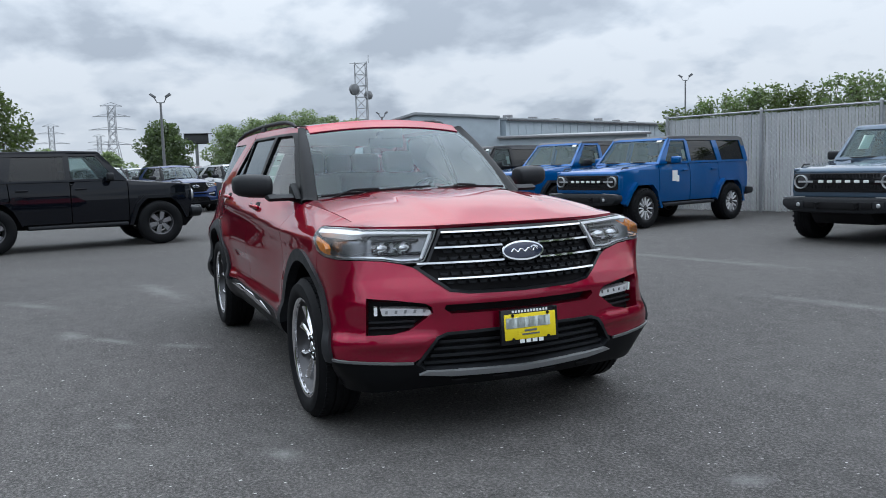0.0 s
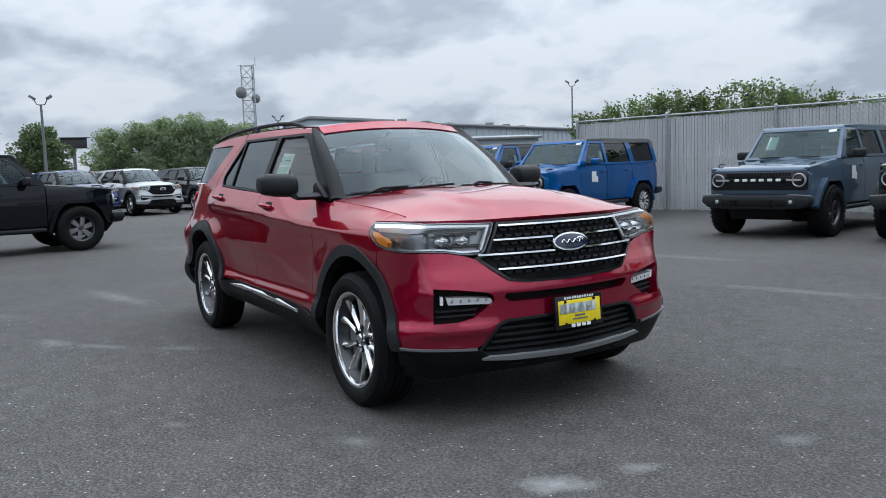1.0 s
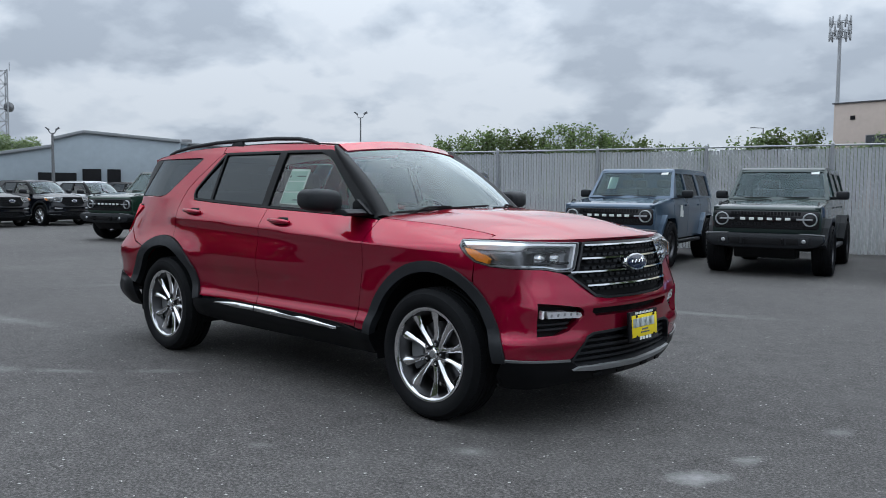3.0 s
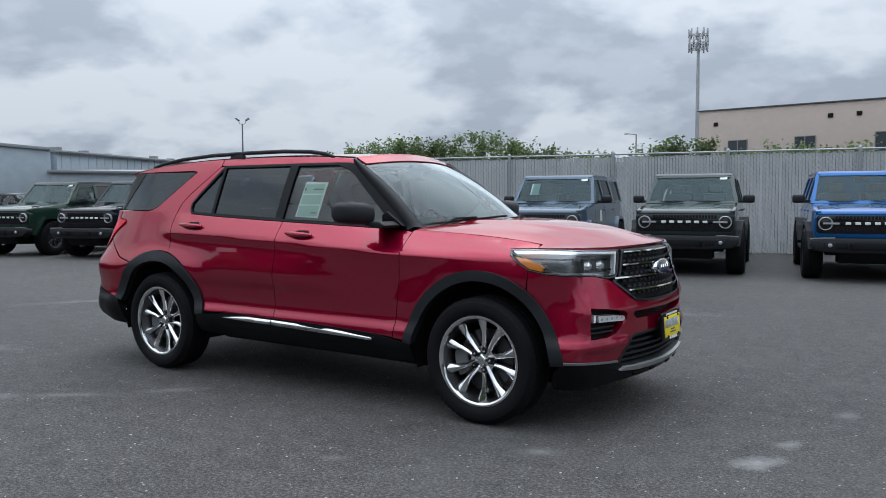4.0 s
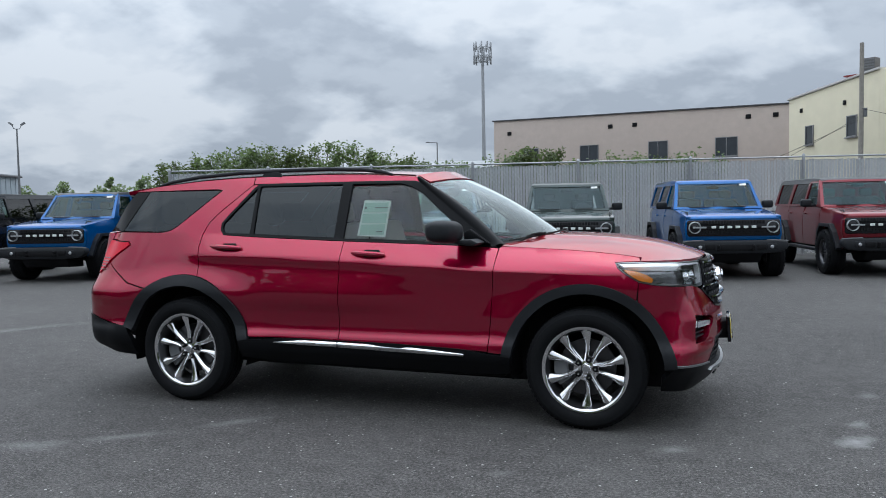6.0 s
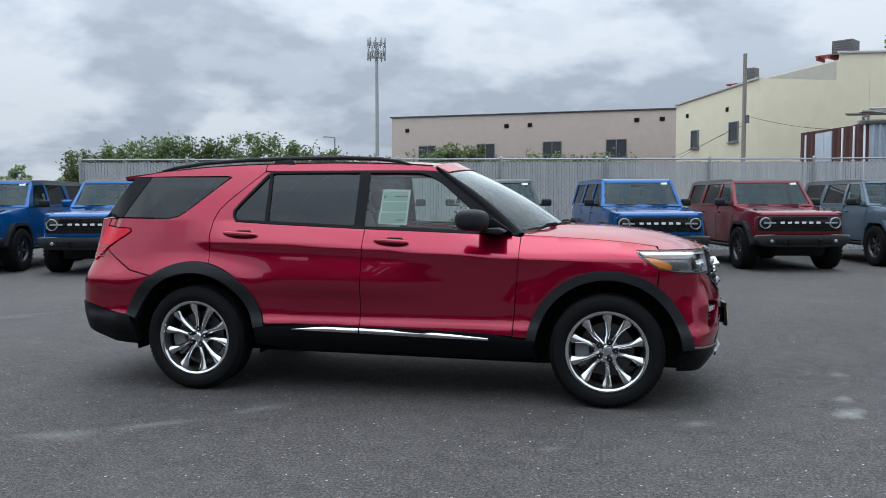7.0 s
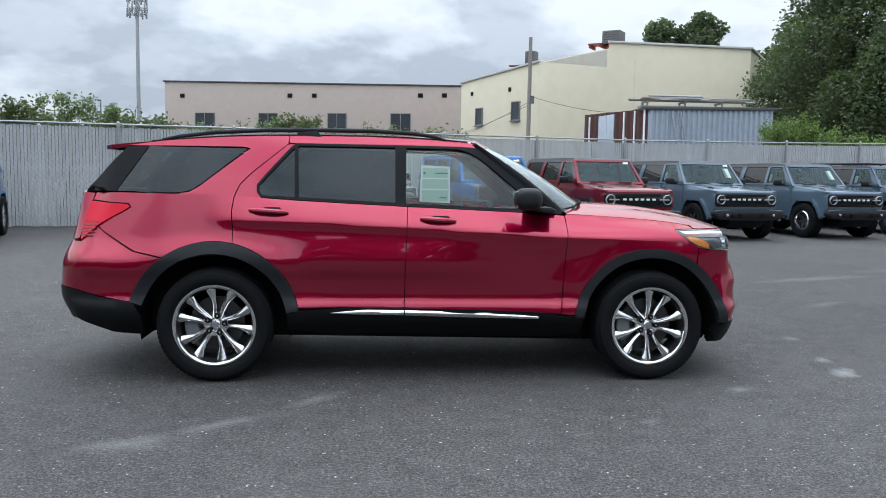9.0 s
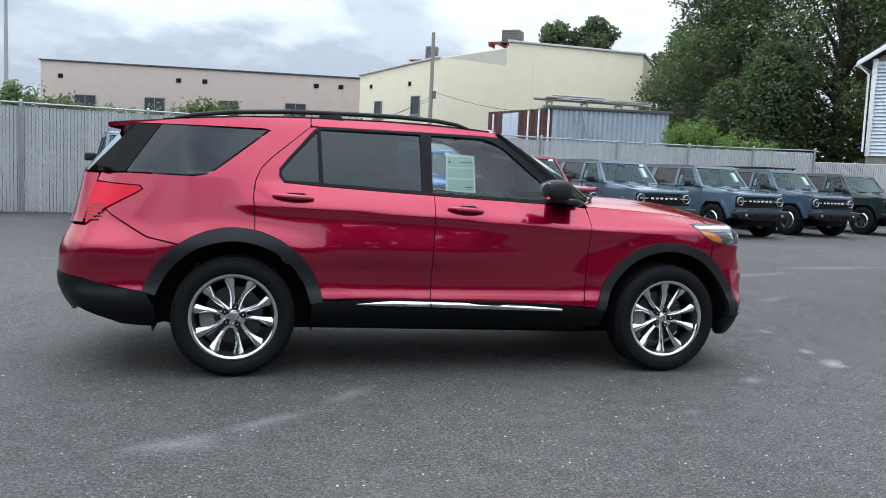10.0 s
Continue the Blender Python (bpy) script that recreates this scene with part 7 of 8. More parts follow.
    for x in (-1.55, -2.45):
        for y in (-0.36, 0.36):
            bm = bmesh.new()
            box(bm, (x, y, 1.15), (0.16, 0.46, 0.62), 0.05, None, 2)
            box(bm, (x - 0.04, y, 1.55), (0.10, 0.25, 0.16), 0.04, None, 2)
            part("seat", bm, INTERIOR_DARK, car)
    bm = bmesh.new()
    lathe(bm, [(0.175, -0.01), (0.195, -0.01), (0.195, 0.01), (0.175, 0.01)], 24, True)
    bmesh.ops.transform(bm, matrix=Matrix.Translation((-1.08, 0.36, 1.27)) @ Matrix.Rotation(radians(65), 4, "Y") @ Matrix.Rotation(radians(90), 4, "X"), verts=bm.verts)
    part("steering_wheel", bm, INTERIOR_DARK, car)
    bm = bmesh.new()
    box(bm, (-1.03, 0, 1.70), (0.06, 0.24, 0.09), 0.02)
    part("inside_mirror", bm, DARK_PLASTIC, car)
    return car


PAINTS = {
    "slate": paint("slate_blue_grey_paint", (0.058, 0.090, 0.130), 0.25, 0.05, 0.35),
    "steel": paint("steel_blue_paint", (0.090, 0.132, 0.172), 0.25, 0.05, 0.35),
    "green": paint("dark_green_grey_paint", (0.020, 0.033, 0.030), 0.25, 0.05, 0.35),
    "forest": paint("dark_forest_green_paint", (0.014, 0.036, 0.024), 0.25, 0.05, 0.35),
    "blue": paint("bright_blue_metallic_paint", (0.001, 0.082, 0.262), 0.4, 0.08, 0.3),
    "red": paint("dark_red_metallic_paint", (0.165, 0.011, 0.018), 0.4, 0.08, 0.3),
    "black": paint("black_paint", (0.004, 0.005, 0.008), 0.1, 0.03, 0.3, 0.75),
    "silver": paint("silver_metallic_paint", (0.36, 0.37, 0.38), 0.6, 0.05, 0.35),
    "navy": paint("dark_blue_metallic_paint", (0.012, 0.030, 0.10), 0.3, 0.06, 0.3),
    "maroon": paint("brown_red_paint", (0.075, 0.022, 0.022), 0.3, 0.06, 0.3),
    "white": paint("white_paint", (0.70, 0.71, 0.72), 0.0, 0.02, 0.3),
}


def painted(car, was, now):
    for o in car.children_recursive:
        if o.type == "MESH" and o.material_slots and o.material_slots[0].material == was:
            o.material_slots[0].link = "OBJECT"
            o.material_slots[0].material = now


def door_note(car, side_sign, x=-1.05, z=1.02, name="note"):
    """A white paper taped to a door."""
    ob = thing("door_note", Matrix(), "white paper notes taped to a wagon's door", "paper", "papers on doors")
    for dx, dz, w, h in ((0, 0, 0.17, 0.22), (-0.10, -0.06, 0.09, 0.13)):
        bm = bmesh.new()
        box(bm, (x + dx, side_sign * 0.8785, z + dz), (w, 0.002, h))
        part("sheet", bm, PAPER, ob)
    ob.matrix_basis = car.matrix_basis
    return ob


def screen_note(car, y=0.5):
    """A printed sheet behind the windscreen and a small tag in the upper corner."""
    ob = thing("window_sheet", Matrix(), "pale printed sheet behind a wagon's windscreen", "paper", "papers on windscreens")
    m = Matrix.Translation((-0.80, y, 1.545)) @ Matrix.Rotation(radians(-41), 4, "Y")
    bm = bmesh.new()
    box(bm, (0.012, 0, 0), (0.002, 0.17, 0.30), 0, m)
    part("sheet", bm, PAPER_GREEN, ob)
    ob.matrix_basis = car.matrix_basis
    return ob


def screen_tag(car, y=-0.58):
    ob = thing("window_tag", Matrix(), "small white tag in a windscreen corner", "paper", "tags on windscreens")
    bm = bmesh.new()
    box(bm, (0.016, 0, 0), (0.002, 0.13, 0.06), 0, Matrix.Translation((-0.965, y, 1.73)) @ Matrix.Rotation(radians(-41), 4, "Y"))
    part("sheet", bm, PAPER, ob)
    ob.matrix_basis = car.matrix_basis
    return ob


# x, y, heading, paint, wheels, body-coloured flares, body-coloured roof, label
WAGONS = [
    (-4.66, 9.22, -78, "slate", "black", True, True, "slate blue-grey off-road wagon with black bumper, parked at the fence"),
    (-2.06, 9.82, -78, "green", "black", False, True, "dark green-grey off-road wagon with black bumper, parked at the fence"),
    (0.84, 10.15, -77, "blue", "black", False, True, "bright blue off-road wagon with black arches, parked at the fence"),
    (3.56, 11.10, -78, "red", "black", False, False, "dark red off-road wagon with grey roof and black arches, parked"),
    (6.46, 12.22, -78, "steel", "black", True, False, "steel-blue off-road wagon with grey roof, parked at the fence"),
    (9.62, 13.05, -78, "steel", "ring", True, False, "steel-blue off-road wagon with bright wheel rings, parked"),
    (12.75, 14.25, -78, "slate", "ring", True, False, "slate-grey off-road wagon with bright wheel rings and roof rack"),
    (16.25, 15.50, -78, "green", "ring", False, False, "dark green-grey off-road wagon at the end of the row"),
    (-9.75, 7.95, -76, "blue", "star", True, False, "bright blue off-road wagon with grey roof and five-star wheels"),
    (-12.35, 7.55, -76, "blue", "black", False, False, "bright blue off-road wagon with black arches and grey roof"),
    (-15.10, 6.65, -76, "black", "ring", True, False, "black off-road wagon with bright wheel rings, parked in the row"),
    (-17.60, 6.05, -76, "forest", "black", True, False, "dark forest-green off-road wagon with dark wheels, parked in the row"),
    (-13.45, -0.83, 99.5, "black", "six", True, True, "black off-road wagon with silver wheels, parked across the lot"),
]
_proto, wagons = {}, []
for x, y, h, colour, style, fb, rb, label in WAGONS:
    key = (style, fb, rb)
    if key not in _proto:
        car = _proto[key] = build_wagon(*key)
        car.matrix_basis = pose(x, y, 0, 0, 0, h)
    else:
        car = copy_thing(_proto[key], pose(x, y, 0, 0, 0, h))
    tagged(car, label)
    wagons.append((car, colour))
for car, colour in wagons:
    painted(car, WAGON_PAINT, PAINTS[colour])
for i in (0, 4, 5, 6):
    screen_note(wagons[i][0], -0.42 if i == 0 else 0.5)
for i in (0, 1, 2, 3, 4, 8, 9, 10, 11):
    screen_tag(wagons[i][0], 0.56)
for i in (0, 2, 8):
    door_note(wagons[i][0], 1)


def side_tag(car, side_sign, x=-1.47):
    """A white sticker on the inside of a front side window."""
    ob = thing("window_sticker", Matrix(), "white sticker on a wagon's front side window", "paper", "stickers on side windows")
    bm = bmesh.new()
    box(bm, (0, 0, 0), (0.10, 0.002, 0.20), 0, Matrix.Translation((x, side_sign * (cab_y(1.46) - 0.024), 1.46)) @ Matrix.Rotation(side_sign * 0.24, 4, "X"))
    part("sheet", bm, PAPER, ob)
    ob.matrix_basis = car.matrix_basis
    return ob


def roof_rack(car):
    """Two rails with cross bars over the roof."""
    bm = bmesh.new()
    tube(bm, [(-3.5, 0.58, 1.90), (-1.25, 0.58, 1.905)], 0.022, 8)
    rack = part("roof_rack", bm, BLACK_PLASTIC, car, "black roof rack")
    bm = bmesh.new()
    tube(bm, [(-3.5, -0.58, 1.90), (-1.25, -0.58, 1.905)], 0.022, 8)
    part("rail", bm, BLACK_PLASTIC, rack)
    for x in (-1.35, -2.0, -2.7, -3.4):
        bm = bmesh.new()
        box(bm, (x, 0, 1.905), (0.06, 1.20, 0.03), 0.008)
        part("cross_bar", bm, BLACK_PLASTIC, rack)
        for y in (-0.58, 0.58):
            bm = bmesh.new()
            box(bm, (x, y, 1.865), (0.05, 0.03, 0.07), 0.005)
            part("rack_foot", bm, BLACK_PLASTIC, rack)


for i in (4, 5, 6, 7, 8, 9, 10, 11):
    side_tag(wagons[i][0], -1 if i < 8 else 1)
roof_rack(wagons[6][0])

# ---- the far row of small SUVs ----
far_cars = [
    (-25.4, 1.30, 14, "navy", "dark blue compact SUV in the far row"),
    (-25.8, 3.50, 14, "silver", "silver compact SUV in the far row"),
    (-27.1, 6.06, 14, "black", "black compact SUV in the far row"),
    (-27.35, 8.28, 14, "black", "black compact SUV parked nose out in the far row"),
    (-27.8, 10.55, 14, "silver", "silver compact SUV behind the wagons"),
    (-28.2, 12.85, 14, "black", "black compact SUV behind the wagons"),
    (-25.0, -1.10, 14, "silver", "silver compact SUV partly behind the black wagon"),
    (-32.5, -2.0, 14, "white", "white compact SUV in the second far row"),
    (-32.9, 0.5, 14, "silver", "silver compact SUV in the second far row"),
    (-33.3, 3.0, 14, "maroon", "brown-red compact SUV in the second far row"),
    (-33.7, 5.5, 14, "silver", "pale silver compact SUV in the second far row"),
    (-34.1, 8.0, 14, "white", "white compact SUV in the second far row"),
]
for x, y, h, colour, label in far_cars:
    car = copy_thing(suv, pose(x, y, 0, 0, 0, h) @ Matrix.Diagonal((0.91, 0.93, 0.96, 1)))
    tagged(car, label, "car", "far row of SUVs")
    car.name = "compact_suv"
    for o in list(car.children_recursive):
        if o.name.split(".")[0] in ("window_sheet", "print_block", "plate_frame", "card", "card_letters", "card_print", "frame_letters", "screw", "plate_bracket", "sill_trim", "roof_rail", "rail_foot", "grille_bar", "skid_strip", "skid_notch", "brake_caliper", "brake_disc", "nut_seat", "exhaust", "engine_bay", "steering_wheel", "badge_stroke"):
            bpy.data.objects.remove(o)
    painted(car, RED, PAINTS[colour])

# ---- trees, shrubs, masts ----
def leaves(bm, centre, radius, count, size, rnd, squash=0.8, hollow=0.55):
    """Small bent leaf clusters in a lump, thicker towards its skin."""
    for _ in range(count):
        d = Vector((rnd.gauss(0, 1), rnd.gauss(0, 1), rnd.gauss(0, 1))).normalized()
        r = radius * (hollow + (1 - hollow) * rnd.random() ** 0.6) * (0.85 + 0.3 * rnd.random())
        p = centre + Vector((d.x * r, d.y * r, d.z * r * squash))
        a = Vector((rnd.gauss(0, 1), rnd.gauss(0, 1), rnd.gauss(0, 0.6))).normalized()
        b = a.cross(Vector((rnd.gauss(0, 1), rnd.gauss(0, 1), rnd.gauss(0, 1)))).normalized()
        s = size * (0.6 + 0.8 * rnd.random())
        q = [p - a * s * 0.5, p + b * s * 0.32, p + a * s * 0.6, p - b * s * 0.32]
        bm.faces.new([bm.verts.new(v) for v in q])


def limb(bm, a, b, r0, r1, rnd, n=5):
    a, b = Vector(a), Vector(b)
    pts, rs = [], []
    for k in range(n + 1):
        f = k / n
        j = Vector((rnd.gauss(0, 1), rnd.gauss(0, 1), 0)) * (b - a).length * 0.03 * math.sin(math.pi * f)
        pts.append(a.lerp(b, f) + j)
        rs.append(r0 + (r1 - r0) * f)
    tube(bm, pts, rs, 5)


def tree(name, m, height, spread, seed, material, label, count=5000, size=0.35, lumps=26, base=0.25, category="tree", group="", narrow=1.0):
    rnd = random.Random(seed)
    ob = thing(name, m, label, category, group)
    bm = bmesh.new()
    limb(bm, (0, 0, -0.2), (rnd.uniform(-0.3, 0.3), rnd.uniform(-0.3, 0.3), height * 0.72), height * 0.026, height * 0.006, rnd, 8)
    crown, bmc = [], bmesh.new()
    for k in range(lumps):
        f = base + (1 - base) * (k + 0.5) / lumps
        a = k * 2.4 + rnd.uniform(-0.5, 0.5)
        wide = spread * narrow * math.sin(math.pi * min(1.0, 0.18 + 0.80 * (f - base) / (1 - base))) ** 0.7
        rr = wide * rnd.uniform(0.25, 0.85)
        crown.append((Vector((rr * math.cos(a), rr * math.sin(a), height * f * 0.93)), spread * rnd.uniform(0.24, 0.42)))
        limb(bm, (0, 0, height * max(0.12, f * 0.62)), crown[-1][0], height * 0.009, height * 0.002, rnd, 4)
    part("trunk", bm, BARK, ob)
    for c, r in crown:
        leaves(bmc, c, r, count // lumps, size, rnd)
    part("crown", bmc, material, ob, smooth=0)
    return ob


def shrub(m, height, spread, seed, material, label):
    rnd = random.Random(seed)
    ob = thing("shrub", m, label, "shrub", "shrubs behind the fence")
    bm, bml = bmesh.new(), bmesh.new()
    for k in range(22):
        a = rnd.uniform(0, 6.28)
        tip = Vector((spread * rnd.uniform(0.1, 1) * math.cos(a), spread * 0.7 * math.sin(a), height * (1.0 - 0.22 * rnd.random() ** 1.6)))
        base = Vector((0.2 * math.cos(a), 0.2 * math.sin(a), -0.1))
        limb(bm, base, tip, 0.02, 0.005, rnd, 4)
        sprays = [(tip, Vector((0, 0, 1)))]
        for i in range(5):
            f = rnd.uniform(0.55, 0.95)
            d = Vector((rnd.gauss(0, 1), rnd.gauss(0, 1), rnd.uniform(0.2, 1.2))).normalized()
            q = base.lerp(tip, f)
            e = q + d * rnd.uniform(0.15, 0.34)
            e.z = min(e.z, height)
            tube(bm, [q, e], [0.006, 0.003], 4)
            sprays.append((e, d))
        for e, d in sprays:
            for i in range(32):
                p = e - d * rnd.uniform(-0.05, 0.34) + Vector((rnd.gauss(0, 0.075), rnd.gauss(0, 0.075), rnd.gauss(0, 0.06)))
                u = Vector((rnd.gauss(0, 1), rnd.gauss(0, 1), rnd.gauss(-0.3, 0.5))).normalized()
                v = u.cross(Vector((rnd.gauss(0, 1), rnd.gauss(0, 1), rnd.gauss(0, 1)))).normalized()
                n = rnd.uniform(0.06, 0.115)
                c = [p - u * n * 0.5, p + v * n * 0.30, p + u * n * 0.6, p - v * n * 0.30]
                bml.faces.new([bml.verts.new(x) for x in c])
    part("stem", bm, BARK, ob)
    part("foliage", bml, material, ob, smooth=0)
    return ob


LEAF_BRIGHT = leaf_material("fresh_green_leaves", (0.13, 0.195, 0.055))
rng = random.Random(7)
# shrubs that look over the fence
for k, (s, h) in enumerate([(0.9, 2.85), (2.0, 3.15), (3.1, 3.3), (4.1, 3.15), (5.2, 3.35), (6.3, 3.1), (7.3, 3.0), (8.6, 2.85), (9.9, 3.0), (10.9, 3.15), (12.0, 2.8), (13.3, 2.95), (14.4, 2.85), (15.3, 2.95)]):
    shrub(fence_pose(s - 1.1, 0.9 + rng.uniform(0, 0.5)), h - (0.15 if s < 8 else 0.28), 0.75, 40 + k, LEAF_LIGHT if k % 3 else LEAF, "leafy green shrub growing over the slatted fence")
for k, (s, h) in enumerate([(26.3, 3.4), (27.2, 3.6), (28.2, 3.35), (29.4, 3.05), (30.3, 3.0)]):
    shrub(fence_pose(s, 1.2), h, 0.9, 80 + k, LEAF_BRIGHT, "bright green shrub behind the end of the fence")

# big trees behind the end of the row
for x, y, h, w, seed, mat in ((24.8, 38.5, 16.5, 5.4, 1, LEAF_DARK), (29.0, 34.0, 17.0, 6.0, 2, LEAF_DARK), (34.5, 30.5, 18.0, 6.2, 3, LEAF), (27.0, 46.0, 12.5, 4.6, 4, LEAF_DARK), (38.0, 38.0, 19.0, 6.5, 5, LEAF_DARK), (24.0, 33.0, 9.0, 3.6, 9, LEAF_DARK), (29.5, 28.5, 9.5, 3.6, 10, LEAF)):
    tree("tree", pose(x, y, 0), h, w, seed, mat, "tall dark green broadleaf tree behind the lot", 38000, 0.20, 64, 0.12)
tree("tree", pose(22.4, 62.6, 0), 15.2, 3.3, 6, LEAF_DARK, "tree crown showing over the cream building", 9000, 0.34, 30, 0.4)
tree("tree", pose(25.6, 61.4, 0), 15.9, 3.2, 7, LEAF_DARK, "tree crown showing over the cream building", 9000, 0.34, 30, 0.4)
tree("tree", pose(34.0, 66.0, 0), 13.5, 4.5, 8, LEAF_DARK, "broadleaf tree far behind the cream building", 5000, 0.45, 22, 0.3)
# trees beyond the far row
for x, y, h, w, seed, mat, lab in ((-41.5, -6.5, 6.3, 2.6, 11, LEAF, "broadleaf tree behind the black wagon"), (-43.0, -9.5, 6.0, 2.6, 12, LEAF, "broadleaf tree behind the black wagon"), (-86.0, 5.8, 6.6, 3.4, 13, LEAF_DARK, "round dark tree beyond the far cars")):
    tree("tree", pose(x, y, 0), h, w, seed, mat, lab, 10000, 0.27 if x < -60 else 0.19, 34, 0.22)
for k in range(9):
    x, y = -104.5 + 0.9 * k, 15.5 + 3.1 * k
    tree("tree", pose(x, y, 0), 6.5 + 2.1 * math.sin(0.5 + k * 0.42) + rng.uniform(-0.4, 0.4), 3.6, 20 + k, LEAF_HAZED, "broadleaf tree in the far belt of trees", 10500, 0.27, 30, 0.06)
for k in range(10):
    x, y = -62.0 + 4.6 * k, 118 + 3 * math.sin(k)
    tree("tree", pose(x, y, 0), rng.uniform(5.0, 8.0), 2.6, 50 + k, LEAF_HAZED, "small far tree on the horizon", 900, 0.6, 12, 0.2)
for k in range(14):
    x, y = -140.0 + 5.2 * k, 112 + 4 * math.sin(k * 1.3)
    tree("tree", pose(x, y, 0), (5.6, 6.8, 5.2, 7.6)[k % 4] + rng.uniform(-0.4, 0.4), (3.4, 2.8, 3.6, 1.5)[k % 4], 150 + k, LEAF_HAZED, "small far tree on the horizon", 1100, 0.5, 12, 0.1)
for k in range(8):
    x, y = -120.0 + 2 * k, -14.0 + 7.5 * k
    tree("tree", pose(x, y, 0), rng.uniform(3.6, 5.2), 3.6, 70 + k, LEAF_HAZED, "far tree on the horizon", 1800, 0.6, 14, 0.1)

# unseen tree belt added on the camera's side, to darken reflections and low skylight
for k in range(34):
    tree("tree", pose(-74.0 + 4.0 * k, -29.0 + 2.5 * math.sin(k * 1.7), 0), rng.uniform(7.6, 8.8), 3.9, 110 + k, LEAF, "added unseen tree that darkens the red SUV's reflections", 1500, 0.9, 18, 0.02)


def lamp_post(m, height, label, heads=2, k=1.0):
    ob = thing("lamp_post", m, label, "lamp post", "lot lamps")
    bm = bmesh.new()
    tube(bm, [(0, 0, 0), (0, 0, height * 0.5), (0, 0, height)], [0.12, 0.10, 0.07], 10)
    part("pole", bm, POLE_GREY, ob)
    for s in ((-1, 1) if heads == 2 else (1,)):
        bm = bmesh.new()
        tube(bm, [(0, 0, height - 0.05), (s * 0.30 * k, 0, height), (s * 0.42 * k, 0, height + 0.25 * k), (s * 0.50 * k, 0, height + 0.45 * k)], 0.035, 8)
        arm = part("arm", bm, POLE_GREY, ob)
        bm = bmesh.new()
        prism(bm, [(-0.28, -0.09), (0.28, -0.13), (0.30, 0.10), (-0.22, 0.10)], -0.22, 0.22, "y", 0.03, 2, Matrix.Translation((s * 0.62 * k, 0, height + 0.56 * k)) @ Matrix.Rotation(radians(-s * 35), 4, "Y") @ Matrix.Scale(k, 4))
        part("lamp_head", bm, POLE_GREY, arm)
    return ob


lamp_post(pose(-55.4, 3.1, 0, 0, 0, 80), 6.25, "grey twin-headed lot lamp beyond the far row", 2, 0.8)
lamp_post(pose(-52.3, 18.1, 0, 0, 0, 60), 5.0, "grey twin-headed lot lamp before the warehouse", 2, 0.5)
lamp_post(pose(-65.0, 56.5, 0, 0, 0, 40), 9.5, "tall grey twin-headed lot lamp behind the parked row", 2, 0.85)
for x, y, h in ((-29.05, 78.8, 8.1),):
    ob = thing("street_lamp", pose(x, y, 0, 0, 0, 10), "thin grey street lamp far behind the fence", "street lamp")
    bm = bmesh.new()
    tube(bm, [(0, 0, 0), (0, 0, h)], [0.10, 0.06], 8)
    part("pole", bm, POLE_GREY, ob)
    bm = bmesh.new()
    tube(bm, [(0, 0, h), (-0.9, 0, h + 0.08)], 0.04, 6)
    box(bm, (-1.0, 0, h + 0.08), (0.5, 0.2, 0.1), 0.02)
    part("lamp_head", bm, POLE_GREY, ob)

# wooden utility pole with cables
ob = thing("utility_pole", pose(8.4, 47.5, 0), "weathered wooden utility pole with cables behind the fence", "utility pole")
bm = bmesh.new()
tube(bm, [(0, 0, 0), (0, 0, 10.4)], [0.16, 0.12], 10)
part("pole", bm, CONC, ob)
bm = bmesh.new()
tube(bm, [(0.2, -0.1, 6.1), (0.2, -0.1, 6.6)], 0.11, 10)
part("junction_box", bm, POLE_GREY, ob)
for pts in ([(0, 0, 6.6), (2.0, -5.5, 5.2), (3.2, -9.5, 4.9)], [(0, 0, 6.2), (-1.6, 4.0, 5.2), (-3.5, 9.0, 4.2)], [(0, 0, 6.0), (-2.5, 2.0, 4.8), (-4.5, 4.0, 4.0)]):
    bm = bmesh.new()
    a, b, c = (Vector(p) for p in pts)
    tube(bm, [(a * (1 - f) ** 2 + 2 * b * f * (1 - f) + c * f * f) for f in [k / 10 for k in range(11)]], 0.013, 5)
    part("cable", bm, DARK_PLASTIC, ob)

# cell mast
ob = thing("cell_mast", pose(-54.7, 185.9, 0), "tall slender cell mast with crown of antenna panels", "mast")
bm = bmesh.new()
tube(bm, [(0, 0, 0), (0, 0, 20), (0, 0, 39.0)], [0.50, 0.42, 0.32], 12)
part("pole", bm, GALV, ob)
for lvl, z in enumerate((38.8, 36.9, 35.6)):
    bm = bmesh.new()
    for k in range(12):
        a, b = 2 * math.pi * k / 12, 2 * math.pi * (k + 1) / 12
        tube(bm, [(2.0 * math.cos(a), 2.0 * math.sin(a), z), (2.0 * math.cos(b), 2.0 * math.sin(b), z)], 0.07, 5)
    for k in range(6):
        a = 2 * math.pi * k / 6
        tube(bm, [(0, 0, z), (2.0 * math.cos(a), 2.0 * math.sin(a), z)], 0.07, 5)
    ringp = part("platform", bm, GALV, ob)
    for k in range(9):
        a = 2 * math.pi * (k + 0.4 * lvl) / 9
        bm = bmesh.new()
        box(bm, (2.1 * math.cos(a), 2.1 * math.sin(a), z + 0.3), (0.32, 0.32, 2.0), 0.05)
        part("antenna_panel", bm, GALV, ringp)

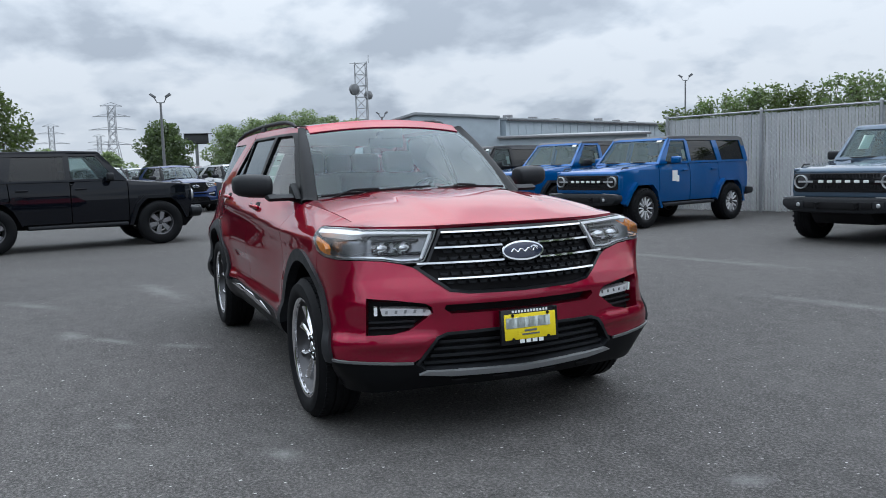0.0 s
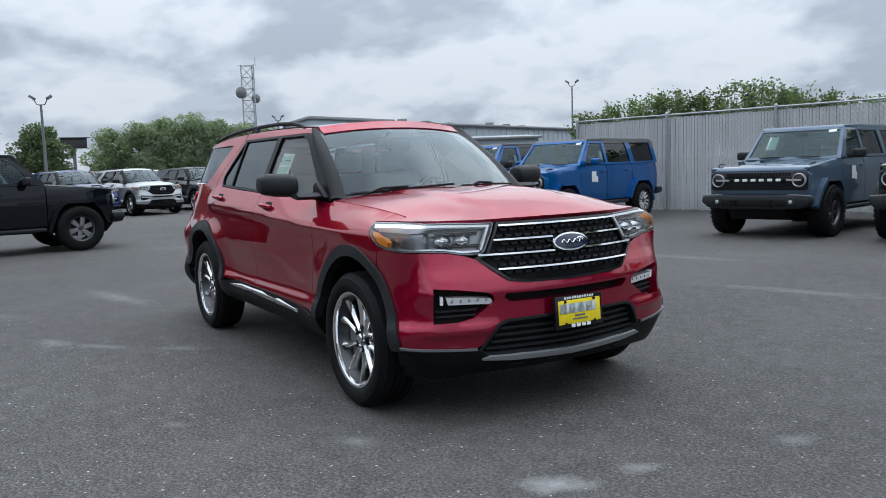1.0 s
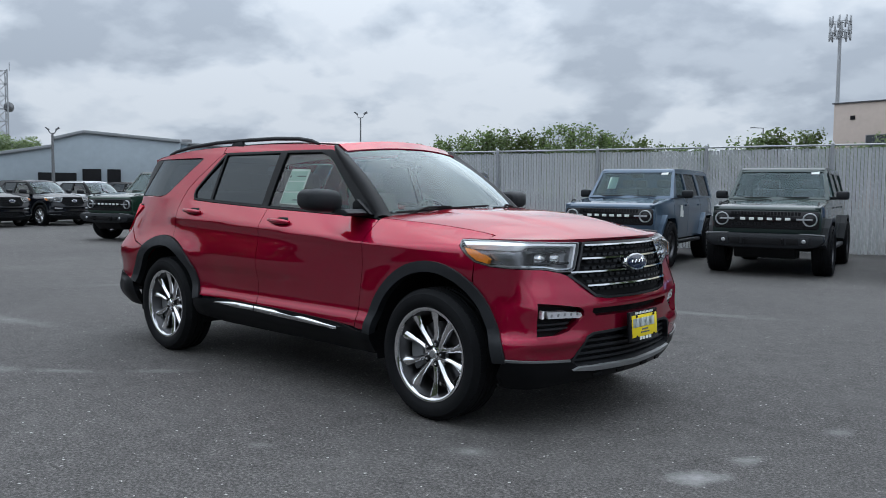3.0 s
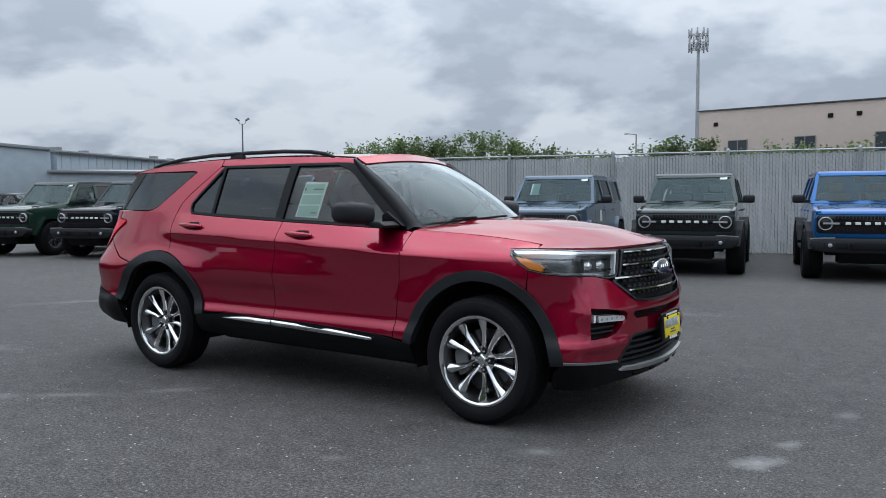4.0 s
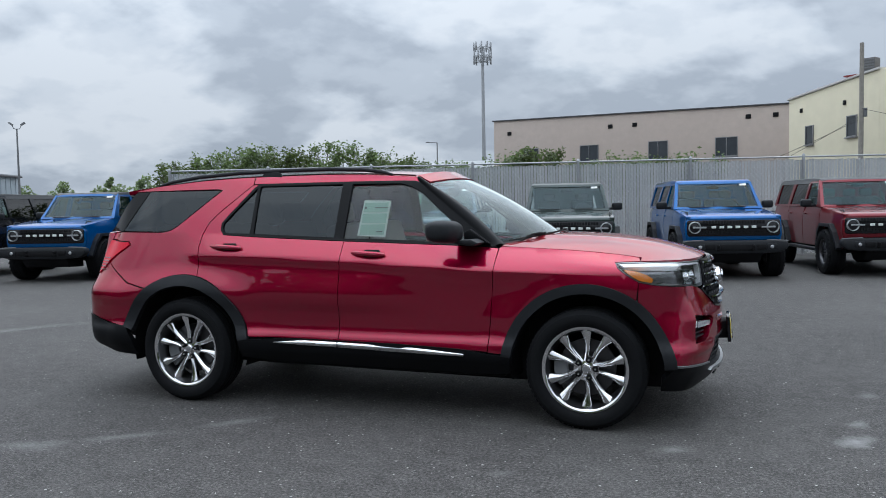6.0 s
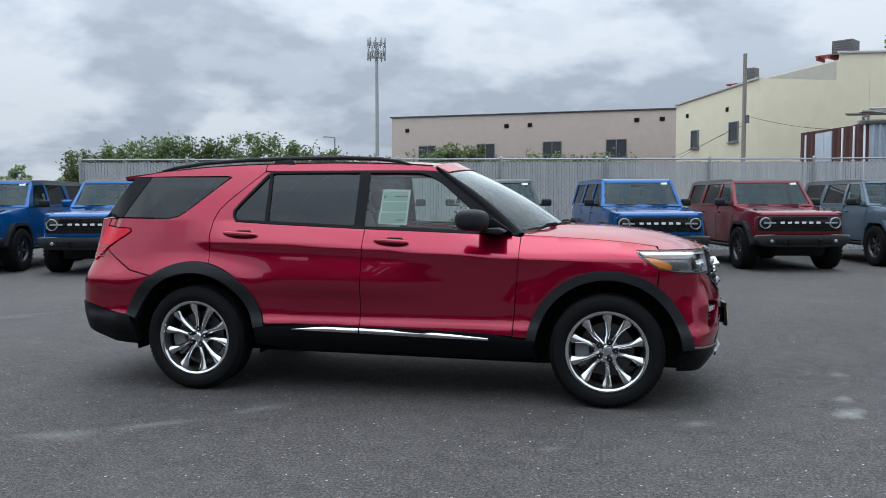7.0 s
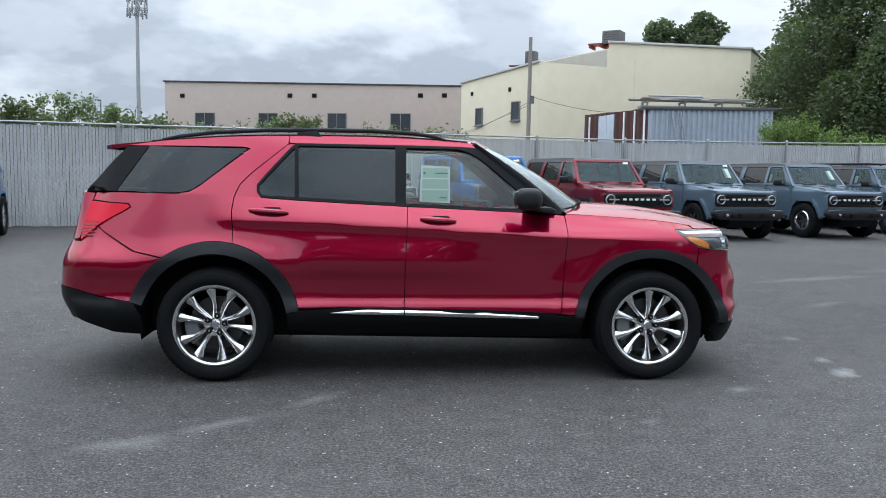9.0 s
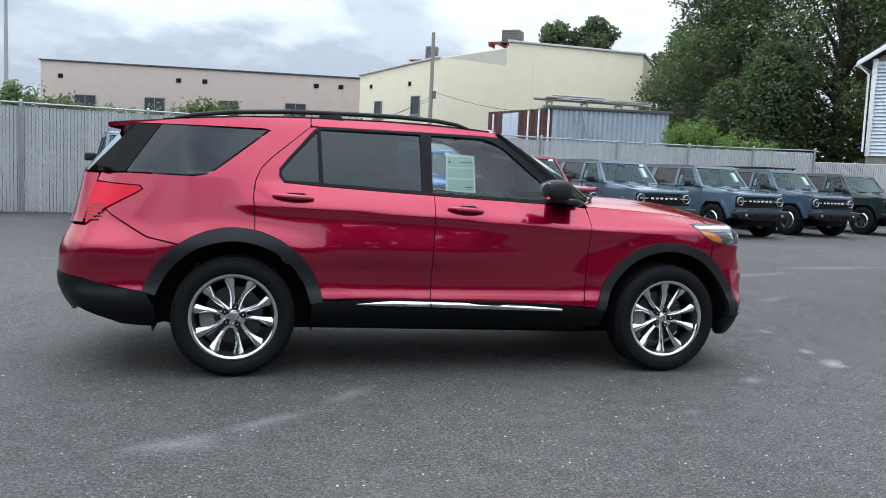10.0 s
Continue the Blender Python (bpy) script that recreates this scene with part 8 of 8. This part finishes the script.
# lattice radio tower with dishes
ob = thing("radio_tower", pose(-138.0, 45.0, 0), "open lattice radio tower with two round dishes", "mast")
bm = bmesh.new()
legs = [(1.35 * math.cos(a), 1.35 * math.sin(a)) for a in (0.3, 2.4, 4.5)]
for x, y in legs:
    tube(bm, [(x, y, 0), (x, y, 20.2)], 0.13, 6)
for k in range(10):
    for i in range(3):
        (ax, ay), (bx, by) = legs[i], legs[(i + 1) % 3]
        tube(bm, [(ax, ay, 2 * k), (bx, by, 2 * k + 2)], 0.06, 4)
        tube(bm, [(ax, ay, 2 * k + 2), (bx, by, 2 * k + 2)], 0.06, 4)
part("lattice", bm, GALV, ob)
for y, z, r in ((-1.7, 15.3, 1.0), (0.9, 14.3, 0.78)):
    bm = bmesh.new()
    lathe(bm, [(0.0, 0.3), (r * 0.6, 0.18), (r, 0.0), (r, -0.5), (0.0, -0.55)], 24)
    bmesh.ops.transform(bm, matrix=Matrix.Translation((0.8, y, z)) @ Matrix.Rotation(radians(-70), 4, "Z"), verts=bm.verts)
    part("dish", bm, POLE_GREY, ob)
bm = bmesh.new()
tube(bm, [(0.9, 0.9, 20), (0.9, 0.9, 21.4)], 0.06, 5)
tube(bm, [(-0.5, -2.2, 20.0), (-0.5, 0.5, 20.2)], 0.05, 5)
part("aerial", bm, GALV, ob)

# power-line towers far off
PYLON_GREY = plain("weathered_galvanised_steel", (0.34, 0.35, 0.36), 0.6, 0.2, 2, 0.15)
for x, y, s in ((-295.4, 7.5, 1.0), (-380.0, -14.0, 0.92), (-470.0, 6.0, 0.9)):
    ob = thing("pylon", pose(x, y, 0, 0, 0, 8) @ Matrix.Diagonal((s, s, s, 1)), "grey steel lattice power-line tower in the distance", "pylon", "power-line towers")
    bm = bmesh.new()
    def leg(z):
        return 3.0 - 1.9 * min(1.0, z / 14.0) if z < 14 else 1.1
    zs = [0, 4, 8, 11, 14, 16.5, 19, 21.5, 24.5]
    for sx in (-1, 1):
        for sy in (-1, 1):
            tube(bm, [(sx * leg(z), sy * leg(z), z) for z in zs], 0.16, 4)
    for z0, z1 in zip(zs, zs[1:]):
        for sx in (-1, 1):
            tube(bm, [(sx * leg(z0), -leg(z0), z0), (sx * leg(z1), leg(z1), z1)], 0.10, 4)
            tube(bm, [(sx * leg(z0), leg(z0), z0), (sx * leg(z1), -leg(z1), z1)], 0.10, 4)
    part("lattice", bm, PYLON_GREY, ob)
    for z, w in ((11.5, 6.5), (16.5, 7.6), (21.0, 6.0), (24.5, 3.5)):
        bm = bmesh.new()
        tube(bm, [(0, -w, z), (0, 0, z + 0.2), (0, w, z)], 0.14, 5)
        tube(bm, [(0, -w, z), (0, 0, z + 1.2), (0, w, z)], 0.09, 5)
        part("cross_arm", bm, PYLON_GREY, ob)
# billboard seen from behind
ob = thing("billboard", pose(-114.9, 12.6, 0), "dark billboard on a single steel column", "billboard")
bm = bmesh.new()
tube(bm, [(0, 0, 0), (0, 0, 5.5)], 0.22, 10)
part("column", bm, POLE_GREY, ob)
bm = bmesh.new()
box(bm, (0, 0, 6.05), (0.5, 3.3, 1.35), 0.04)
part("panel", bm, INTERIOR_DARK, ob)
bm = bmesh.new()
for z in (5.35, 6.75):
    box(bm, (0.35, 0.2, z), (0.3, 3.8, 0.08), 0.01)
part("catwalk", bm, DARK_PLASTIC, ob)

# ---- fence infill: wire mesh and slats, last because there are many ----
BAY, HIGH = 2.75, 2.38
bm = bmesh.new()
pitch = 0.062
for k in range(int(BAY / pitch)):
    x0 = pitch * (k + 0.5)
    n = int(HIGH / pitch)
    prev = None
    for i in range(n + 1):
        x = x0 + (pitch / 2 if (i + k) % 2 else -pitch / 2)
        z = 0.03 + HIGH * i / n
        tri = [bm.verts.new((x + 0.0031 * c, -0.012 + 0.0031 * s, z)) for c, s in ((1, 0), (-0.5, 0.87), (-0.5, -0.87))]
        if prev:
            for a in range(3):
                bm.faces.new((prev[a], prev[(a + 1) % 3], tri[(a + 1) % 3], tri[a]))
        prev = tri
WIRE = plain("galvanised_wire", (0.66, 0.67, 0.68), 0.5, 0.25, 30, 0.15)
wire = None
for a, b in zip(FENCE_POSTS, FENCE_POSTS[1:]):
    if wire is None:
        wire = tagged(part("chain_link", bm, WIRE, fence, smooth=0), kind="stuff")
    else:
        wire = wire.copy()
        scene.collection.objects.link(wire)
    wire.matrix_basis = fence_pose(a, -0.02) @ Matrix.Diagonal(((b - a) / BAY, 1, (fence_top(a) - 0.04) / 2.42, 1))
bm = bmesh.new()
box(bm, (0, 0, 1.2), (0.061, 0.007, 2.34), 0.0)
slat_mesh = bpy.data.meshes.new("slat")
bm.to_mesh(slat_mesh)
bm.free()
slat_mesh.materials.append(SLAT)
rest, made = bmesh.new(), 0
for a, b in zip(FENCE_POSTS, FENCE_POSTS[1:]):
    n = int((b - a) / 0.0715)
    for k in range(n):
        s = a + (b - a) * (k + 0.5) / n
        m = fence_pose(s, 0.006 + rng.uniform(-0.004, 0.004), rng.uniform(-0.015, 0.015)) @ Matrix.Rotation(rng.uniform(-0.05, 0.05), 4, "Z") @ Matrix.Diagonal((1, 1, fence_top(s) / 2.46, 1))
        if made < 300:
            ob = new("slat", slat_mesh)
            ob.parent = fence
            ob.matrix_basis = m
            made += 1
        else:
            box(rest, (0, 0, 1.2), (0.061, 0.007, 2.34), 0.0, m)
tagged(part("slats", rest, SLAT, fence, smooth=0), kind="stuff")
